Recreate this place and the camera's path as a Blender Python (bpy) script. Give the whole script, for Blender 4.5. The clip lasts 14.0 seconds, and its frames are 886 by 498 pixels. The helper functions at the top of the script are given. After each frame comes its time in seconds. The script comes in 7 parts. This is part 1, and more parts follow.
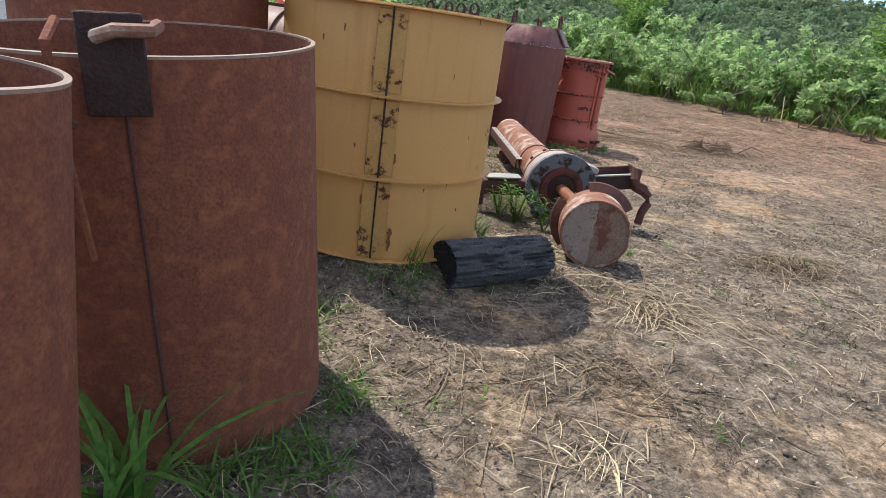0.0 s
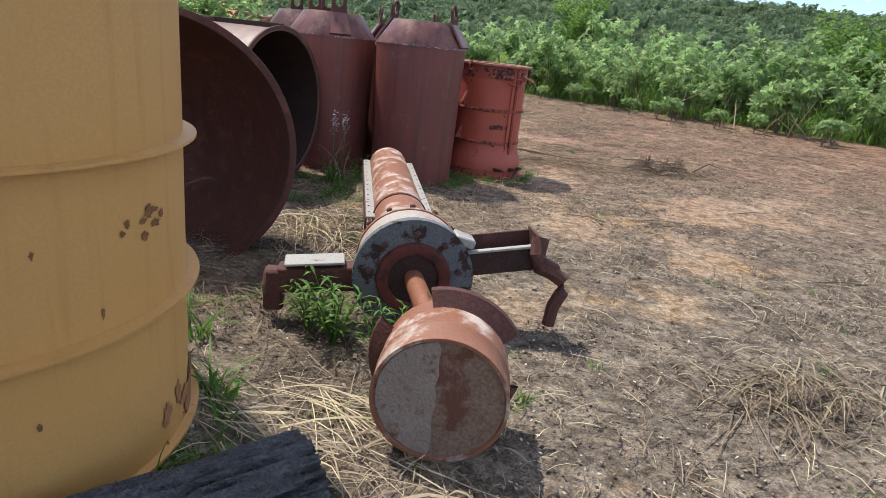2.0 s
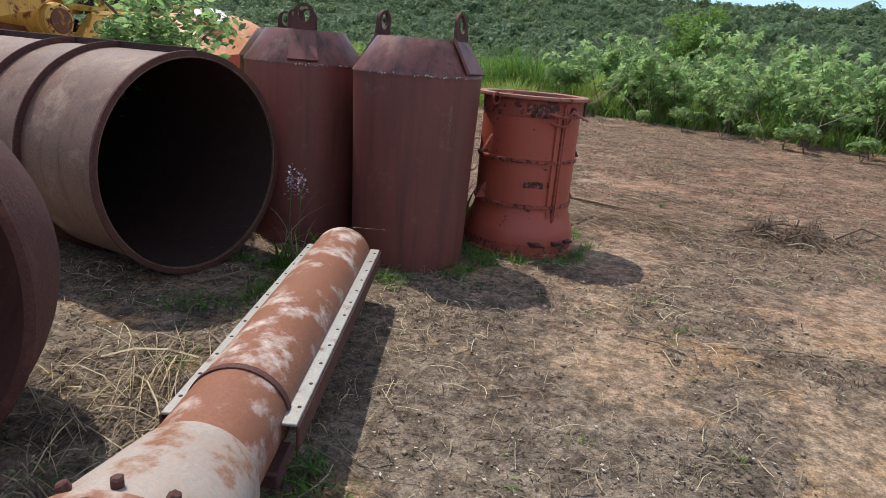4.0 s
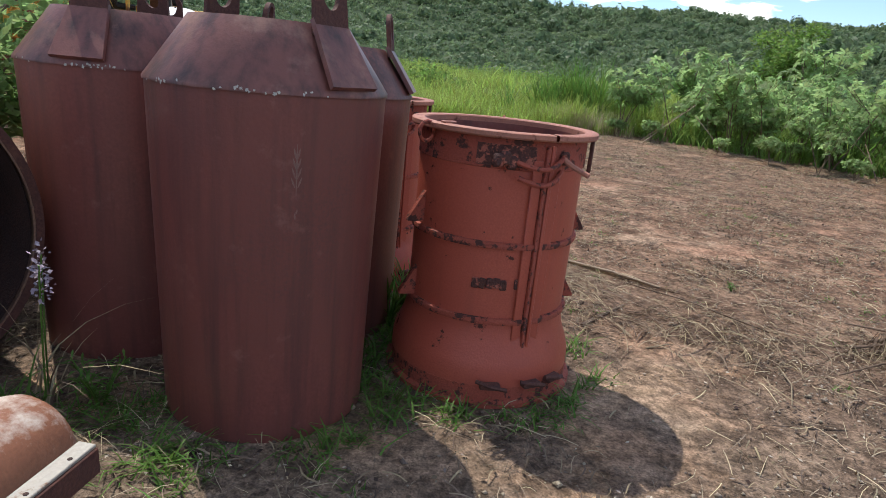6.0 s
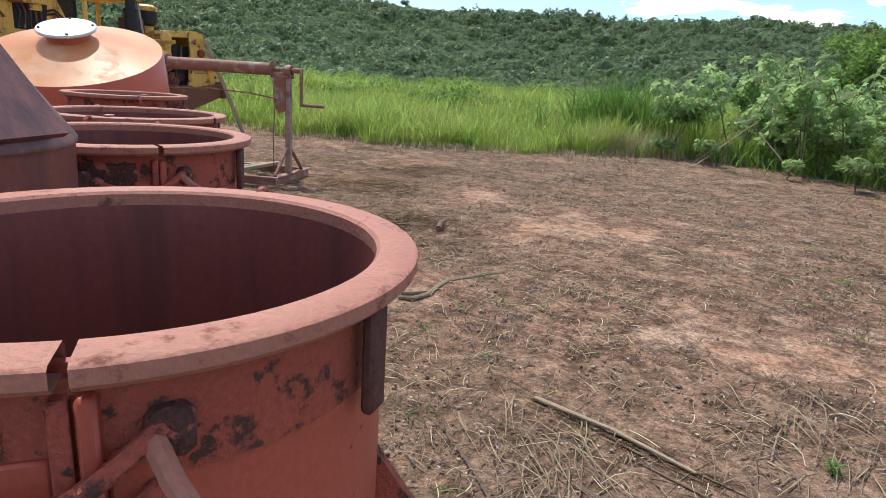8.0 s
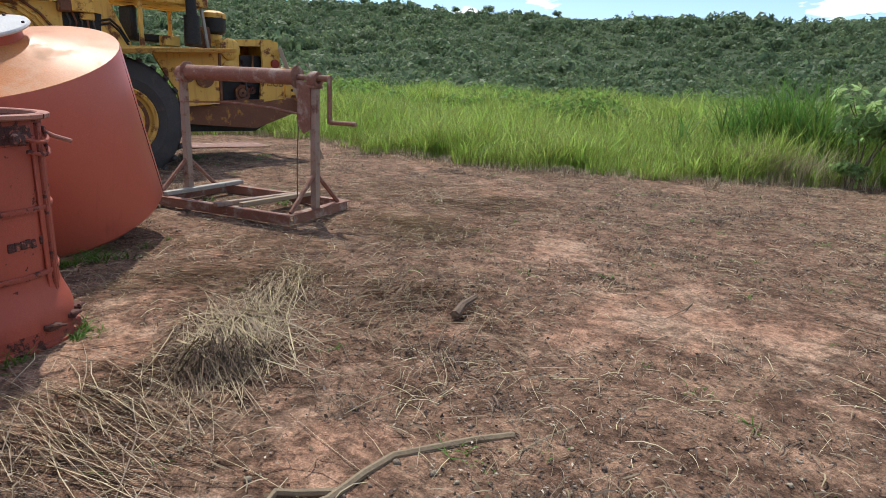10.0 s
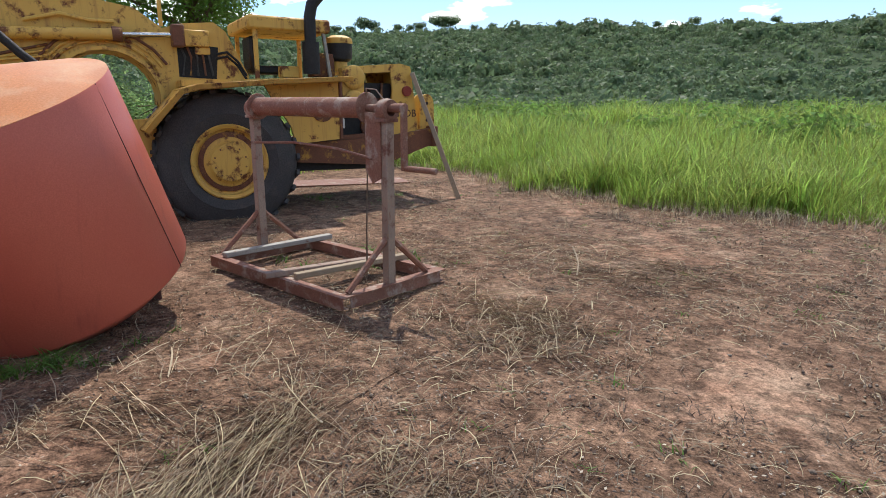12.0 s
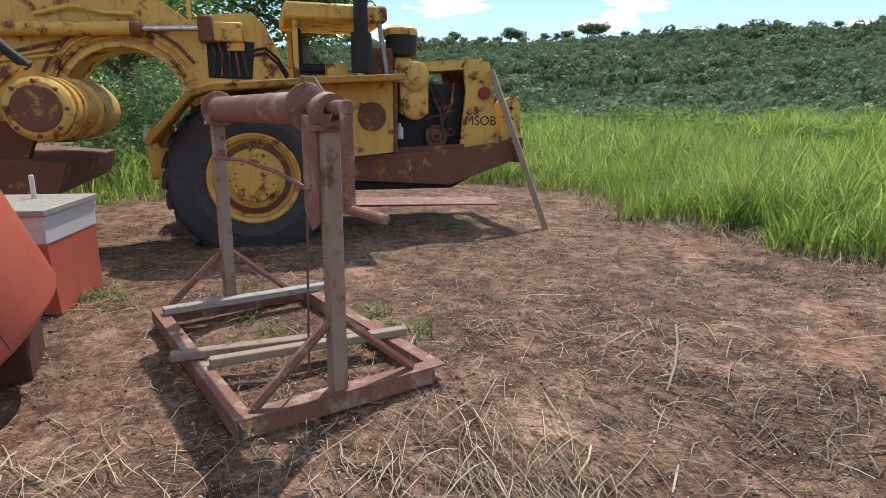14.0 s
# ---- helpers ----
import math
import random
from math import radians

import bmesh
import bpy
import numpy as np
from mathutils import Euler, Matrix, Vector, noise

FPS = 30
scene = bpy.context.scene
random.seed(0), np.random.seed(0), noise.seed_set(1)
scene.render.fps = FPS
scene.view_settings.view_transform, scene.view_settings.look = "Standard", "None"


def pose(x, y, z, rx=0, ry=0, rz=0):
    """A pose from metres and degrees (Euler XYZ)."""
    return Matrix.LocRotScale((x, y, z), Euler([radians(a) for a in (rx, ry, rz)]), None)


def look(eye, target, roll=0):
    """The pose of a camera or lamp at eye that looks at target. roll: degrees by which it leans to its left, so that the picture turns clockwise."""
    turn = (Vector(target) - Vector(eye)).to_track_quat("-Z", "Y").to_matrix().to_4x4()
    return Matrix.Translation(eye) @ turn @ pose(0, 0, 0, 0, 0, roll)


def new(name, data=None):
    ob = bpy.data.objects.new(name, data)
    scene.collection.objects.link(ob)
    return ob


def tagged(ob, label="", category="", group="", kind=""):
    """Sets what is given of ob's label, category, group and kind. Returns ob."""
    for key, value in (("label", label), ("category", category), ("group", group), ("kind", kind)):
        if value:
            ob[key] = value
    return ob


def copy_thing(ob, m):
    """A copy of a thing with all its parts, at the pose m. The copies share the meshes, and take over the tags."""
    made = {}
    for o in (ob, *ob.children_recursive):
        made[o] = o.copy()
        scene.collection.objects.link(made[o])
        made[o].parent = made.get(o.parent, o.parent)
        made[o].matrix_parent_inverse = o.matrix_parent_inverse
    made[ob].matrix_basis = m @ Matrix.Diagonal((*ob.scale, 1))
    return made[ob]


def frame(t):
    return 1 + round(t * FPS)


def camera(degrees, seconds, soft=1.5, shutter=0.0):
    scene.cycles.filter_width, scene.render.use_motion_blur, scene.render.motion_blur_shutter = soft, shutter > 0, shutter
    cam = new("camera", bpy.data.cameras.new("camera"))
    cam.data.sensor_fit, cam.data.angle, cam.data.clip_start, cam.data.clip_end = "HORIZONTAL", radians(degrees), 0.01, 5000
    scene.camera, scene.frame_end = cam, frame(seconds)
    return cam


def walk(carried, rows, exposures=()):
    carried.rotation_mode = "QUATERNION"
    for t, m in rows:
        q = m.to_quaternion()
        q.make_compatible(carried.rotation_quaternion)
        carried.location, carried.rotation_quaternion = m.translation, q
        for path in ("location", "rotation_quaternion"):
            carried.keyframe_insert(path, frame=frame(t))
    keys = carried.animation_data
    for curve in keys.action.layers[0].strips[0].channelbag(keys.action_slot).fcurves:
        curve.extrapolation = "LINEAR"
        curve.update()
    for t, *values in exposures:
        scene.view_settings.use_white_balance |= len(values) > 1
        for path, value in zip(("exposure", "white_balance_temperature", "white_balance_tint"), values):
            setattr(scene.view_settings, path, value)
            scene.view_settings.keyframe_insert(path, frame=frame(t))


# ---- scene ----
cam = camera(72.1, 14.0, soft=0.35)
METRES, EYE, TILT, LEAN, TURN = 16.9, 1.5, 0.0, 0.0, 0.0
ROWS = [
    (0.0, 0.0, 0.0, 0.0, 2.81, -20.18, -7.68),
    (0.5, 0.01, 0.0251, -0.0001, 2.82, -19.33, -6.6),
    (1.0, 0.0234, 0.0629, -0.0047, 1.88, -18.37, -6.5),
    (1.5, 0.0408, 0.1016, -0.0074, -1.05, -18.18, -6.81),
    (2.0, 0.0533, 0.1366, -0.0033, -1.48, -18.46, -6.04),
    (2.5, 0.0647, 0.1673, 0.0029, -1.97, -18.03, -5.3),
    (3.0, 0.0791, 0.1994, 0.0035, 1.02, -17.59, -4.69),
    (5.5, 0.1247, 0.3692, 0.0017, 14.54, -17.23, -5.28),
    (6.0, 0.1316, 0.4037, 0.003, 15.47, -16.58, -5.36),
    (6.5, 0.1347, 0.4422, 0.006, 17.66, -16.01, -4.96),
    (7.0, 0.1428, 0.4722, 0.0032, 17.38, -15.35, -4.08),
    (7.5, 0.1479, 0.5059, 0.0041, 18.68, -15.23, -3.76),
    (10.0, 0.1422, 0.6972, 0.0055, 33.95, -14.93, -2.8),
    (10.5, 0.1318, 0.7296, 0.0059, 39.75, -14.49, -2.26),
    (11.0, 0.1219, 0.7633, 0.0069, 42.66, -14.71, -1.92),
    (11.5, 0.1102, 0.7995, 0.0089, 48.97, -14.03, -0.48),
    (12.0, 0.0916, 0.8273, 0.0088, 51.6, -13.4, -0.32),
    (12.5, 0.0764, 0.8566, 0.0072, 54.73, -12.92, -0.02),
    (13.0, 0.0593, 0.8844, 0.0075, 58.87, -12.55, -0.41),
    (13.5, 0.0364, 0.9098, 0.0069, 61.52, -12.38, -1.24),
    (14.0, 0.0194, 0.9421, 0.0055, 64.84, -12.58, -0.21),
]
walk(cam, [(t, pose(0, 0, EYE, TILT, LEAN, TURN) @ pose(METRES * x, METRES * y, METRES * z, 90 + pitch, roll, yaw)) for t, x, y, z, yaw, pitch, roll in ROWS],
     exposures=((0.0, 0.78), (0.5, 0.45), (1.5, 0.60), (2.0, 0.70), (2.5, 0.66), (3.0, 0.38), (5.5, 0.42), (7.5, 0.60), (10.0, 0.32), (13.0, 0.44), (14.0, 0.42)))

# world, sun and sky
SUN_FROM = Vector((-0.79 * math.cos(radians(60)), 0.61 * math.cos(radians(60)), math.sin(radians(60))))
world = bpy.data.worlds.new("sky")
scene.world = world
world.use_nodes = True
wn, wl = world.node_tree.nodes, world.node_tree.links
sky = wn.new("ShaderNodeTexSky")
sky.sky_type, sky.sun_disc = "NISHITA", False
sky.sun_elevation = radians(60)
sky.sun_rotation = math.atan2(SUN_FROM.x, SUN_FROM.y)
sky.air_density, sky.dust_density, sky.ozone_density = 0.75, 0.12, 2.6
coord = wn.new("ShaderNodeTexCoord")
stretch = wn.new("ShaderNodeMapping")
stretch.inputs["Scale"].default_value = (1.0, 1.0, 3.2)
cloud = wn.new("ShaderNodeTexNoise")
cloud.inputs["Scale"].default_value, cloud.inputs["Detail"].default_value = 6.4, 8
cloud.inputs["Roughness"].default_value = 0.55
ramp = wn.new("ShaderNodeValToRGB")
ramp.color_ramp.elements[0].position, ramp.color_ramp.elements[1].position = 0.535, 0.585
mixc = wn.new("ShaderNodeMix")
mixc.data_type = "RGBA"
mixc.inputs["B"].default_value = (8.8, 8.9, 9.1, 1)
wl.new(coord.outputs["Generated"], stretch.inputs["Vector"])
wl.new(stretch.outputs["Vector"], cloud.inputs["Vector"])
wl.new(cloud.outputs["Fac"], ramp.inputs["Fac"])
wl.new(ramp.outputs["Color"], mixc.inputs["Factor"])
wl.new(sky.outputs["Color"], mixc.inputs["A"])
wl.new(mixc.outputs["Result"], wn["Background"].inputs["Color"])
wn["Background"].inputs["Strength"].default_value = 0.15

sun_data = bpy.data.lights.new("sun", "SUN")
sun_data.energy, sun_data.angle, sun_data.color = 3.3, radians(0.6), (1.0, 0.95, 0.87)
sun = new("sun", sun_data)
sun.matrix_world = look(SUN_FROM * 50, (0, 0, 0))


# ---------- materials ----------
def surface(name, base, other, scale=4.0, rough=0.8, metal=0.0, bump=0.3, grain=60.0, spots=None, spot_at=0.6, spot_scale=9.0,
            streak=0.0, streak_col=(0.05, 0.02, 0.015), vary=0.0, soft=0.08, spec=0.4, third=None, deep=0.72):
    """Two blended tones, fine grain, optional spots of a third tone with a ragged edge, optional runs down the surface."""
    m = bpy.data.materials.new(name)
    m.use_nodes = True
    n, l = m.node_tree.nodes, m.node_tree.links
    b = n["Principled BSDF"]
    geo = n.new("ShaderNodeNewGeometry")

    def noise_tex(sc, detail=5, squash=None, rgh=0.6):
        t = n.new("ShaderNodeTexNoise")
        t.inputs["Scale"].default_value, t.inputs["Detail"].default_value, t.inputs["Roughness"].default_value = sc, detail, rgh
        if squash:
            mp = n.new("ShaderNodeMapping")
            mp.inputs["Scale"].default_value = squash
            l.new(geo.outputs["Position"], mp.inputs["Vector"])
            l.new(mp.outputs["Vector"], t.inputs["Vector"])
        else:
            l.new(geo.outputs["Position"], t.inputs["Vector"])
        return t

    def band(src, lo, hi):
        r = n.new("ShaderNodeMapRange")
        r.inputs["From Min"].default_value, r.inputs["From Max"].default_value = lo, hi
        l.new(src, r.inputs["Value"])
        return r.outputs["Result"]

    def mixed(fac, a, bb):
        x = n.new("ShaderNodeMix")
        x.data_type = "RGBA"
        l.new(fac, x.inputs["Factor"])
        for key, v in (("A", a), ("B", bb)):
            if isinstance(v, tuple):
                x.inputs[key].default_value = (*v, 1)
            else:
                l.new(v, x.inputs[key])
        return x.outputs["Result"]

    big = noise_tex(scale)
    col = mixed(band(big.outputs["Fac"], 0.32, 0.68), base, other)
    if third:
        th = noise_tex(scale * 0.37, 6)
        col = mixed(band(th.outputs["Fac"], 0.5, 0.66), col, third)
    fine = noise_tex(grain, 3)
    dark = tuple(v * deep for v in base)
    col = mixed(band(fine.outputs["Fac"], 0.72, 0.35), col, dark)
    rgh_out = None
    if streak:
        st = noise_tex(1.0, 4, (14, 14, 0.9))
        col = mixed(band(st.outputs["Fac"], 0.60 - 0.2 * streak, 0.95 - 0.2 * streak), col, streak_col)
    if spots:
        sp = noise_tex(spot_scale, 8, None, 0.68)
        mask = band(sp.outputs["Fac"], spot_at - soft * 0.5, spot_at + soft * 0.5)
        col = mixed(mask, col, spots)
        rr = n.new("ShaderNodeMapRange")
        rr.inputs["To Min"].default_value, rr.inputs["To Max"].default_value = rough, 0.92
        l.new(mask, rr.inputs["Value"])
        rgh_out = rr.outputs["Result"]
    if vary:
        info = n.new("ShaderNodeNewGeometry")
        hv = n.new("ShaderNodeHueSaturation")
        mr = n.new("ShaderNodeMapRange")
        mr.inputs["To Min"].default_value, mr.inputs["To Max"].default_value = 1 - vary, 1 + vary
        l.new(info.outputs["Random Per Island"], mr.inputs["Value"])
        l.new(mr.outputs["Result"], hv.inputs["Value"])
        hr = n.new("ShaderNodeMapRange")
        hr.inputs["To Min"].default_value, hr.inputs["To Max"].default_value = 0.5 - vary * 0.05, 0.5 + vary * 0.06
        l.new(info.outputs["Random Per Island"], hr.inputs["Value"])
        l.new(hr.outputs["Result"], hv.inputs["Hue"])
        l.new(col, hv.inputs["Color"])
        col = hv.outputs["Color"]
    l.new(col, b.inputs["Base Color"])
    b.inputs["Roughness"].default_value, b.inputs["Metallic"].default_value = rough, metal
    b.inputs["Specular IOR Level"].default_value = spec
    if rgh_out:
        l.new(rgh_out, b.inputs["Roughness"])
    if bump:
        add = n.new("ShaderNodeMath")
        add.operation = "ADD"
        l.new(big.outputs["Fac"], add.inputs[0])
        l.new(fine.outputs["Fac"], add.inputs[1])
        bp = n.new("ShaderNodeBump")
        bp.inputs["Strength"].default_value, bp.inputs["Distance"].default_value = bump, 0.02
        l.new(add.outputs[0], bp.inputs["Height"])
        l.new(bp.outputs["Normal"], b.inputs["Normal"])
    return m


def leafy(name, base, other, scale=0.8, vary=0.35, glow=0.35):
    """Leaves: diffuse and translucent, each island its own tone."""
    m = surface(name, base, other, scale=scale, rough=0.55, bump=0, grain=30, vary=vary, spec=0.3)
    n, l = m.node_tree.nodes, m.node_tree.links
    tr, mx = n.new("ShaderNodeBsdfTranslucent"), n.new("ShaderNodeMixShader")
    b, out = n["Principled BSDF"], n["Material Output"]
    l.new(b.inputs["Base Color"].links[0].from_socket, tr.inputs["Color"])
    mx.inputs["Fac"].default_value = glow
    l.new(b.outputs[0], mx.inputs[1])
    l.new(tr.outputs[0], mx.inputs[2])
    l.new(mx.outputs[0], out.inputs["Surface"])
    return m


RUST = surface("rusted_steel", (0.20, 0.062, 0.035), (0.27, 0.10, 0.05), 2.6, 0.85, 0.0, 0.25, 90, (0.31, 0.125, 0.058), 0.63, 16, 0.35, (0.14, 0.045, 0.03), soft=0.28)
RUST_DARK = surface("dark_brown_rust", (0.105, 0.042, 0.034), (0.14, 0.056, 0.04), 3, 0.8, 0.0, 0.25, 80, (0.18, 0.08, 0.055), 0.66, 8, 0.4, (0.06, 0.028, 0.025), soft=0.25)
RUST_CONE = surface("brown_primer_steel", (0.19, 0.06, 0.049), (0.24, 0.076, 0.058), 1.6, 0.42, 0.0, 0.06, 70, (0.28, 0.13, 0.10), 0.69, 6, 0.6, (0.085, 0.036, 0.034), soft=0.2, deep=0.92, third=(0.13, 0.05, 0.044))
# Blackened plate; also the near-black put inside tubes and openings for shade.
RUST_PLATE_SHADE = surface("blackened_plate_and_shade", (0.045, 0.025, 0.022), (0.09, 0.04, 0.03), 9, 0.75, 0.1, 0.4, 80)
YELLOW = surface("faded_yellow_paint", (0.56, 0.31, 0.10), (0.61, 0.345, 0.115), 1.5, 0.5, 0.0, 0.06, 120, (0.20, 0.08, 0.035), 0.735, 5, 0.25, (0.42, 0.20, 0.06), soft=0.06, deep=0.94)
CONE_TOP = surface("streaked_cone_steel", (0.22, 0.085, 0.07), (0.15, 0.058, 0.052), 2.4, 0.42, 0.0, 0.08, 70, (0.34, 0.19, 0.15), 0.66, 5, 0.95, (0.045, 0.026, 0.028), soft=0.25, deep=0.9, third=(0.075, 0.038, 0.038))
HUB_RED = surface("dark_maroon_hub", (0.15, 0.035, 0.026), (0.10, 0.034, 0.028), 7, 0.7, 0.0, 0.3, 80, (0.045, 0.025, 0.02), 0.58, 9, soft=0.1)
YELLOW_RUST = surface("rust_run_on_yellow", (0.58, 0.34, 0.10), (0.42, 0.20, 0.07), 7, 0.7, 0.0, 0.2, 90, (0.08, 0.03, 0.018), 0.57, 7, soft=0.05)
ORANGE = surface("red_oxide_paint", (0.40, 0.085, 0.053), (0.46, 0.105, 0.064), 2.2, 0.45, 0.0, 0.1, 110, (0.075, 0.028, 0.02), 0.66, 11, 0.3, (0.32, 0.075, 0.048), soft=0.04, deep=0.92)
ORANGE_WORN = surface("flaking_red_paint", (0.40, 0.088, 0.055), (0.34, 0.085, 0.055), 6, 0.7, 0.0, 0.35, 110, (0.075, 0.032, 0.026), 0.56, 17, soft=0.06)
FLAKED = surface("dark_flaked_plate", (0.085, 0.038, 0.032), (0.16, 0.055, 0.042), 14, 0.8, 0.0, 0.6, 110, (0.40, 0.13, 0.09), 0.56, 26, soft=0.06)
ORANGE_RIM = surface("weathered_red_rim", (0.46, 0.20, 0.14), (0.40, 0.15, 0.10), 8, 0.65, 0.0, 0.2, 110, (0.16, 0.06, 0.04), 0.62, 18, soft=0.1)
TANK = surface("sunlit_red_tank_paint", (0.53, 0.125, 0.08), (0.59, 0.155, 0.105), 1.4, 0.38, 0.0, 0.05, 110, (0.16, 0.04, 0.03), 0.76, 9, 0.15, (0.36, 0.085, 0.058), soft=0.05, deep=0.94)
TANK_TOP = surface("orange_tank_lid_paint", (0.70, 0.25, 0.075), (0.58, 0.27, 0.13), 2.4, 0.42, 0.0, 0.06, 90, (0.62, 0.40, 0.26), 0.62, 3, soft=0.25)
PIPE = surface("worn_orange_pipe", (0.31, 0.13, 0.072), (0.23, 0.088, 0.052), 4, 0.6, 0.0, 0.2, 80, (0.52, 0.44, 0.38), 0.58, 5.5, soft=0.14)
ROD = surface("rusty_orange_rod", (0.30, 0.11, 0.055), (0.22, 0.085, 0.048), 6, 0.65, 0.0, 0.2, 80, (0.40, 0.22, 0.14), 0.64, 9, soft=0.2)
# Lighter brown: sunlight on the tube's outside is put into this colour.
TUBE_TAN = surface("sunlit_brown_casing", (0.21, 0.12, 0.082), (0.27, 0.155, 0.105), 2.2, 0.5, 0.0, 0.12, 80, (0.36, 0.26, 0.20), 0.64, 5, 0.5, (0.09, 0.045, 0.036), soft=0.2)
PIPE_PALE = surface("pale_scuffed_housing", (0.46, 0.40, 0.35), (0.38, 0.20, 0.11), 4, 0.65, 0.0, 0.2, 80, (0.24, 0.10, 0.05), 0.6, 8, soft=0.15)
GREYPAINT = surface("grey_green_paint", (0.135, 0.15, 0.16), (0.19, 0.20, 0.21), 6, 0.55, 0.1, 0.2, 80, (0.05, 0.03, 0.025), 0.56, 9, soft=0.05)
PALE_STEEL = surface("pale_grey_steel", (0.44, 0.42, 0.38), (0.33, 0.31, 0.28), 7, 0.55, 0.2, 0.15, 80, (0.22, 0.13, 0.09), 0.62, 14, soft=0.08)
WHITE = surface("chalky_white_paint", (0.72, 0.71, 0.68), (0.62, 0.61, 0.58), 5, 0.55, 0, 0.08, 90, (0.35, 0.25, 0.18), 0.7, 9)
CHAR = surface("charred_bark", (0.05, 0.05, 0.054), (0.115, 0.115, 0.12), 9, 0.6, 0.0, 0.9, 60)
CHAR_END = surface("charred_wood_end", (0.018, 0.016, 0.016), (0.04, 0.034, 0.03), 14, 0.9, 0.0, 0.8, 70)
MACHINE = surface("machine_yellow_paint", (0.70, 0.43, 0.09), (0.62, 0.35, 0.07), 2.6, 0.5, 0.0, 0.12, 90, (0.16, 0.06, 0.028), 0.585, 4.6, 0.35, (0.36, 0.16, 0.045), soft=0.09, deep=0.9)
MACHINE_RUST = surface("rusty_machine_steel", (0.17, 0.07, 0.04), (0.24, 0.10, 0.045), 4, 0.75, 0.0, 0.25, 80, (0.48, 0.26, 0.05), 0.62, 5, soft=0.12)
RUBBER = surface("weathered_tyre_rubber", (0.062, 0.06, 0.06), (0.095, 0.088, 0.082), 5, 0.8, 0.0, 0.35, 60, (0.11, 0.09, 0.075), 0.66, 6, soft=0.2)
BLACK = surface("black_steel_and_shade", (0.02, 0.02, 0.02), (0.045, 0.04, 0.038), 14, 0.6, 0.2, 0.4, 60)
CHROME = surface("bright_cylinder_rod", (0.75, 0.75, 0.74), (0.68, 0.68, 0.68), 9, 0.22, 1.0, 0.0, 90)
WINCH = surface("weathered_winch_steel", (0.26, 0.115, 0.075), (0.32, 0.17, 0.12), 5, 0.72, 0.0, 0.2, 80, (0.40, 0.33, 0.27), 0.60, 6, soft=0.15)
WINCH_POST = surface("grey_worn_post_steel", (0.38, 0.29, 0.23), (0.30, 0.18, 0.12), 4, 0.7, 0.0, 0.2, 80, (0.16, 0.07, 0.05), 0.6, 8, soft=0.12)
WOOD = surface("sun_bleached_timber", (0.42, 0.33, 0.23), (0.34, 0.25, 0.16), 5, 0.8, 0.0, 0.3, 90, (0.2, 0.14, 0.09), 0.66, 8)
STRAW = surface("dry_straw", (0.53, 0.43, 0.29), (0.38, 0.28, 0.18), 3, 0.8, 0, 0, 40, vary=0.45)
STRAW_GREY = surface("grey_dead_stalks", (0.30, 0.225, 0.150), (0.20, 0.142, 0.092), 3, 0.85, 0, 0, 40, vary=0.45)
TWIG = surface("brown_twig_bark", (0.16, 0.11, 0.075), (0.24, 0.17, 0.12), 9, 0.85, 0, 0.3, 60)
PEBBLE = surface("grey_pebble", (0.26, 0.20, 0.145), (0.42, 0.35, 0.27), 9, 0.85, 0, 0.3, 60, vary=0.4)


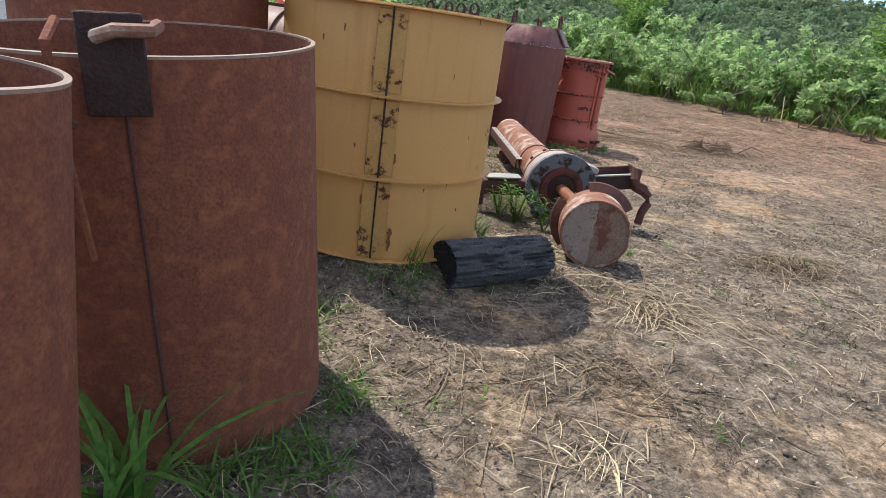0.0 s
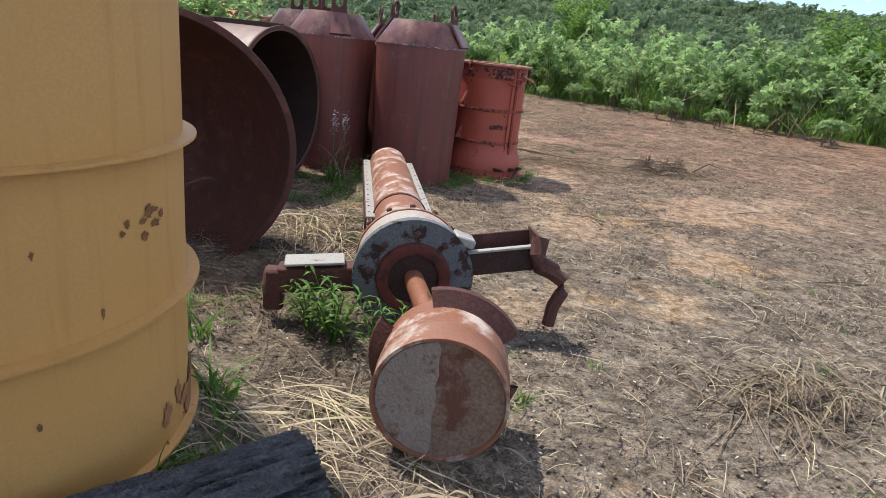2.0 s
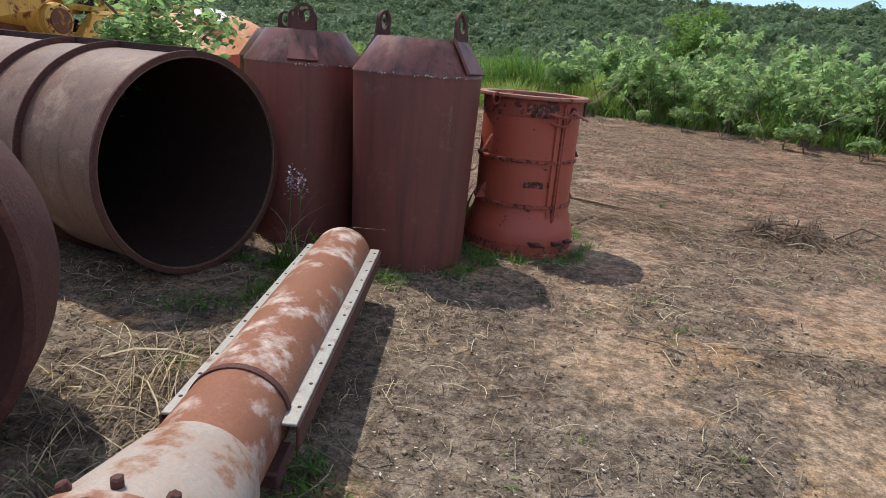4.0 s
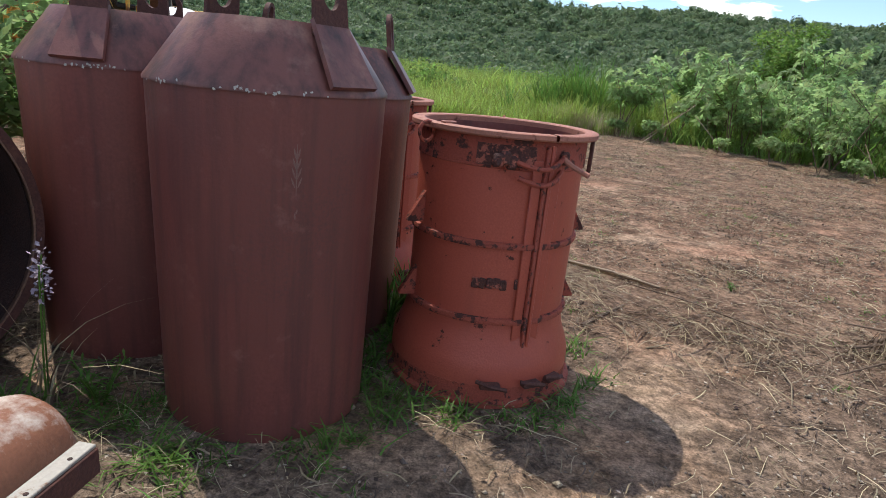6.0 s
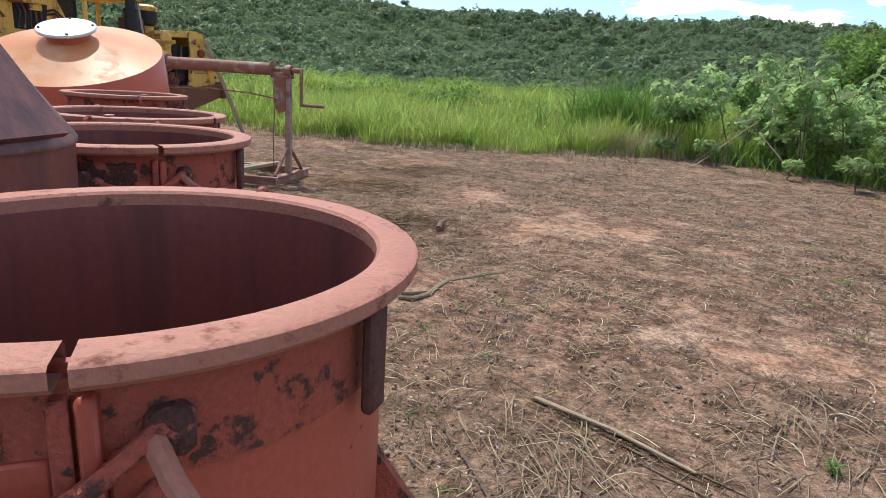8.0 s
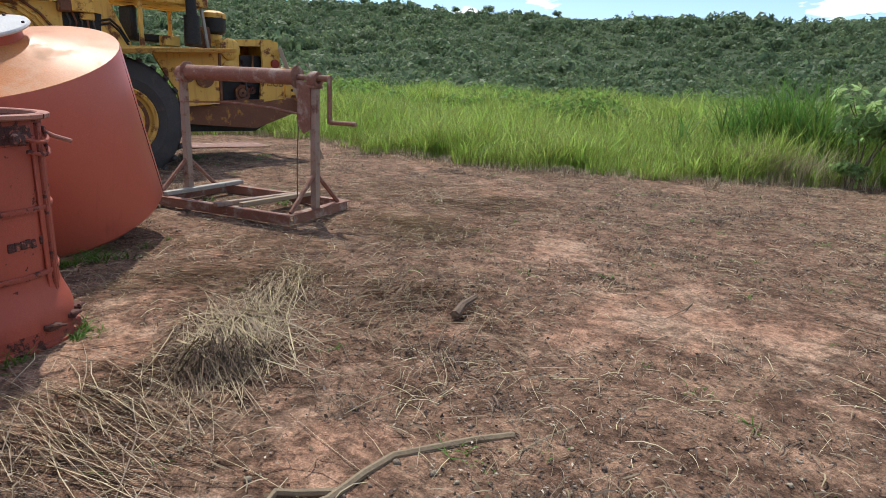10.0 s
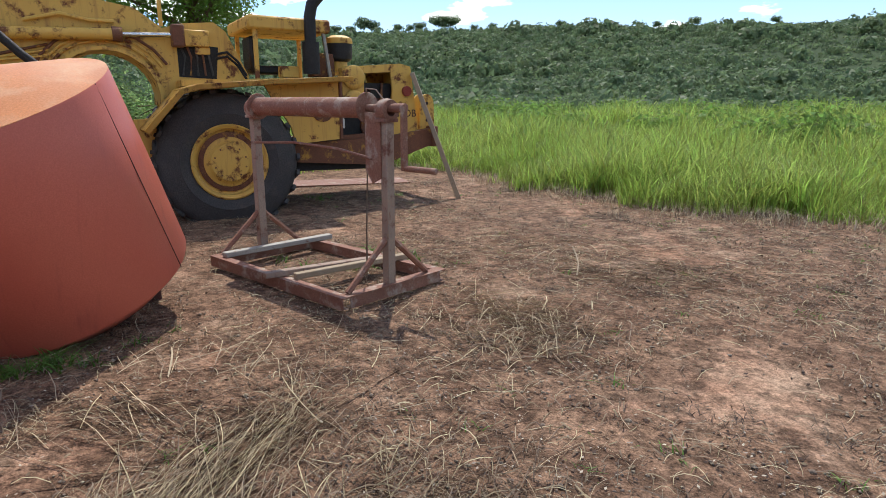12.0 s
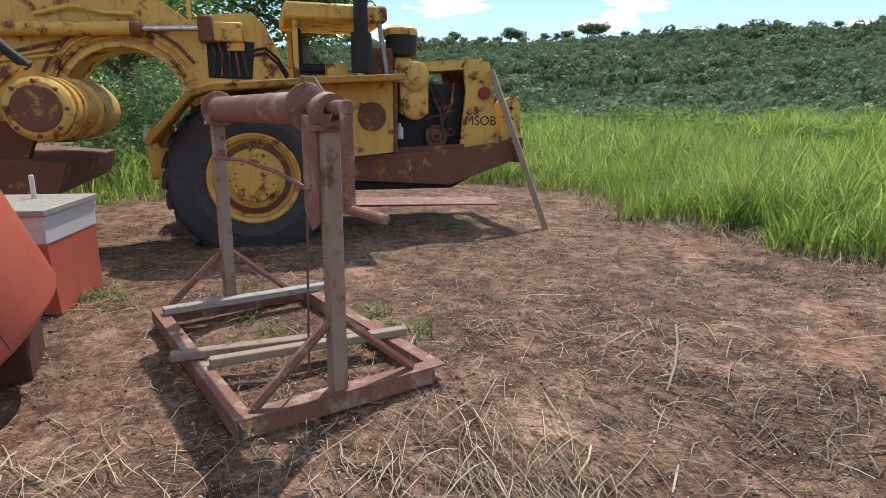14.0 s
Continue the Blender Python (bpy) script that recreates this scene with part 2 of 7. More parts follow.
def soil():
    """Bare sandy soil where the mesh says so, grey-brown crumbly soil elsewhere, redder to the north."""
    m = bpy.data.materials.new("dry_soil")
    m.use_nodes = True
    n, l = m.node_tree.nodes, m.node_tree.links
    b = n["Principled BSDF"]
    geo, sep = n.new("ShaderNodeNewGeometry"), n.new("ShaderNodeSeparateXYZ")
    l.new(geo.outputs["Position"], sep.inputs[0])

    def tex(scale, detail=6, rough=0.62):
        t = n.new("ShaderNodeTexNoise")
        t.inputs["Scale"].default_value, t.inputs["Detail"].default_value, t.inputs["Roughness"].default_value = scale, detail, rough
        l.new(geo.outputs["Position"], t.inputs["Vector"])
        return t.outputs["Fac"]

    def ranged(src, lo, hi, low=0.0, high=1.0):
        g = n.new("ShaderNodeMapRange")
        for key, v in (("From Min", lo), ("From Max", hi), ("To Min", low), ("To Max", high)):
            g.inputs[key].default_value = v
        l.new(src, g.inputs["Value"])
        return g.outputs["Result"]

    def mixed(fac, p, q, how="MIX"):
        x = n.new("ShaderNodeMix")
        x.data_type, x.blend_type = "RGBA", how
        if isinstance(fac, float):
            x.inputs["Factor"].default_value = fac
        else:
            l.new(fac, x.inputs["Factor"])
        for key, v in (("A", p), ("B", q)):
            if isinstance(v, tuple):
                x.inputs[key].default_value = (*v, 1)
            else:
                l.new(v, x.inputs[key])
        return x.outputs["Result"]

    def math_node(op, p, q):
        x = n.new("ShaderNodeMath")
        x.operation = op
        for i, v in enumerate((p, q)):
            if isinstance(v, float):
                x.inputs[i].default_value = v
            else:
                l.new(v, x.inputs[i])
        return x.outputs[0]

    north = ranged(sep.outputs["Y"], 6.0, 13.0)
    sand = mixed(ranged(tex(0.9), 0.52, 0.66), (0.335, 0.245, 0.165), (0.42, 0.255, 0.12))
    sand = mixed(ranged(tex(2.1), 0.50, 0.64), sand, (0.36, 0.285, 0.205))
    sand = mixed(north, sand, mixed(ranged(tex(1.3), 0.42, 0.6), (0.370, 0.215, 0.142), (0.405, 0.275, 0.19)))
    crumb = mixed(ranged(tex(3.1), 0.38, 0.62), (0.195, 0.156, 0.120), (0.32, 0.258, 0.192))
    crumb = mixed(north, crumb, mixed(ranged(tex(2.6), 0.4, 0.62), (0.210, 0.124, 0.082), (0.355, 0.220, 0.145)))
    att = n.new("ShaderNodeAttribute")
    att.attribute_name = "bare"
    edge = math_node("ADD", att.outputs["Fac"], math_node("MULTIPLY", math_node("SUBTRACT", tex(7.0, 8, 0.7), 0.5), 1.5))
    bare = ranged(edge, 0.36, 0.62)
    col = mixed(bare, crumb, sand)
    mid, fine = tex(26.0, 5, 0.7), tex(90.0, 3)
    # Random grain and blots; the dark blots also stand in for tuft shadows.
    col = mixed(1.0, col, ranged(mid, 0.38, 0.60, 0.56, 1.14), "MULTIPLY")
    col = mixed(1.0, col, ranged(fine, 0.36, 0.60, 0.66, 1.14), "MULTIPLY")
    col = mixed(1.0, col, ranged(tex(8.0, 5), 0.40, 0.56, 0.58, 1.12), "MULTIPLY")
    l.new(col, b.inputs["Base Color"])
    b.inputs["Roughness"].default_value, b.inputs["Specular IOR Level"].default_value = 0.95, 0.12
    bp = n.new("ShaderNodeBump")
    bp.inputs["Strength"].default_value, bp.inputs["Distance"].default_value = 0.9, 0.03
    height = math_node("ADD", mid, math_node("MULTIPLY", fine, 0.5))
    l.new(math_node("MULTIPLY", height, ranged(bare, 0.0, 1.0, 1.0, 0.45)), bp.inputs["Height"])
    l.new(bp.outputs["Normal"], b.inputs["Normal"])
    return m


SOIL = soil()
GRASS = leafy("fresh_grass_blades", (0.29, 0.41, 0.07), (0.57, 0.62, 0.20), 0.55, 0.45, 0.6)
WEED = leafy("low_weed_leaves", (0.13, 0.25, 0.045), (0.20, 0.33, 0.07), 3, 0.35, 0.45)
CASSAVA = leafy("cassava_leaves", (0.29, 0.43, 0.16), (0.44, 0.56, 0.24), 1.2, 0.35, 0.7)
BUSH = leafy("bush_leaves", (0.19, 0.32, 0.07), (0.32, 0.45, 0.11), 0.35, 0.35, 0.6)
# Greyer and bluer than the near leaves: distance haze mixed into the colour.
HILLGREEN = leafy("hazed_hillside_foliage", (0.15, 0.225, 0.115), (0.30, 0.375, 0.175), 0.05, 0.28, 0.5)
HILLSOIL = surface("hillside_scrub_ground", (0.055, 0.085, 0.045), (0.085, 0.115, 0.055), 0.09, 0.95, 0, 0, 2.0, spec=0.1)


# ---------- mesh helpers ----------
class Geo:
    """Vertices and faces gathered into one mesh."""

    def __init__(self):
        self.v, self.f = [], []

    def add(self, verts, faces, m=None):
        k = len(self.v)
        self.v += [tuple(m @ Vector(p)) if m else tuple(p) for p in verts]
        self.f += [tuple(i + k for i in q) for q in faces]
        return self


def box(sx, sy, sz, m=None, bevel=0.006, g=None):
    """A box about its centre with bevelled edges."""
    bm = bmesh.new()
    bmesh.ops.create_cube(bm, size=1.0)
    bmesh.ops.scale(bm, vec=(sx, sy, sz), verts=bm.verts)
    if bevel:
        bmesh.ops.bevel(bm, geom=bm.edges[:], offset=min(bevel, 0.3 * min(sx, sy, sz)), segments=1, affect="EDGES")
    bm.verts.index_update()
    g = g or Geo()
    g.add([v.co.copy() for v in bm.verts], [[v.index for v in f.verts] for f in bm.faces], m)
    bm.free()
    return g


def lathe(profile, seg=48, a0=0.0, a1=360.0, m=None, g=None, wobble=0.0, seed=0.0, closed=False):
    """Turn (radius, height) pairs about z; a dented sheet with wobble."""
    g = g or Geo()
    full = abs(a1 - a0) >= 359.9
    cols = seg if full else seg + 1
    verts, faces = [], []
    for i in range(cols):
        a = radians(a0 + (a1 - a0) * i / seg)
        for r, z in profile:
            d = wobble * noise.noise((math.cos(a) * 2.0 + seed, math.sin(a) * 2.0, z * 1.7)) if wobble else 0.0
            verts.append(((r + d) * math.cos(a), (r + d) * math.sin(a), z))
    np_ = len(profile)
    for i in range(seg):
        j = (i + 1) % cols
        for k in range(np_ if closed else np_ - 1):
            k2 = (k + 1) % np_
            faces.append((i * np_ + k, j * np_ + k, j * np_ + k2, i * np_ + k2))
    return g.add(verts, faces, m)


def cyl(r, h, seg=24, m=None, g=None, bevel=0.006):
    """A solid turned bar from z 0 to h with eased ends."""
    b = min(bevel, r * 0.3, h * 0.3)
    return lathe([(0.0005, 0), (r - b, 0), (r, b), (r, h - b), (r - b, h), (0.0005, h)], seg, m=m, g=g)


def tube(path, r, seg=8, g=None, taper=None):
    """A round bar along points."""
    g = g or Geo()
    pts = [Vector(p) for p in path]
    verts, faces = [], []
    for i, p in enumerate(pts):
        d = (pts[min(i + 1, len(pts) - 1)] - pts[max(i - 1, 0)]).normalized()
        q = d.to_track_quat("Z", "Y")
        rr = r if taper is None else r + (taper - r) * i / (len(pts) - 1)
        for k in range(seg):
            a = 2 * math.pi * k / seg
            verts.append(p + q @ Vector((rr * math.cos(a), rr * math.sin(a), 0)))
    for i in range(len(pts) - 1):
        for k in range(seg):
            k2 = (k + 1) % seg
            faces.append((i * seg + k, i * seg + k2, (i + 1) * seg + k2, (i + 1) * seg + k))
    faces += [tuple(reversed(range(seg))), tuple(range((len(pts) - 1) * seg, len(pts) * seg))]
    return g.add(verts, faces)


def prism(outline, depth, m=None, g=None):
    """A flat outline in x, z given thickness along y."""
    g = g or Geo()
    n = len(outline)
    verts = [(x, -depth / 2, z) for x, z in outline] + [(x, depth / 2, z) for x, z in outline]
    faces = [tuple(range(n)), tuple(reversed(range(n, 2 * n)))]
    faces += [(i, i + n, (i + 1) % n + n, (i + 1) % n) for i in range(n)]
    return g.add(verts, faces, m)


def eye_plate(w, stem, hole, t, foot=None, m=None, g=None, n=40):
    """A lifting lug in x, z: round head about the origin with a hole, and a stem that widens down to the foot."""
    g = g or Geo()
    foot = foot or w
    outer, inner = [], []
    for i in range(n):
        a = 2 * math.pi * i / n
        c, s = math.cos(a), math.sin(a)
        if s >= 0:
            r = w
        else:
            r = stem / max(-s, 1e-6)
            lim = w / max(abs(c), 1e-6)
            x = abs(c) * min(r, 9)
            if x > w:
                r = min(lim, r)
        x, z = r * c, r * s
        if z < 0:
            x *= 1 + (foot / w - 1) * min(1, -z / stem)
        outer.append((x, z))
        inner.append((hole * c * 0.8, hole * s * 1.15))
    verts = [(x, -t / 2, z) for x, z in outer] + [(x, -t / 2, z) for x, z in inner] + [(x, t / 2, z) for x, z in outer] + [(x, t / 2, z) for x, z in inner]
    faces = []
    for i in range(n):
        j = (i + 1) % n
        faces += [(i, j, n + j, n + i), (2 * n + j, 2 * n + i, 3 * n + i, 3 * n + j), (j, i, 2 * n + i, 2 * n + j), (n + i, n + j, 3 * n + j, 3 * n + i)]
    return g.add(verts, faces, m)


def mesh_of(name, g, material, smooth=40):
    me = bpy.data.meshes.new(name)
    me.from_pydata(g.v, [], g.f)
    me.materials.append(material)
    if smooth:
        me.shade_smooth()
        me.set_sharp_from_angle(angle=radians(smooth))
    return me


def part(name, g, material, parent=None, label="", smooth=40, m=None):
    """One mesh object under a thing or under a part."""
    ob = new(name, mesh_of(name, g, material, smooth))
    ob.parent = parent
    if m is not None:
        ob.matrix_basis = m
    return tagged(ob, label)


def thing(name, m, label, category, group=""):
    ob = new(name)
    ob.empty_display_size = 0.2
    ob.matrix_basis = m
    return tagged(ob, label, category, group)


def stuff_mesh(name, verts, faces, material, label, category, kind="stuff"):
    """Many small pieces joined into one mesh, from arrays."""
    me = bpy.data.meshes.new(name)
    verts, faces = np.asarray(verts, np.float32), np.asarray(faces, np.int32)
    me.vertices.add(len(verts))
    me.vertices.foreach_set("co", verts.ravel())
    k = faces.shape[1]
    me.loops.add(faces.size)
    me.loops.foreach_set("vertex_index", faces.ravel())
    me.polygons.add(len(faces))
    me.polygons.foreach_set("loop_start", np.arange(0, faces.size, k, dtype=np.int32))
    me.update(calc_edges=True)
    me.materials.append(material)
    return tagged(new(name, me), label, category, "", kind)


def smooth01(a, b, x):
    t = np.clip((x - a) / (b - a), 0, 1)
    return t * t * (3 - 2 * t)


def lie_np(x, y):
    """Height of the ground, with the low banks on which drums stand."""
    z = 0.10 * smooth01(8, 22, y) + 0.12 * smooth01(22, 40, y)
    for cx, cy, top in ((-0.487, 4.048, 0.14), (-1.92, 3.75, 0.14)):
        z = z + top * (1 - smooth01(0.62, 0.98, np.hypot(x - cx, y - cy)))
    return z


def lie(x, y):
    return float(lie_np(np.float64(x), np.float64(y)))


rng = np.random.default_rng(7)


# ---------- ground, hill and sky line ----------
def bumps(x, y):
    return noise.noise((x * 0.9, y * 0.9, 3.1)) * 0.018 + noise.noise((x * 3.7, y * 3.7, 7.7)) * 0.010 + noise.noise((x * 11, y * 11, 1.7)) * 0.006


BARE_SPOTS = ((2.3, 7.6, 0.75), (3.4, 6.9, 0.45), (3.5, 8.2, 0.7), (4.7, 8.6, 0.9), (2.45, 9.9, 0.5), (2.9, 10.6, 0.5), (1.15, 15.4, 0.45), (1.5, 15.95, 0.5), (-0.95, 13.4, 0.5), (-1.6, 14.2, 0.4), (3.4, 13.3, 0.7), (0.35, 2.2, 0.3), (0.4, 3.0, 0.55), (1.6, 5.6, 0.4), (2.6, 5.9, 0.4), (0.2, 17.4, 0.5), (2.2, 16.6, 0.7))


def bareness(x, y):
    """How bare the soil lies: 1 sand, 0 crumbs and dead stalks."""
    k = 0.22 + 0.55 * noise.noise((x * 0.8, y * 0.8, 12.3)) + 0.55 * noise.noise((x * 2.3, y * 2.3, 5.1))
    for cx, cy, r in BARE_SPOTS:
        d = math.hypot(x - cx, y - cy) / r
        if d < 2:
            k += 0.6 * math.exp(-d * d * 1.2)
    return min(1.0, max(0.0, k))


def build_ground():
    xs = np.concatenate([np.array([-900, -400, -200, -100, -60, -35, -22]), np.arange(-14, 14.01, 0.1), np.array([17, 22, 35, 60, 100, 200, 400, 900])])
    ys = np.concatenate([np.array([-600, -200, -80, -30, -10]), np.arange(-2, 26.01, 0.1), np.array([29, 34, 42, 60, 100, 200, 400, 900])])
    verts, bare = [], []
    for y in ys:
        for x in xs:
            near = -14 <= x <= 14 and -2 <= y <= 26
            k = bareness(x, y) if near else 0.4
            bare.append(k)
            verts.append((x, y, lie(x, y) + (bumps(x, y) * (1.25 - 0.8 * k) if near else 0.0)))
    nx, ny = len(xs), len(ys)
    i = np.arange(nx - 1)[None, :] + nx * np.arange(ny - 1)[:, None]
    i = i.ravel()
    faces = np.stack([i, i + 1, i + 1 + nx, i + nx], 1)
    ob = stuff_mesh("ground", verts, faces, SOIL, "dry soil with bare sandy patches, dead stalks and straw", "ground", "structure")
    ob.data.attributes.new("bare", "FLOAT", "POINT").data.foreach_set("value", np.array(bare, np.float32))
    ob.data.shade_smooth()


build_ground()
HILL_AT = (0.0, 14.0)
RIDGE = ((-180, 4.0), (-120, 5.0), (-90, 6.0), (-69, 6.3), (-51, 6.8), (-29, 7.0), (-9, 6.5), (8, 6.6), (30, 6.0), (60, 5.0), (120, 3.5), (180, 4.0))


def ridge_height(az):
    e = float(np.interp(az, [a for a, _ in RIDGE], [b for _, b in RIDGE]))
    return 0.6 + 300 * math.tan(radians(e - 0.75)) + 2.2 * noise.noise((az * 0.11, 5.0, 0.0))


def hill_z(az, r):
    k = float(smooth01(70, 300, np.array(r)))
    fold = 4.0 * noise.noise((math.sin(radians(az)) * r * 0.016, math.cos(radians(az)) * r * 0.016, 2.0)) * k * (1 - k) * 4
    z = ridge_height(az) * (0.25 * k + 0.75 * k ** 1.25) + fold
    return z if r <= 300 else z - (r - 300) * 0.03


def build_hill():
    azs = np.arange(-180, 180, 1.5)
    rs = np.array([38, 46, 58, 70, 85, 100, 120, 140, 165, 190, 215, 240, 265, 285, 300, 340, 450, 640])
    verts = [(HILL_AT[0] + r * math.sin(radians(a)), HILL_AT[1] + r * math.cos(radians(a)), 0.15 + hill_z(a, r)) for a in azs for r in rs]
    n, k = len(azs), len(rs)
    faces = [(i * k + j, ((i + 1) % n) * k + j, ((i + 1) % n) * k + j + 1, i * k + j + 1) for i in range(n) for j in range(k - 1)]
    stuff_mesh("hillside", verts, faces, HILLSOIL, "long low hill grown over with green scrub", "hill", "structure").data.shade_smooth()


build_hill()


def leaf_quads(centres, sizes, seed, flat=0.35, aspect=0.5):
    """A rhombic leaf at each centre, turned at random; flat leans them to the level."""
    r = np.random.default_rng(seed)
    n = len(centres)
    d = r.normal(size=(n, 3)) * (1, 1, 0.5 if flat < 0.6 else 0.25)
    d /= np.linalg.norm(d, axis=1)[:, None]
    up = r.normal(size=(n, 3)) * (1 - flat) + np.array((0, 0, 1.2)) * flat
    s = np.cross(d, up)
    s /= np.linalg.norm(s, axis=1)[:, None] + 1e-9
    sz = np.asarray(sizes)[:, None]
    v = np.stack([centres - d * sz * 0.5, centres + s * sz * aspect * 0.5, centres + d * sz * 0.5, centres - s * sz * aspect * 0.5], 1).reshape(-1, 3)
    return v, np.arange(4 * n).reshape(n, 4)


def crown_shell(r, centre, w, h, n, size):
    """Leaf sprays lying round the outside of one uneven crown; three corners each."""
    d = r.normal(size=(n, 3))
    d[:, 2] = np.abs(d[:, 2]) * 0.9 - 0.15
    d /= np.linalg.norm(d, axis=1)[:, None]
    lump = 0.82 + 0.22 * np.sin(d[:, :1] * 5 + centre[0]) * np.cos(d[:, 1:2] * 4 + centre[1]) + r.normal(0, 0.07, (n, 1))
    c = d * lump * np.array((w, w, h)) + centre
    nrm = d + r.normal(0, 0.35, (n, 3))
    u = np.cross(nrm, r.normal(size=(n, 3)))
    u /= np.linalg.norm(u, axis=1)[:, None] + 1e-9
    q = np.cross(nrm, u)
    q /= np.linalg.norm(q, axis=1)[:, None] + 1e-9
    s = size[:, None]
    return np.stack([c + u * s, c - u * s * 0.5 + q * s * 0.8, c - u * s * 0.5 - q * s * 0.8], 1).reshape(-1, 3)


def build_hill_scrub():
    """Trees and scrub over the hill: many small uneven crowns, in thicker and thinner drifts."""
    r = np.random.default_rng(11)
    out = []
    for _ in range(8600):
        az = r.uniform(-112, 48)
        d = 70 + 236 * r.random() ** 0.8
        x, y = HILL_AT[0] + d * math.sin(radians(az)), HILL_AT[1] + d * math.cos(radians(az))
        thick = noise.noise((x * 0.018, y * 0.018, 6.0)) + 0.5 * noise.noise((x * 0.06, y * 0.06, 2.0))
        if thick < -0.25 and r.random() < 0.6:
            continue
        w = r.uniform(0.7, 1.7) * (1.0 + 0.8 * max(0, thick)) * (0.85 + d / 600) * (1 + 0.6 * (r.random() < 0.12))
        w *= 1 - 0.5 * float(smooth01(255, 290, np.array(d)))
        h = w * r.uniform(0.7, 1.15)
        n = int(26 + 16 * w)
        out.append(crown_shell(r, np.array((x, y, 0.15 + hill_z(az, d) + h * 0.35)), w, h, n, r.uniform(0.22, 0.42, n) * w * 0.8))
    for _ in range(15000):
        az = r.uniform(-112, 48)
        d = 92 + 205 * r.random() ** 0.75
        x, y = HILL_AT[0] + d * math.sin(radians(az)), HILL_AT[1] + d * math.cos(radians(az))
        w = r.uniform(0.5, 1.1) * (0.85 + d / 500)
        out.append(crown_shell(r, np.array((x, y, 0.15 + hill_z(az, d) + w * 0.15)), w, w * 0.6, 14, r.uniform(0.3, 0.55, 14) * w))
    v = np.concatenate(out)
    stuff_mesh("hillside_scrub", v, np.arange(len(v)).reshape(-1, 3), HILLGREEN, "dense dark green scrub covering the distant hill", "scrub")


build_hill_scrub()


def grass_edge(x):
    return float(np.interp(x, [-30, -12.5, -11, -9.2, -6.5, -3.2, -2.1, 0.85, 2.6, 4.5, 6.5, 13, 24], [16, 19.5, 23, 23.5, 22.6, 22.6, 23.1, 24.6, 26.3, 27, 26.5, 22.5, 14]))


def blades(px, py, height, width, lean, seed, z0=None, segs=3):
    """Bent upright blades from arrays of feet."""
    r = np.random.default_rng(seed)
    n = len(px)
    a = r.uniform(0, 2 * np.pi, n)
    b = a + r.normal(0, 0.5, n) + np.pi / 2
    lx, ly = np.cos(a) * lean, np.sin(a) * lean
    wx, wy = np.cos(b) * width, np.sin(b) * width
    z = lie_np(px, py) if z0 is None else z0
    rows = []
    for k in range(segs + 1):
        t = k / segs
        cx, cy = px + lx * height * t * t, py + ly * height * t * t
        cz = z + height * (t - 0.35 * np.minimum(lean, 1.2) * t ** 3) - 0.02
        w = (1 - t) ** 0.7 * 0.5 + 0.02
        rows.append(np.stack([cx - wx * w, cy - wy * w, cz], 1))
        rows.append(np.stack([cx + wx * w, cy + wy * w, cz], 1))
    v = np.stack(rows, 1).reshape(-1, 3)
    base = (np.arange(n) * 2 * (segs + 1))[:, None]
    f = np.concatenate([base + np.array([2 * k, 2 * k + 1, 2 * k + 3, 2 * k + 2]) for k in range(segs)], 0)
    return v, f


def build_grass():
    r = np.random.default_rng(21)
    n = 92000
    x = r.uniform(-24, 7, n)
    e = np.interp(x, np.arange(-30, 25, 0.5), [grass_edge(q) for q in np.arange(-30, 25, 0.5)])
    ragged = 0.25 * np.sin(x * 2.1) + 0.2 * np.sin(x * 5.3 + 1) + r.normal(0, 0.15, n)
    y = e + ragged + 30 * r.random(n) ** 2.0
    far = np.clip((y - e) / 20, 0, 1)
    clump = np.array([noise.noise((a * 0.5, b * 0.5, 0)) for a, b in zip(x, y)])
    clump = clump + 0.8 * np.array([noise.noise((a * 0.16, b * 0.16, 4.0)) for a, b in zip(x, y)])
    h = (0.72 + 0.55 * clump + r.uniform(-0.3, 0.55, n)) * (0.85 + 0.5 * far) * np.clip(0.6 + (y - e) * 0.5, 0.55, 1.0)
    v, f = blades(x, y, np.clip(h, 0.2, 2.1), (0.015 + 0.035 * far) * (1 + 1.3 * (r.random(n) < 0.22)), r.uniform(0.15, 1.1, n), 22)
    stuff_mesh("tall_grass", v, f, GRASS, "tall fresh green grass along the clearing", "grass")
    # rank grass beyond the machine
    n = 9000
    x, y = r.uniform(-19, -11.3, n), r.uniform(7, 23, n)
    v, f = blades(x, y, r.uniform(0.3, 1.15, n) * np.clip((-x - 10.9) * 0.8, 0.3, 1.1), 0.03, r.uniform(0.2, 1.1, n), 24)
    stuff_mesh("rank_grass", v, f, GRASS, "sunlit rank green grass behind the machine", "grass")
    # dead fringe at the grass edge
    n = 4500
    x = r.uniform(-12, 6, n)
    e = np.interp(x, np.arange(-30, 25, 0.5), [grass_edge(q) for q in np.arange(-30, 25, 0.5)])
    y = e + r.normal(-0.15, 0.35, n)
    v, f = blades(x, y, r.uniform(0.08, 0.3, n), 0.010, r.uniform(0.5, 1.6, n), 23)
    stuff_mesh("dry_grass_fringe", v, f, STRAW, "dry straw-coloured grass at the edge of the green", "grass")


build_grass()


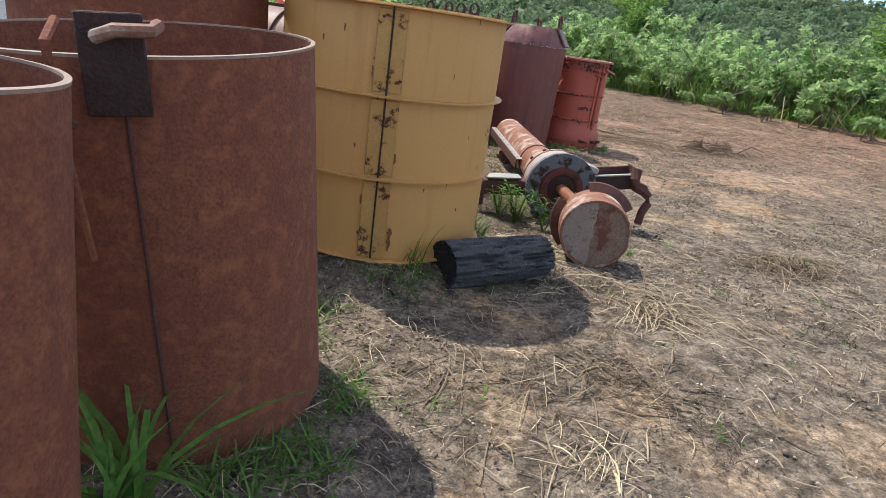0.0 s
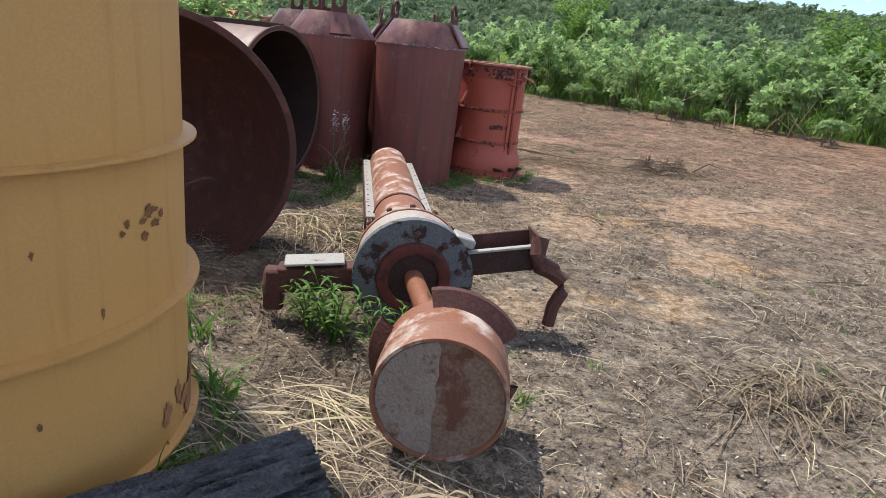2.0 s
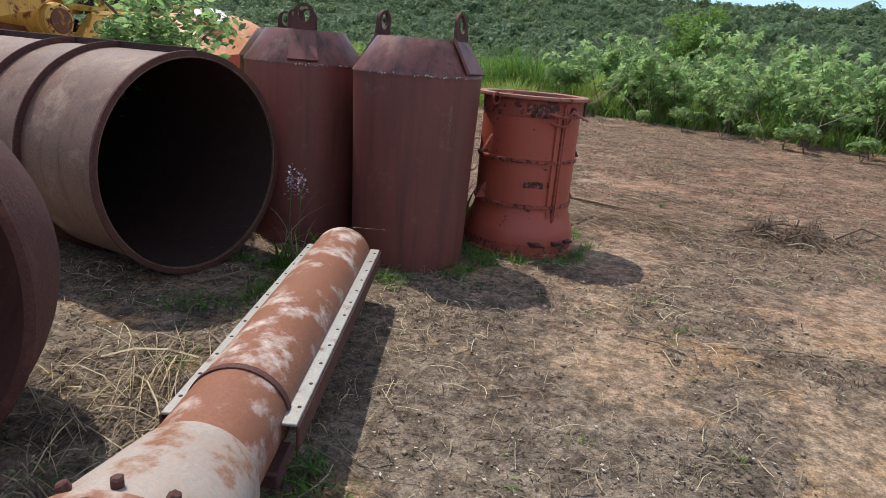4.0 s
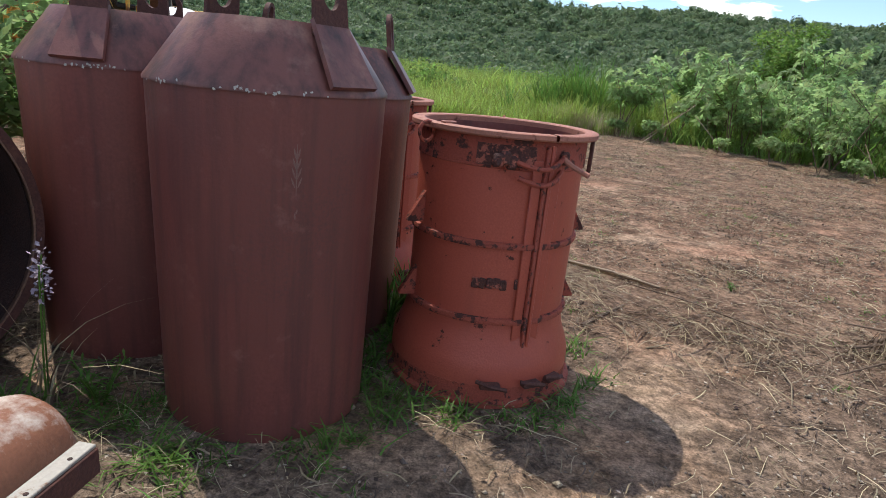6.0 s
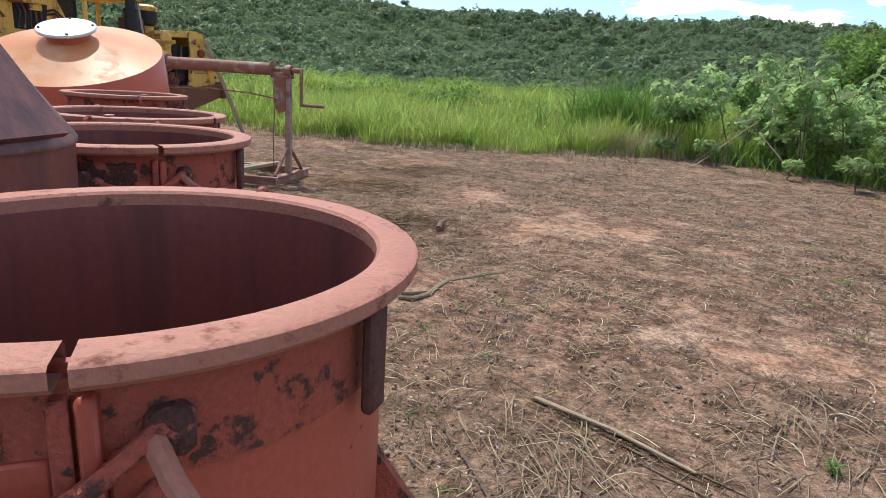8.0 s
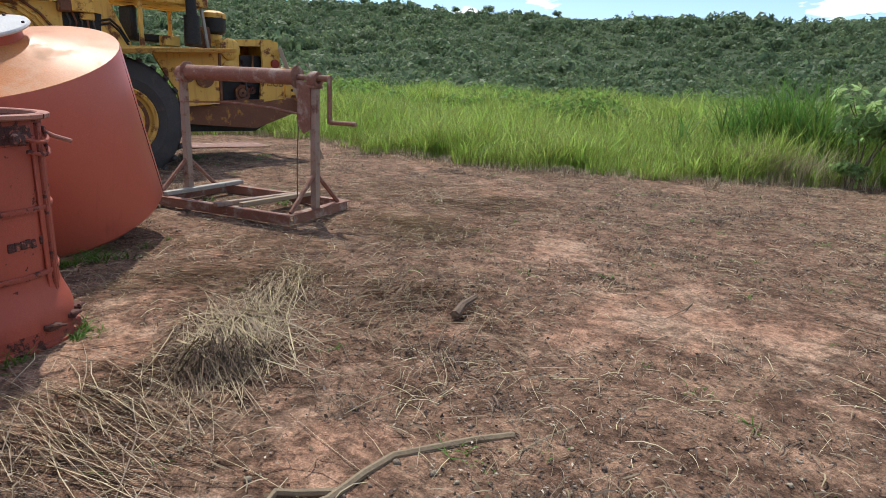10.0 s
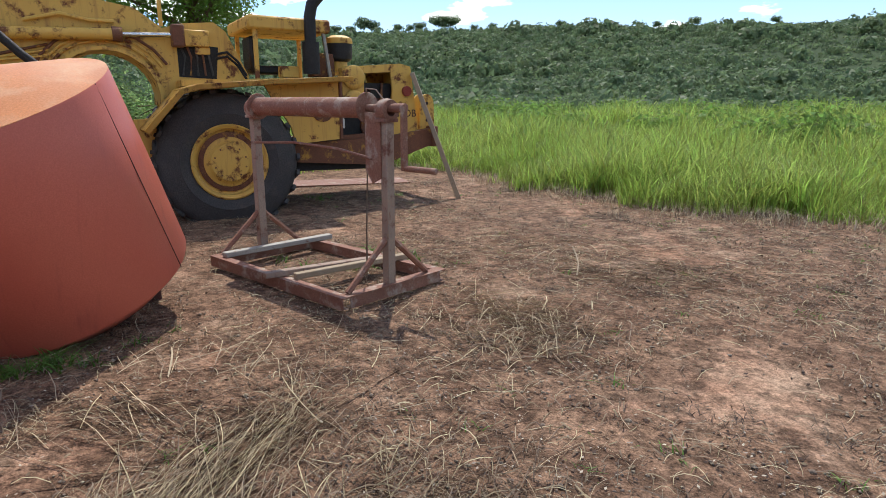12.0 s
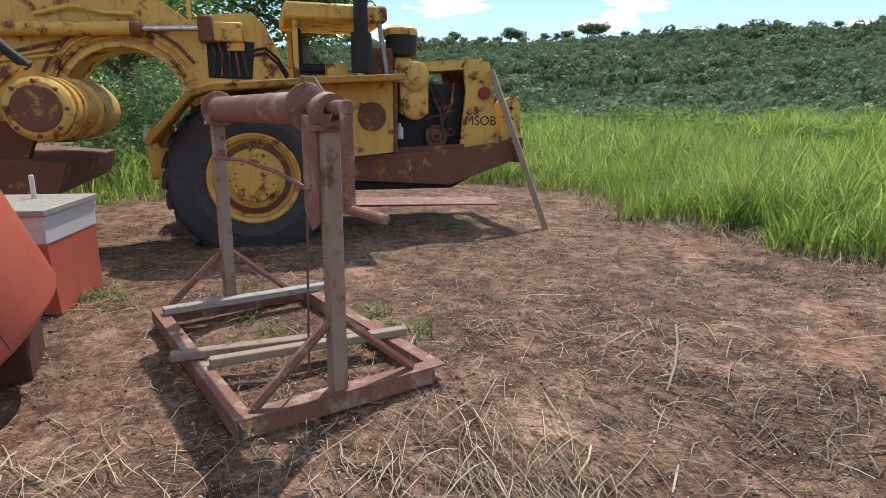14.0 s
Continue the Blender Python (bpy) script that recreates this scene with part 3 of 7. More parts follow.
def build_mid_bushes():
    """Low bushes between grass and hill."""
    r = np.random.default_rng(31)
    cs = []
    for _ in range(900):
        az = r.uniform(-120, 75)
        d = 22 + 58 * r.random() ** 1.3
        x, y = 2 + d * math.sin(radians(az)), 12 + d * math.cos(radians(az))
        if y < grass_edge(x) + 9 and x < 4:
            continue
        if x >= 4 and y < 33 - 0.85 * x:
            continue
        w = r.uniform(0.5, 1.9) * (0.8 + d / 90)
        h = w * r.uniform(0.7, 1.1)
        n = int(210 * w)
        h *= 0.75
        cs.append(crown_shell(r, np.array((x, y, lie(x, y) + h * 0.3)), w * 0.8, h * 0.8, n, r.uniform(0.05, 0.11, n) * (0.8 + d / 80)))
    v = np.concatenate(cs)
    f = np.arange(len(v)).reshape(-1, 3)
    stuff_mesh("field_bushes", v, f, BUSH, "low leafy green bushes behind the grass", "bushes")


build_mid_bushes()


def cassava_meshes(seed, height):
    """A cassava shrub: bare forked stems, and palmate leaves at their ends."""
    r = random.Random(seed)
    st, tips = Geo(), []
    for _ in range(r.randint(3, 5)):
        a, lean = r.uniform(0, 6.28), r.uniform(0.1, 0.45)
        h = height * r.uniform(0.3, 0.66)
        top = Vector((math.cos(a) * lean * h, math.sin(a) * lean * h, h))
        mid = top * 0.5 + Vector((r.uniform(-0.05, 0.05), r.uniform(-0.05, 0.05), 0))
        tube([(0, 0, -0.05), mid, top], 0.016, 5, st, 0.011)
        for _ in range(r.randint(2, 4)):
            b = a + r.uniform(-1.6, 1.6)
            tip = top + Vector((math.cos(b), math.sin(b), 0)) * height * r.uniform(0.08, 0.3) + Vector((0, 0, height * r.uniform(0.1, 0.34)))
            tube([top, (top + tip) / 2 + Vector((0, 0, -0.03)), tip], 0.010, 4, st, 0.006)
            tips.append((top, tip))
    lv = Geo()
    for top, tip in tips:
        for _ in range(r.randint(9, 14)):
            k = r.uniform(-0.2, 1.05)
            foot = top.lerp(tip, k)
            b = r.uniform(0, 6.28)
            reach = r.uniform(0.10, 0.30)
            c = foot + Vector((math.cos(b) * reach, math.sin(b) * reach, r.uniform(-0.08, 0.14)))
            n = Vector((math.cos(b) * 0.6 + r.gauss(0, 0.6), math.sin(b) * 0.6 + r.gauss(0, 0.6), 0.8)).normalized()
            q = n.to_track_quat("Z", "Y")
            size = r.uniform(0.15, 0.26)
            fingers = 6
            for i in range(fingers):
                t = b + (i - 2.5) * 0.85
                d, s = q @ Vector((math.cos(t), math.sin(t), -0.25)), q @ Vector((-math.sin(t), math.cos(t), 0))
                ln = size * (1.0 - 0.12 * abs(i - 2.5))
                lv.add([c, c + d * ln * 0.55 + s * size * 0.17, c + d * ln, c + d * ln * 0.55 - s * size * 0.17], [(0, 1, 2, 3)])
    return mesh_of("stem", st, TWIG), mesh_of("crown", lv, CASSAVA, 0)


def build_cassava():
    r = random.Random(41)
    kinds = [cassava_meshes(50 + i, h) for i, h in enumerate((1.7, 2.2, 2.6, 3.1, 1.0, 2.4, 1.4))]
    spots = []
    for i in range(240):
        t, depth = r.random(), r.random() ** 1.1 * 11.0
        x = 1.9 + 21 * t + depth * 0.62
        y = 26.4 - 15.5 * t + depth * 0.78 + r.gauss(0, 0.5)
        tall = noise.noise((x * 0.35, y * 0.35, 8.0))
        front = depth < 1.3
        k = r.choice((6, 0, 1)) if front or tall < -0.1 else r.choice((1, 2, 3, 5) if tall > 0.1 else (0, 1, 2, 5, 6))
        spots.append((x, y, k, r.uniform(0.62, 1.2) * (1 + 0.35 * tall)))
    for x, y in ((8.0, 19.6), (8.9, 18.9), (9.9, 18.7), (7.2, 21.0), (11.0, 17.4), (5.9, 22.4), (12.3, 16.4), (10.6, 19.9), (6.6, 23.6), (4.9, 23.4), (3.4, 24.9), (8.4, 20.4), (9.4, 19.6), (7.7, 20.0), (11.6, 17.9), (2.4, 25.4)):
        spots.append((x, y, 4, r.uniform(0.45, 0.75)))
    for x, y, k, s in spots:
        low = k == 4
        shrub = thing("cassava_shrub", pose(x, y, lie(x, y), 0, 0, r.uniform(0, 360)),
                      "low young cassava plant with green palmate leaves" if low else "tall green cassava shrub with palmate leaves on bare stems", "shrub", "cassava field")
        shrub.scale = (s, s, s)
        for nm, me in zip(("stem", "crown"), kinds[k]):
            o = new(nm, me)
            o.parent = shrub


build_cassava()


def build_undergrowth():
    """Rank grass and weeds filling the cassava field behind its first row."""
    r = np.random.default_rng(47)
    n = 26000
    t, depth = r.random(n), 0.7 + 13 * r.random(n) ** 1.2
    x, y = 1.2 + 22 * t + depth * 0.62, 26.6 - 15.5 * t + depth * 0.78 + r.normal(0, 0.3, n)
    clump = np.array([noise.noise((a * 0.45, b * 0.45, 3.0)) for a, b in zip(x, y)])
    h = np.clip((0.75 + 0.7 * clump + r.uniform(-0.3, 0.5, n)) * np.clip(0.35 + depth * 0.3, 0.3, 1.15), 0.12, 1.7)
    v, f = blades(x, y, h, 0.03 * (1 + (r.random(n) < 0.3)), r.uniform(0.3, 1.2, n), 48)
    stuff_mesh("field_undergrowth", v, f, BUSH, "rank green grass and weeds between the cassava shrubs", "grass")
    # leaning bare stems along the first row
    q = random.Random(49)
    for i in range(26):
        u = q.random()
        px, py = 2.6 + 17 * u + q.gauss(0, 0.3), 25.7 - 13.5 * u + q.gauss(0, 0.35)
        a, ln = q.uniform(0, 6.28), q.uniform(0.8, 2.0)
        rise = q.uniform(0.35, 0.8)
        d = Vector((math.cos(a), math.sin(a), rise)).normalized() * ln
        st = thing("cassava_pole", Matrix.Translation((px, py, lie(px, py))), "bare leaning cassava stem with its leaves gone", "stem", "bare cassava stems")
        g = Geo()
        tube([(0, 0, -0.04), d * 0.5 + Vector((q.gauss(0, 0.04), q.gauss(0, 0.04), 0)), d], 0.017, 5, g, 0.009)
        tube([d * 0.55, d * 0.55 + Vector((q.gauss(0, 0.2), q.gauss(0, 0.2), 0.4))], 0.010, 4, g, 0.005)
        part("wood", g, WOOD if q.random() < 0.6 else TWIG, st)


build_undergrowth()


def tree(name, x, y, height, spread, seed, leaves, leaf, label, material=BUSH, z=None, low=0.25, group=""):
    """Tapered trunk, forked limbs and a crown of loose leaf clumps."""
    r = random.Random(seed)
    t = thing(name, pose(x, y, lie(x, y) if z is None else z), label, "tree", group)
    wood, clumps = Geo(), []
    top = Vector((r.uniform(-0.3, 0.3), r.uniform(-0.3, 0.3), height * 0.62))
    tube([(0, 0, -0.2), top * 0.5 + Vector((0.1, 0.05, 0)), top], height * 0.028, 8, wood, height * 0.012)
    for i in range(11):
        a = i * 2.4 + r.uniform(-0.4, 0.4)
        k = r.uniform(low, 0.62)
        p0 = Vector((0, 0, 0)).lerp(top, min(1.0, k / 0.62))
        end = p0 + Vector((math.cos(a) * spread * r.uniform(0.5, 1), math.sin(a) * spread * r.uniform(0.5, 1), height * r.uniform(0.1, 0.36)))
        tube([p0, (p0 + end) / 2 + Vector((0, 0, 0.12)), end], height * 0.012, 5, wood, height * 0.004)
        clumps += [(end, spread * 0.34), ((p0 + end) / 2, spread * 0.27)]
    clumps += [(top + Vector((0, 0, height * 0.2)), spread * 0.4)]
    rr = np.random.default_rng(seed)
    c = []
    for p, w in clumps:
        d = rr.normal(size=(leaves // len(clumps), 3))
        d /= np.linalg.norm(d, axis=1)[:, None]
        c.append(d * (rr.random((len(d), 1)) ** 0.4) * np.array((w, w, w * 0.68)) * 1.45 * rr.uniform(0.85, 1.1, (len(d), 1)) + np.array(p))
    c = np.concatenate(c)
    v, f = leaf_quads(c, rr.uniform(0.6, 1.3, len(c)) * leaf, seed, 0.45, 0.5)
    part("trunk", wood, TWIG, t)
    me = bpy.data.meshes.new("crown")
    me.from_pydata([tuple(q) for q in v], [], [tuple(int(i) for i in q) for q in f])
    me.materials.append(material)
    o = new("crown", me)
    o.parent = t
    return t


tree("broadleaf_tree", -19.5, 20.4, 8.5, 3.2, 61, 16000, 0.17, "dense dark green broadleaf tree behind the machine", low=0.3)
tree("broadleaf_tree", -20.0, 15.5, 8.0, 3.4, 62, 16000, 0.17, "dense dark green broadleaf tree behind the machine", low=0.3)
tree("broadleaf_tree", -19.0, 10.5, 7.5, 3.2, 63, 16000, 0.17, "dense dark green broadleaf tree behind the machine", low=0.3)
tree("broadleaf_tree", 10.4, 43.0, 5.4, 1.8, 64, 9000, 0.2, "round bright green tree rising over the cassava", low=0.1)
tree("broadleaf_tree", 17.0, 25.0, 4.0, 2.2, 65, 6000, 0.2, "leafy green tree rising over the cassava", low=0.1)
tree("leafy_bush", -1.45, 9.85, 2.0, 0.62, 66, 3600, 0.10, "light green leafy bush growing behind the lying casing", low=0.3, material=CASSAVA)
tree("leafy_bush", -15.5, 17.2, 2.6, 1.7, 67, 6000, 0.11, "bright green leafy bush seen under the machine's arch", low=0.05, material=CASSAVA)
tree("leafy_bush", -15.4, 14.6, 2.4, 1.6, 68, 6000, 0.11, "bright green leafy bush seen under the machine's arch", low=0.05, material=CASSAVA)


def build_ridge_trees():
    r = random.Random(71)
    first = None
    for az, s in ((-73, 0.8), (-71.5, 0.6), (-69.5, 0.9), (-68.6, 0.5), (-66.5, 0.6), (-65.2, 0.55), (-63.5, 0.8), (-62.6, 0.5), (-61, 0.6), (-59.6, 0.55), (-58.5, 0.95), (-57.7, 0.85), (-55.5, 0.6), (-54.4, 0.5), (-53.6, 0.7), (-51.8, 1.0), (-50.8, 0.95), (-48.6, 0.5), (-47, 0.55), (-44, 0.5), (-41, 0.6), (-37, 0.5), (-33, 0.5), (-30, 0.6), (-24, 0.5)):
        d = 298
        x, y = HILL_AT[0] + d * math.sin(radians(az)), HILL_AT[1] + d * math.cos(radians(az))
        z = 0.9 + hill_z(az, d)
        s *= 1.4
        if first is None:
            first = tree("ridge_tree", x, y, 6.5, 2.9, 72, 1500, 0.7, "lone dark tree on the ridge against the sky", HILLGREEN, z, 0.3, "trees on the ridge")
            first.scale = (s, s, s)
        else:
            c = copy_thing(first, pose(x, y, z, 0, 0, r.uniform(0, 360)))
            c.scale = (s, s, s * r.uniform(0.9, 1.1))


build_ridge_trees()


# ---------- steel casings ----------
def sheet_tube(r, h, wall=0.012, seg=64, wobble=0.004, seed=0.0):
    """An open tube of thin sheet, outer and inner face."""
    zs = [h * i / 8 for i in range(9)]
    prof = [(r, z) for z in zs] + [(r - wall, z) for z in reversed(zs)]
    return lathe(prof, seg, wobble=wobble, seed=seed, closed=True)


def casing(x, y, r, h, label, seed, seam, bracket=False, tilt=(0, 0)):
    lean = Vector((0, 0, 1)).rotation_difference(Vector((*tilt, 1)).normalized()).to_matrix().to_4x4()
    t = thing("steel_casing", pose(x, y, lie(x, y) - 0.02) @ lean, label, "steel casing", "open casings")
    part("tube_wall", sheet_tube(r, h, seed=seed), RUST, t)
    # Pale ring: worn edge, with the rim's sun highlight put into its colour.
    part("worn_rim", lathe([(r - 0.013, h - 0.004), (r + 0.001, h - 0.006), (r + 0.002, h + 0.002), (r - 0.012, h + 0.003)], 64, closed=True, wobble=0.004, seed=seed), WINCH_POST, t, "worn steel rim edge, made pale for its sun highlight")
    g = Geo()
    tube([((r + 0.001) * math.cos(seam), (r + 0.001) * math.sin(seam), 0.02 + i * (h - 0.04) / 6) for i in range(7)], 0.006, 6, g)
    part("weld_seam", g, RUST_DARK, t, "dark welded seam")
    if bracket:
        a = bracket
        m = Matrix.Rotation(a, 4, "Z") @ Matrix.Translation((r + 0.015, 0, h - 0.02))
        g = box(0.018, 0.15, 0.25, m, 0.004)
        plate = part("clamp_plate", g, RUST_PLATE_SHADE, t, "blackened steel clamp plate over the rim")
        g = Geo()
        tube([m @ Vector(p) for p in ((0.03, -0.03, 0.07), (0.07, 0.02, 0.09), (0.06, 0.10, 0.09), (0.02, 0.11, 0.10))], 0.017, 8, g)
        part("bent_bolt", g, WINCH, plate, "bent rusty bolt")
        g = Geo()
        tube([m @ Vector(p) for p in ((-0.03, -0.12, 0.10), (0.05, -0.13, 0.06), (0.055, -0.125, -0.2), (0.05, -0.11, -0.5))], 0.012, 7, g)
        part("hook_rod", g, RUST, plate, "rusty hanging hook rod")
        g = Geo()
        tube([m @ Vector(p) for p in ((0.02, -0.12, -0.02), (0.05, -0.16, 0.0), (0.05, -0.17, -0.1), (0.03, -0.10, -0.14))], 0.014, 7, g)
        part("shackle", g, RUST_DARK, plate)
    return t


casing(-0.989, 2.142, 0.552, 1.366, "tall open rusty steel casing with a clamp on its rim", 1.0, radians(-68), radians(-69), (-0.061, -0.065))
casing(-1.074, 1.011, 0.30, 1.338, "open rusty brown steel casing standing in grass", 4.0, radians(-100), False, (0.037, 0.026))


def ring_drum(x, y, paint, seam_paint, label, spin, r=0.683, h=1.435):
    """A tall drum with a rolled rim, two stiffening rings and a bolted vertical seam."""
    t = thing("ringed_drum", pose(x, y, lie(x, y), 0, 0, spin), label, "steel drum", "ringed drums")
    part("shell", sheet_tube(r, h, 0.01, 72, 0.003, x), paint, t)
    for z, w in ((h - 0.012, 0.045), (0.958, 0.042), (0.50, 0.042)):
        part("ring_flange", lathe([(r - 0.002, z - 0.006), (r + w, z - 0.004), (r + w, z + 0.004), (r - 0.002, z + 0.006)], 72, closed=True, wobble=0.003, seed=z), paint, t)
    part("base_flange", lathe([(r - 0.002, 0.0), (r + 0.03, 0.0), (r + 0.03, 0.01), (r - 0.002, 0.012)], 72, closed=True), paint, t)
    for s in (-1, 1):
        g = Geo()
        for z0, z1 in ((0.02, 0.48), (0.52, 0.94), (0.98, h - 0.03)):
            box(0.012, 0.075, z1 - z0, pose(r + 0.002, s * 0.041, (z0 + z1) / 2), 0.003, g)
        part("seam_strip", g, seam_paint, t, "rust-stained seam strip")
    part("seam_gap", box(0.018, 0.009, h - 0.03, pose(r + 0.004, 0, h / 2), 0.002), RUST_PLATE_SHADE, t, "dark rusted seam joint")
    return t


def facing(x, y, px, py):
    """Degrees about z by which x-forward looks from x, y towards px, py."""
    return math.degrees(math.atan2(py - y, px - x))


ring_drum(-0.487, 4.048, YELLOW, YELLOW_RUST, "tall yellow steel drum with stiffening rings and a rusty seam", facing(-0.487, 4.048, -0.43, 3.43))
ring_drum(-1.92, 3.75, RUST, RUST_DARK, "tall rusty red steel drum with stiffening rings", 150)


def grey_tank():
    t = thing("pale_tank", pose(-3.1, 4.9, 0), "pale grey upright metal tank behind the rusty drums", "tank")
    part("shell", lathe([(0.55, 0), (0.55, 1.62), (0.53, 1.66), (0.3, 1.74), (0.001, 1.76)], 40), WHITE, t)
    part("band", lathe([(0.55, 1.1), (0.57, 1.1), (0.57, 1.13), (0.55, 1.13)], 40, closed=True), PALE_STEEL, t)


grey_tank()


# ---------- lying casings ----------
def lying_casing(x, y, r, az, length, label, rings, strip, wall=0.014, end=None, sink=0.0):
    """A tube on its side; az is the way its open mouth faces, degrees from +y towards +x."""
    a = radians(az)
    face = Vector((math.sin(a), math.cos(a), 0))
    m = Matrix.Translation((x, y, lie(x, y) + r + 0.03 - sink)) @ (-face).to_track_quat("Z", "Y").to_matrix().to_4x4()
    t = thing("lying_casing", pose(x, y, lie(x, y)), label, "steel casing", "lying casings")
    inv = pose(x, y, lie(x, y)).inverted() @ m
    n = 10
    rad = [r * math.sqrt(1 - (0.97 * i / n) ** 2) if end else r for i in range(n + 1)]
    e = rad[n]
    prof = [(rad[i], length * i / n) for i in range(n + 1)] + [(rad[n - i] - wall, length * (n - i) / n) for i in range(n + 1)]
    part("tube_wall", lathe(prof, 72, m=inv, wobble=0.004, closed=True), RUST_DARK if end else TUBE_TAN, t)
    # Near-black lining puts the shade inside the tube into its colour.
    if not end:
        part("inner_wall", lathe([(r - wall - 0.007, 0.01), (r - wall - 0.007, length - 0.03)], 64, m=inv), RUST_PLATE_SHADE, t, "inside of the tube, coloured black for its shade")
    part("mouth_flange", lathe([(r - 0.006, -0.004), (r + 0.028, -0.004), (r + 0.028, 0.014), (r - 0.006, 0.014)], 72, m=inv, closed=True), RUST_DARK, t, "worn flange round the open mouth")
    for z in rings:
        part("ring_flange", lathe([(r - 0.004, z), (r + 0.04, z), (r + 0.04, z + 0.012), (r - 0.004, z + 0.012)], 72, m=inv, closed=True), RUST_DARK, t)
    part("end_plate", lathe([(0.001, length - 0.02), (e - 0.004, length - 0.02), (e - 0.004, length - 0.008), (0.001, length - 0.008)], 48, m=inv), RUST_DARK, t, "closed dark far end")
    if strip:
        part("seam_flange", box(0.05, 0.03, length - 0.03, inv @ pose(0, 0, 0) @ Matrix.Rotation(strip, 4, "Z") @ pose(r + 0.02, 0, length / 2), 0.004), RUST_PLATE_SHADE, t, "dark seam flange along the top")
    return t


lying_casing(-0.67, 6.04, 0.80, 168, 0.8, "large dark rusty bell-shaped casing lying with its mouth out", (), 0, end=0.42, sink=0.15)
lying_casing(-0.415, 8.25, 0.703, 110.8, 3.4, "long rusty casing lying on its side, open mouth out", (0.75, 1.25, 2.2), radians(92))


# ---------- tremie hoppers with lifting lugs ----------
def cone_hopper(x, y, spin, label, r=0.475, zs=1.42):
    t = thing("cone_topped_hopper", pose(x, y, lie(x, y), 0, 0, spin), label, "steel hopper", "cone-topped hoppers")
    rb, zt, rt = r * 0.93, zs + 0.24, r * 0.66
    prof = [(rb, 0.0), (rb + (r - rb) * 0.5, zs * 0.5), (r, zs), (r - 0.012, zs), (rb - 0.012, 0.0)]
    part("body", lathe(prof, 64, closed=True, wobble=0.004, seed=x), RUST_CONE, t)
    part("cone_top", lathe([(r + 0.008, zs - 0.012), (r + 0.008, zs), (rt, zt), (rt - 0.012, zt), (r - 0.02, zs - 0.012)], 64, closed=True), CONE_TOP, t, "sloping cone-shaped shoulder")
    # Black disc added for the shade in the open top; no plate belongs here.
    part("inner_plate", lathe([(0.001, zt - 0.10), (rt - 0.02, zt - 0.10)], 40), RUST_PLATE_SHADE, t, "black disc for the shade inside the open top")
    slope = math.atan2(r - rt, zt - zs)
    for k in range(2):
        a = radians(180 * k)
        m = Matrix.Rotation(a, 4, "Z") @ Matrix.Translation((rt + 0.02, 0, zt + 0.11)) @ Matrix.Rotation(radians(90), 4, "Z") @ Matrix.Rotation(radians(-6), 4, "X")
        lug = part("lifting_lug", eye_plate(0.076, 0.15, 0.052, 0.024, 0.082, m), RUST_DARK, t, "plate lug with an eye hole")
        m2 = Matrix.Rotation(a, 4, "Z") @ Matrix.Translation(((r + rt) / 2 + 0.022, 0, (zs + zt) / 2 + 0.01)) @ Matrix.Rotation(radians(90), 4, "Z") @ Matrix.Rotation(-slope, 4, "X")
        g = prism([(-0.080, 0.15), (0.080, 0.15), (0.112, -0.13), (-0.112, -0.13)], 0.022, m2)
        part("lug_foot", g, CONE_TOP, lug)
    return t


cone_hopper(0.85, 9.15, -22, "brown primed steel hopper with a cone top and two eye lugs")
cone_hopper(-0.145, 9.48, -72, "brown primed steel hopper with a cone top and two eye lugs")
cone_hopper(0.66, 10.07, 14, "brown primed steel hopper with a cone top and two eye lugs", 0.475, 1.37)
cone_hopper(-0.6, 10.3, -60, "brown primed steel hopper with a cone top and two eye lugs", 0.46)


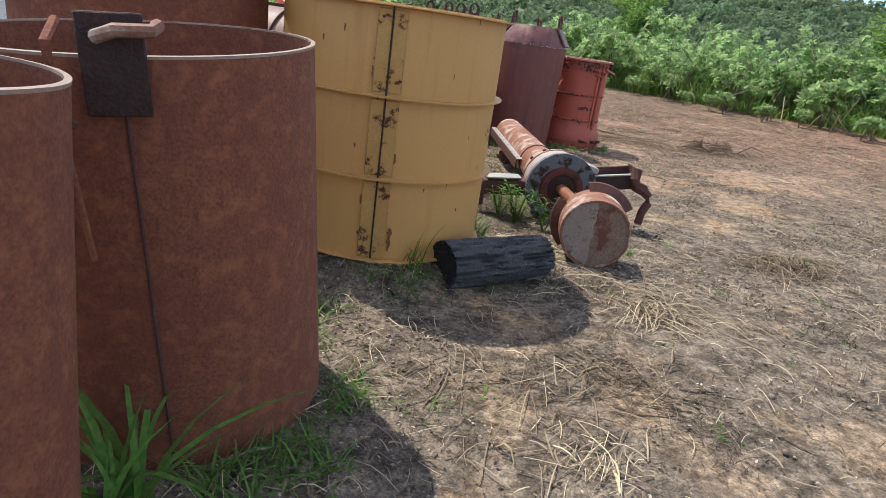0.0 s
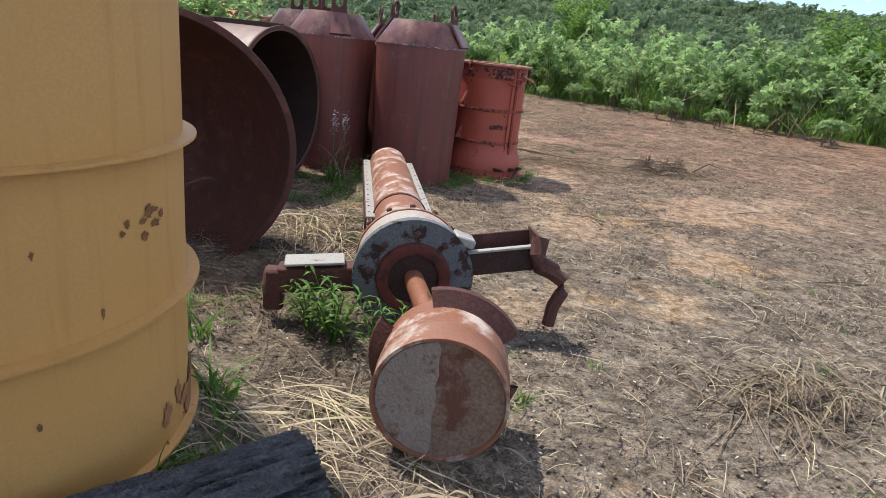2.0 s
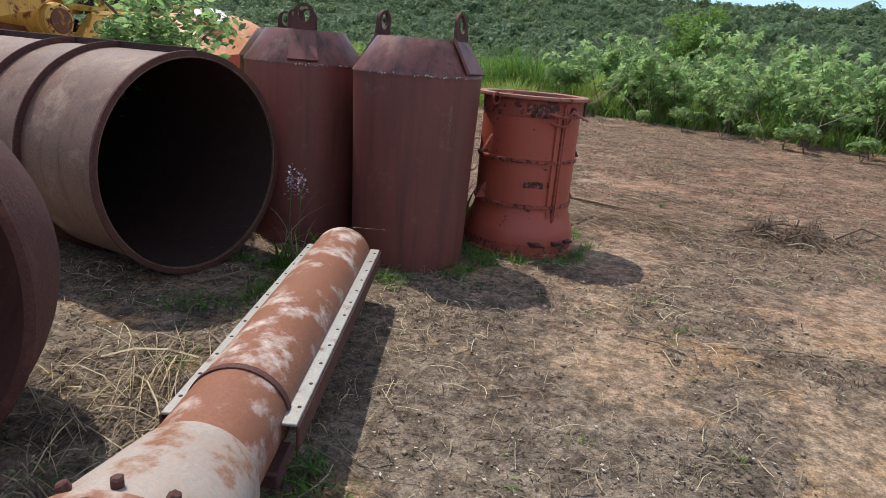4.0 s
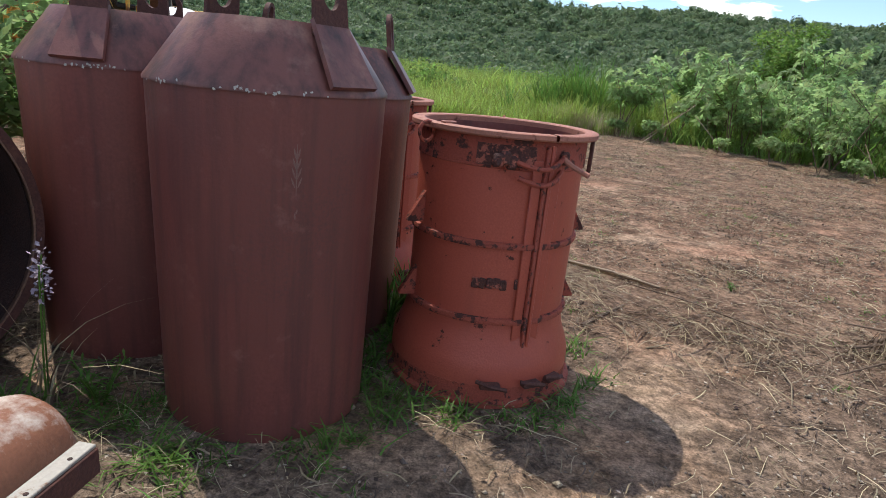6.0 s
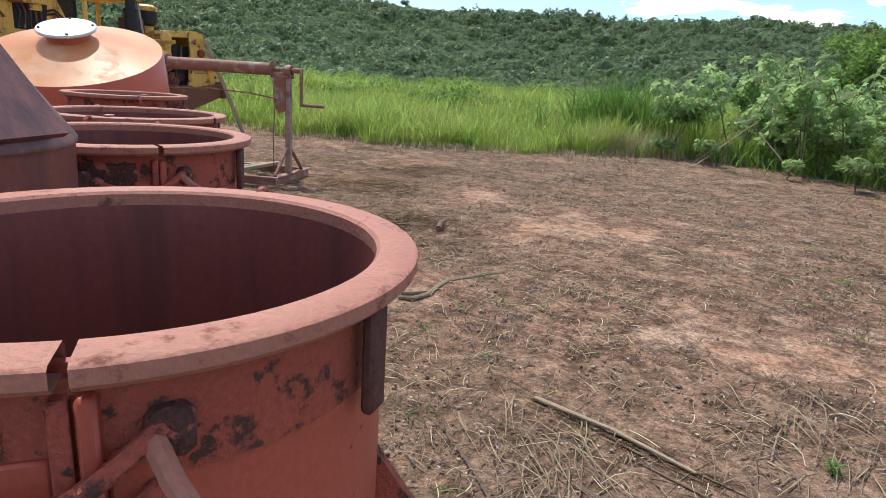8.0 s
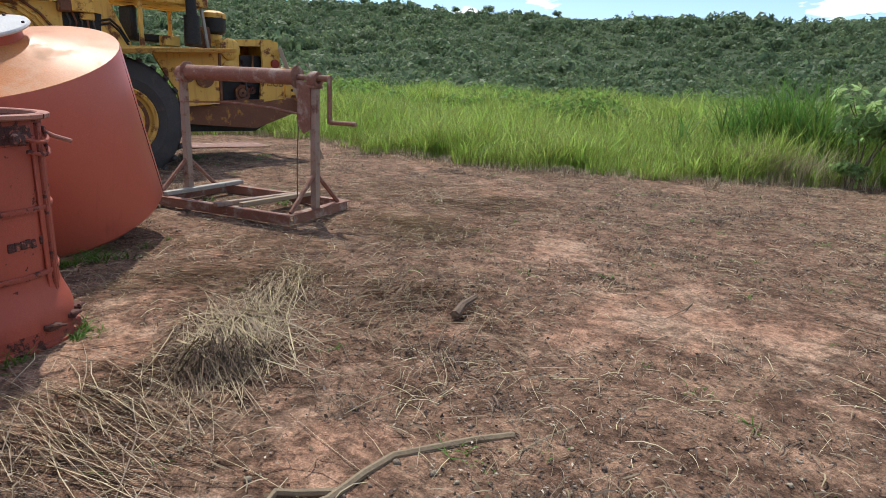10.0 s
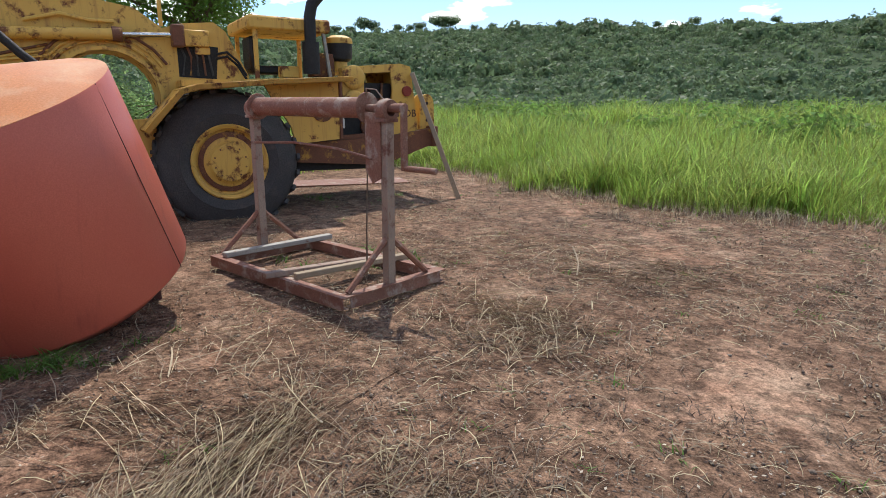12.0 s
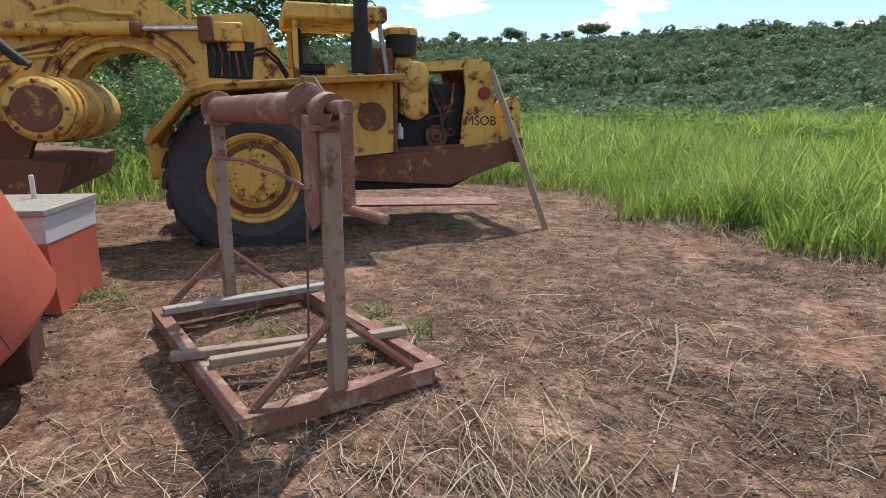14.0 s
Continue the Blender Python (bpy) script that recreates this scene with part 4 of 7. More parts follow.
# ---------- split concrete moulds ----------
def split_mould(x, y, spin, label):
    """A red split mould: flared foot, ribs, heavy rim, bolted seam with a swing latch."""
    t = thing("split_mould", pose(x, y, lie(x, y), 0, 0, spin), label, "steel mould", "red split moulds")
    r, h = 0.41, 1.31
    prof = [(0.478, 0.10), (0.476, 0.17), (0.462, 0.22), (0.43, 0.30), (r + 0.004, 0.37), (r, 0.42), (r, 0.8), (r, h - 0.02), (r - 0.012, h - 0.02), (r - 0.012, 0.40), (0.45, 0.2), (0.462, 0.10)]
    part("shell", lathe(prof, 72, closed=True, wobble=0.003, seed=x), ORANGE, t)
    part("foot_ring", lathe([(0.44, 0.0), (0.505, 0.0), (0.505, 0.022), (0.478, 0.03), (0.478, 0.105), (0.462, 0.11), (0.44, 0.1)], 72, closed=True), ORANGE_WORN, t, "flaking rusty foot ring")
    for z in (0.415, 0.79):
        part("rib", lathe([(r - 0.003, z - 0.018), (r + 0.016, z - 0.014), (r + 0.02, z), (r + 0.016, z + 0.014), (r - 0.003, z + 0.018)], 72, closed=True), ORANGE_WORN, t)
    part("worn_band", lathe([(r - 0.002, 1.14), (r + 0.006, 1.145), (r + 0.006, 1.275), (r - 0.002, 1.28)], 72, closed=True), ORANGE_WORN, t, "band of flaking paint under the rim")
    part("inner_wall", lathe([(r - 0.0135, h - 0.03), (r - 0.0135, 0.42), (0.448, 0.2), (0.46, 0.09)], 64), RUST_CONE, t, "dull brown inside")
    part("rim", lathe([(r - 0.014, h - 0.03), (0.455, h - 0.03), (0.463, h - 0.022), (0.463, h - 0.004), (0.458, h), (r - 0.008, h), (r - 0.014, h - 0.006)], 72, 1.0, 359.0, closed=True), ORANGE_RIM, t, "broad weathered rim")
    for s in (-1, 1):
        part("seam_flange", box(0.034, 0.02, h - 0.16, pose(r + 0.008, s * 0.0125, h / 2 + 0.03), 0.004), ORANGE_WORN if s < 0 else ORANGE, t)
        part("seam_web", box(0.012, 0.05, h - 0.40, pose(r + 0.004, s * 0.05, h / 2 + 0.08), 0.004), ORANGE, t)
    part("flaked_patch", lathe([(r - 0.001, 1.150), (r + 0.0075, 1.155), (r + 0.009, 1.20), (r + 0.0075, 1.25), (r - 0.001, 1.255)], 24, -46, -9, wobble=0.004, seed=x + 3), FLAKED, t, "dark flaked patch beside the latch")
    # swing latch over the seam
    g = Geo()
    arc = [(r + 0.012 + 0.055 * math.sin(math.pi * k), -0.17 + 0.25 * k, 1.185 + 0.03 * k * k - 0.03 * math.sin(math.pi * k)) for k in [i / 10 for i in range(11)]]
    tube(arc, 0.0115, 8, g)
    latch = part("latch_bow", g, ORANGE_WORN, t, "bent latch bar with worn paint")
    g = Geo()
    tube([(x0, y0 * 0.9, z0 - 0.07) for x0, y0, z0 in arc], 0.012, 8, g)
    part("latch_bow", g, ORANGE_WORN, t)
    g = Geo()
    tube([(r + 0.02, 0.07, 1.205), (r + 0.06, 0.09, 1.18), (r + 0.135, 0.13, 1.15)], 0.013, 8, g)
    part("latch_handle", g, ORANGE_RIM, latch, "short bar handle")
    for q in ((-0.19, 1.18), (0.085, 1.205), (-0.26, 1.19), (-0.225, 1.20)):
        part("lug_block", box(0.035, 0.05, 0.06, pose(r + 0.002, q[0], q[1]), 0.012), FLAKED, t, "flaked steel lug")
    for a in (-78, 150):
        ca, sa = math.cos(radians(a)), math.sin(radians(a))
        ring = [( (0.475 + 0.04 * math.cos(b)) * ca, (0.475 + 0.04 * math.cos(b)) * sa, h - 0.045 + 0.045 * math.sin(b)) for b in [i * 2 * math.pi / 16 for i in range(17)]]
        g = Geo()
        tube(ring, 0.009, 7, g)
        part("rim_ring", g, ORANGE_WORN, t, "lifting ring at the rim")
    for a, z in ((75, 0.80), (75, 0.42), (-88, 0.84), (-92, 0.45)):
        m = Matrix.Rotation(radians(a), 4, "Z")
        part("side_fin", prism([(r - 0.01, 0.15), (r + 0.085, 0.0), (r + 0.085, -0.014), (r - 0.01, -0.02)], 0.03, m @ pose(0, 0, z)), ORANGE_WORN, t)
    m = Matrix.Rotation(radians(50), 4, "Z")
    part("hinge_strap", box(0.02, 0.045, 0.16, m @ pose(r + 0.03, 0, h - 0.11), 0.006), RUST_DARK, t, "dark hinge strap")
    rr = random.Random(3)
    a0 = -38.0
    for k in range(7):
        w = rr.uniform(1.6, 3.0)
        if k != 5:
            mm = Matrix.Rotation(radians(a0), 4, "Z")
            g = box(0.014, 0.034, 0.050, mm @ pose(r + 0.003, 0, 0.600 + rr.uniform(-0.008, 0.008), rr.uniform(-14, 14)), 0.006)
            part("raised_letter", g, FLAKED, t, "worn raised letter, unreadable")
        a0 += w + 2.6
    for a in (-22, 3, 20):
        mm = Matrix.Rotation(radians(a), 4, "Z")
        g = box(0.05, 0.10, 0.03, mm @ pose(0.49, 0, 0.115), 0.008)
        tube([mm @ Vector(p) for p in ((0.5, -0.07, 0.14), (0.53, 0.0, 0.13), (0.5, 0.08, 0.10))], 0.010, 6, g)
        part("foot_clamp", g, RUST_DARK, t, "rusty foot clamp")
    part("loose_tab", box(0.075, 0.03, 0.008, Matrix.Rotation(radians(-70), 4, "Z") @ pose(0.40, 0, h + 0.005), 0.002), ORANGE_RIM, t)
    return t


SEAM = facing(1.72, 9.89, 2.027, 9.529)
split_mould(1.72, 9.89, SEAM, "red oxide steel mould with flaking rim and latch")
split_mould(0.55, 10.98, SEAM + 20, "red oxide steel mould with flaking rim and latch")
split_mould(-0.2, 11.75, SEAM + 60, "red oxide steel mould with flaking rim and latch")
split_mould(-1.69, 13.09, SEAM + 95, "red steel mould with a flared foot, open on top")


# ---------- leaning red tank ----------
def red_tank():
    n = Vector((0.1846, -0.3313, 0.9253))
    top = Vector((-3.43, 14.07, 1.638))
    L, r = 1.42, 0.862
    foot = top - n * L
    base = Vector((foot.x, foot.y, lie(foot.x, foot.y)))
    t = thing("leaning_tank", Matrix.Translation(base), "large round red tank leaning on its bottom edge", "tank")
    m = Matrix.Translation(foot - base) @ n.to_track_quat("Z", "Y").to_matrix().to_4x4()
    part("shell", lathe([(0.001, -0.14), (r * 0.80, -0.12), (r - 0.01, 0.0), (r, 0.02), (r, L * 0.5), (r, L - 0.01), (r - 0.006, L)], 80, m=m, wobble=0.006), TANK, t)
    part("lid", lathe([(r - 0.004, L - 0.006), (r - 0.004, L), (0.26, L + 0.15), (0.25, L + 0.155), (0.001, L + 0.158)], 80, m=m), TANK_TOP, t, "faded orange conical lid")
    part("neck", lathe([(0.20, L + 0.10), (0.20, L + 0.24), (0.001, L + 0.24)], 40, m=m), TANK, t, "short red filler neck")
    part("hatch_cover", lathe([(0.001, L + 0.24), (0.27, L + 0.24), (0.28, L + 0.255), (0.27, L + 0.27), (0.15, L + 0.275), (0.001, L + 0.278)], 48, m=m), WHITE, t, "chalky white round hatch cover")
    for a in (20, 100, 200, 290):
        part("hatch_bolt", cyl(0.012, 0.05, 8, m @ pose(0.24 * math.cos(radians(a)), 0.24 * math.sin(radians(a)), L + 0.235)), RUST_PLATE_SHADE, t)
    for a in (22, 112):
        g = Geo()
        tube([m @ Vector(((r + 0.001) * math.cos(radians(a)), (r + 0.001) * math.sin(radians(a)), L * i / 5)) for i in range(6)], 0.004, 5, g)
        part("weld_seam", g, RUST_DARK, t)
    part("prop_block", box(0.5, 0.4, 0.5, pose(-0.25, 0.42, 0.25), 0.01), RUST_DARK, t, "dark block under the raised edge")


red_tank()


def cut_box():
    """A painted sheet-metal trough, white above and red below."""
    t = thing("metal_trough", pose(-5.47, 14.93, lie(0, 15), 0, 0, -16.6), "red and white sheet-metal box with a pale lid", "metal box")
    part("body", prism([(-0.45, 0.0), (0.36, 0.0), (0.45, 0.58), (-0.45, 0.58)], 0.7), TANK, t, "red lower sides")
    part("white_side", prism([(-0.455, 0.58), (0.455, 0.58), (0.47, 0.79), (-0.47, 0.79)], 0.71), WHITE, t, "white painted upper sides")
    part("lid", box(0.98, 0.76, 0.05, pose(0, 0, 0.815), 0.006), PALE_STEEL, t, "scuffed pale lid")
    part("handle", cyl(0.02, 0.2, 10, pose(-0.2, 0, 0.835)), WHITE, t)


cut_box()


# ---------- hammer pipe, cap and log ----------
def hammer_pipe():
    a = radians(-6)
    fl = Vector((0.94, 5.23, 0.0))
    ax = Vector((math.sin(a), math.cos(a), 0.0))
    t = thing("flanged_pipe", Matrix.Translation(fl) @ ax.to_track_quat("Y", "Z").to_matrix().to_4x4(),
              "worn orange pipe with a grey bolted flange lying on soil", "machine pipe")
    z0 = 0.31

    def along(s):
        return pose(0, s, z0, -90, 0, 0)
    # the flange is flat at its foot
    out = []
    for i in range(40):
        b = 2 * math.pi * i / 40
        rr = 0.31 if math.sin(b) > -0.75 else 0.31 * 0.75 / max(0.75, -math.sin(b))
        out.append((rr * math.cos(b), max(-0.285, rr * math.sin(b))))
    part("flange_plate", prism(out, 0.05, pose(0, 0, z0)), GREYPAINT, t, "grey painted flange plate")
    part("flange_back", prism([(x * 0.94, z * 0.94) for x, z in out], 0.06, pose(0, 0.055, z0)), PIPE_PALE, t)
    part("hub_ring", lathe([(0.13, 0), (0.185, 0), (0.195, 0.02), (0.185, 0.05), (0.15, 0.055), (0.13, 0.045)], 40, m=pose(0, 0.0, z0, 90, 0, 0), closed=True), HUB_RED, t, "dark maroon worn hub ring")
    part("hub_core", lathe([(0.001, 0.030), (0.09, 0.030), (0.11, 0.034), (0.14, 0.028), (0.14, 0)], 32, m=pose(0, 0, z0, 90, 0, 0)), RUST_PLATE_SHADE, t, "dark recessed hub")
    for k in range(9):
        b = radians(40 * k + 12)
        part("flange_bolt", cyl(0.016, 0.03, 6, pose(0.235 * math.cos(b), -0.02, z0 + 0.235 * math.sin(b), 90, 0, 0)), RUST_DARK, t)
    part("housing", lathe([(0.285, 0.08), (0.285, 0.26), (0.275, 0.30), (0.20, 0.66), (0.185, 0.70)], 48, m=along(0)), PIPE_PALE, t, "pale scuffed conical housing")
    part("housing_band", lathe([(0.284, 0.25), (0.292, 0.25), (0.292, 0.275), (0.284, 0.275)], 48, m=along(0), closed=True), PIPE, t)
    part("pipe", lathe([(0.185, 0.69), (0.18, 0.70), (0.175, 2.86), (0.16, 2.90), (0.001, 2.90)], 48, m=along(0), wobble=0.003), PIPE, t, "orange pipe with scuffed white patches")
    part("collar", lathe([(0.178, 1.02), (0.186, 1.02), (0.186, 1.05), (0.178, 1.05)], 48, m=along(0), closed=True), RUST_DARK, t)
    for k in range(5):
        b = radians(38 + 26 * k)
        part("housing_bolt", cyl(0.016, 0.03, 6, pose(0.27 * math.cos(b), 0.31, z0 + 0.27 * math.sin(b), 0, 90 - math.degrees(b), 0)), RUST_DARK, t)
    for s in (-1, 1):
        rail = part("side_rail", box(0.06, 1.95, 0.012, pose(s * 0.20, 1.92, z0 + 0.03), 0.003), PALE_STEEL, t, "pale perforated side rail")
        part("rail_web", box(0.012, 1.95, 0.09, pose(s * 0.232, 1.92, z0 - 0.02), 0.003), RUST_DARK, rail)
        # Thin black discs on the solid rail give the shade of its holes.
        for k in range(12):
            part("rail_hole", cyl(0.008, 0.003, 8, pose(s * 0.21, 1.05 + k * 0.16, z0 + 0.0345), bevel=0.001), RUST_PLATE_SHADE, rail)
    # left arm
    arm = part("side_arm", box(0.42, 0.12, 0.13, pose(-0.47, 0.09, z0 - 0.06, 0, -4, 0), 0.008), RUST_DARK, t, "rusty side arm")
    part("arm_plate", box(0.30, 0.15, 0.014, pose(-0.50, 0.09, z0 + 0.03, 0, -4, 3), 0.003), PALE_STEEL, arm, "pale top plate")
    part("arm_tip", box(0.10, 0.10, 0.22, pose(-0.70, 0.08, z0 - 0.13), 0.015), RUST_DARK, arm)
    # right channel arm with hook
    ch = part("channel_arm", box(0.40, 0.012, 0.13, pose(0.46, 0.03, z0 + 0.10, 0, -9, 0), 0.003), RUST_PLATE_SHADE, t, "dark steel channel arm")
    part("channel_back", box(0.40, 0.012, 0.17, pose(0.46, 0.20, z0 + 0.12, 0, -9, 0), 0.003), RUST_DARK, ch)
    part("channel_floor", box(0.40, 0.17, 0.012, pose(0.46, 0.115, z0 + 0.08, 0, -9, 0), 0.003), RUST_PLATE_SHADE, ch)
    part("channel_lip", box(0.38, 0.035, 0.014, pose(0.45, 0.03, z0 + 0.165, 0, -9, 0), 0.003), PALE_STEEL, ch, "pale worn edge")
    part("channel_end", box(0.014, 0.20, 0.19, pose(0.655, 0.115, z0 + 0.16, 0, -9, 0), 0.004), RUST_DARK, ch)
    hook = [(0.655, 0.03, z0 + 0.24), (0.64, 0.0, z0 + 0.16), (0.665, -0.01, z0 + 0.09), (0.73, -0.02, z0 + 0.07), (0.785, -0.02, z0 + 0.03), (0.80, -0.02, z0 - 0.04), (0.765, -0.02, z0 - 0.12), (0.755, -0.02, z0 - 0.23)]
    g = Geo()
    tube(hook, 0.046, 8, g, 0.036)
    box(0.12, 0.07, 0.09, pose(0.70, -0.01, z0 + 0.09, 0, 20, 0), 0.015, g)
    part("hook", g, RUST_DARK, t, "bent rusty steel hook")
    g = Geo()
    tube([(0, -0.02, z0), (0.03, -0.4, z0 - 0.01), (0.09, -0.86, z0 - 0.03)], 0.05, 16, g)
    part("rod", g, ROD, t, "orange rod leading to the cap")
    for p, q in (((0.24, 0.02, 0.16), (0.30, -0.02, 0.12)),):
        part("arm_block", box(0.11, 0.12, 0.05, pose(0.25, 0.05, z0 + 0.20, 0, 18, 0), 0.008), PALE_STEEL, t, "pale clamp block")
    part("cradle", box(0.3, 0.2, 0.1, pose(0, 2.4, 0.075), 0.01), RUST_DARK, t)
    part("cradle", box(0.3, 0.2, 0.07, pose(0, 1.1, 0.06), 0.01), RUST_DARK, t)


hammer_pipe()


def drive_cap():
    f = Vector((math.sin(radians(186)), math.cos(radians(186)), 0))
    c = Vector((1.06, 4.17, 0.0))
    t = thing("drive_cap", Matrix.Translation(c), "short rusty orange steel drum with a flat end lying on soil", "steel drum")
    m = Matrix.Translation((0, 0, 0.255)) @ (-f).to_track_quat("Z", "Y").to_matrix().to_4x4()
    r = 0.25
    part("barrel", lathe([(r - 0.015, 0.012), (r - 0.012, 0.0), (r, 0.0), (r, 0.12), (r + 0.004, 0.125), (r + 0.004, 0.14), (r, 0.145), (r, 0.34), (0.001, 0.34)], 56, m=m), PIPE, t, "orange rusted barrel")
    part("end_face", lathe([(0.001, 0.008), (0.03, 0.012), (r - 0.014, 0.012)], 48, m=m), surface("cement_crusted_steel", (0.24, 0.15, 0.10), (0.30, 0.22, 0.17), 7, 0.9, 0, 0.4, 70, (0.14, 0.06, 0.04), 0.56, 6), t, "cement-stained flat end")
    crust = [((r - 0.02) * math.cos(radians(a)), (r - 0.02) * math.sin(radians(a))) for a in range(96, 265, 8)]
    crust += [(-0.015 + 0.02 * noise.noise((k * 0.9, 0, 0)), -0.2 + 0.05 * k) for k in range(9)]
    part("cement_crust", prism(crust, 0.004, Matrix.Translation((0, 0, 0.255)) @ f.to_track_quat("-Y", "Z").to_matrix().to_4x4() @ pose(0, -0.006 + 0.018, 0)), surface("pale_cement_crust", (0.36, 0.29, 0.24), (0.28, 0.21, 0.17), 9, 0.95, 0, 0.5, 60, (0.16, 0.09, 0.06), 0.6, 12), t, "pale cement crust on half of the end")
    for a0 in (-8, 112, 232):
        part("wing_plate", lathe([(r - 0.01, 0.26), (r + 0.06, 0.30), (r + 0.065, 0.32), (r - 0.01, 0.29)], 14, a0 - 38, a0 + 38, m=m, closed=True), RUST_DARK, t, "curved rusty wing plate")


drive_cap()


def charred_log():
    a, b = Vector((0.01, 3.41, 0.155)), Vector((0.66, 3.88, 0.14))
    d = b - a
    t = thing("charred_log", Matrix.Translation((a.x, a.y, 0)), "short charred black log with deep cracked bark", "log")
    m = Matrix.Translation((0, 0, a.z)) @ d.to_track_quat("Z", "Y").to_matrix().to_4x4()
    n, seg, L = 26, 72, d.length
    verts, faces = [], []
    for i in range(n + 1):
        z = L * i / n
        for k in range(seg):
            u = 2 * math.pi * k / seg
            plate = noise.noise((math.cos(u) * 4.2, math.sin(u) * 4.2, z * 1.6 + 4))
            crack = abs(noise.noise((math.cos(u) * 6.5 + 9, math.sin(u) * 6.5, z * 2.2)))
            r = 0.153 + 0.014 * plate - 0.034 * max(0, 0.14 - crack) / 0.14 - 0.012 * (z / L) + 0.005 * noise.noise((u * 9, z * 14, 1))
            e = 0.02 * noise.noise((math.cos(u) * 3, math.sin(u) * 3, 8.0)) if i in (0, n) else 0
            verts.append((r * math.cos(u), r * math.sin(u), z + e))
    for i in range(n):
        for k in range(seg):
            k2 = (k + 1) % seg
            faces.append((i * seg + k, i * seg + k2, (i + 1) * seg + k2, (i + 1) * seg + k))
    part("bark", Geo().add(verts, faces, m), CHAR, t, smooth=25)
    part("cut_end", lathe([(0.001, 0.028), (0.05, 0.026), (0.085, 0.03), (0.122, 0.022), (0.14, 0.006), (0.15, 0.0)], 40, m=m, wobble=0.012), CHAR_END, t, "burnt hollowed end")
    part("cut_end", lathe([(0.122, L - 0.005), (0.06, L + 0.012), (0.001, L + 0.01)], 40, m=m, wobble=0.008), CHAR_END, t, "burnt ragged end")


charred_log()


# ---------- hand winch ----------
def winch():
    A, Bp, Lp = Vector((-2.42, 16.15)), Vector((-2.74, 17.31)), Vector((-4.42, 15.80))
    ux, uy = (Lp - A), (Bp - A)
    lx, ly = ux.length, uy.length
    rz = math.degrees(math.atan2(-ux.y, -ux.x))
    z = lie(-3.4, 16.5)
    t = thing("hand_winch", pose(A.x, A.y, z, 0, 0, rz), "rusty hand winch frame with a drum and a crank", "winch")
    # local: x from the left side (-lx) to the front corner (0); y away
    for nm, sx, sy, px, py in (("sill_beam", lx, 0.09, -lx / 2, 0.045), ("sill_beam", lx, 0.09, -lx / 2, ly - 0.045), ("cross_beam", 0.10, ly - 0.18, -0.05, ly / 2), ("cross_beam", 0.10, ly - 0.18, -lx + 0.05, ly / 2)):
        g = box(sx, sy, 0.012, pose(px, py, 0.116), 0.002)
        box(sx if sx > sy else 0.012, 0.012 if sx > sy else sy, 0.09, pose(px if sx > sy else px + 0.04, py - 0.038 if sx > sy else py, 0.064), 0.002, g)
        box(sx if sx > sy else 0.03, 0.03 if sx > sy else sy, 0.012, pose(px, py, 0.026), 0.002, g)
        part(nm, g, WINCH, t)
    yp = ly * 0.46
    for k, px in enumerate((-0.06, -lx + 0.06)):
        post = part("post", box(0.075, 0.085, 1.33, pose(px, yp, 0.12 + 0.665), 0.006), WINCH_POST, t, "pale worn upright post")
        for s in (-1, 1):
            g = Geo()
            tube([(px, yp + s * 0.45, 0.13), (px, yp + s * 0.03, 0.50)], 0.026, 6, g)
            part("brace", g, WINCH, t, "diagonal rusty brace")
        part("bearing", lathe([(0.045, -0.05), (0.085, -0.05), (0.095, 0), (0.085, 0.05), (0.045, 0.05)], 24, m=pose(px, yp, 1.53, 0, 90, 0), closed=True), WINCH, t, "rusty bearing housing")
        part("bearing_plate", box(0.10, 0.16, 0.03, pose(px, yp, 1.455), 0.005), WINCH, post)
    part("gusset", prism([(-0.02, 1.50), (-0.20, 1.52), (-0.20, 1.05), (-0.12, 0.95), (-0.02, 1.0)], 0.014, pose(-0.06, yp - 0.05, 0)), WINCH, t, "rusty side plate")
    part("cable_drum", cyl(0.085, lx - 0.42, 32, pose(-lx + 0.12, yp, 1.55, 0, 90, 0)), WINCH, t, "long rusty winding drum")
    for px in (-lx + 0.13, -0.30):
        part("drum_flange", cyl(0.125, 0.016, 32, pose(px, yp, 1.55, 0, 90, 0)), WINCH, t)
    part("axle", cyl(0.03, 0.42, 16, pose(-0.30, yp, 1.55, 0, 90, 0)), WINCH, t)
    part("crank_boss", cyl(0.035, 0.13, 16, pose(0.02, yp, 1.55, 0, 90, 0)), WINCH, t)
    part("crank_arm", box(0.03, 0.06, 0.50, pose(0.13, yp, 1.32), 0.006), WINCH, t, "crank arm hanging down")
    part("crank_handle", cyl(0.024, 0.34, 12, pose(0.13, yp, 1.09, 0, 90, 0)), WINCH, t, "bare crank handle")
    g = Geo()
    tube([(-lx + 0.06, yp - 0.05, 1.20), (-lx * 0.6, yp - 0.07, 1.235), (-lx * 0.3, yp - 0.07, 1.21), (-0.18, yp - 0.06, 1.15)], 0.012, 6, g)
    part("tie_rod", g, WINCH, t, "bent thin tie rod")
    g = Geo()
    tube([(-0.27, yp - 0.03, 1.46), (-0.25, yp - 0.05, 1.0), (-0.262, yp - 0.06, 0.6), (-0.25, yp - 0.08, 0.14)], 0.007, 6, g)
    part("hanging_rope", g, TWIG, t, "thin hanging rope")
    g = Geo()
    tube([(-0.30, yp, 1.64), (-0.24, yp - 0.05, 1.70), (-0.16, yp - 0.02, 1.69), (-0.10, yp, 1.62)], 0.006, 6, g)
    part("wire_end", g, WINCH_POST, t, "loose wire end")


winch()


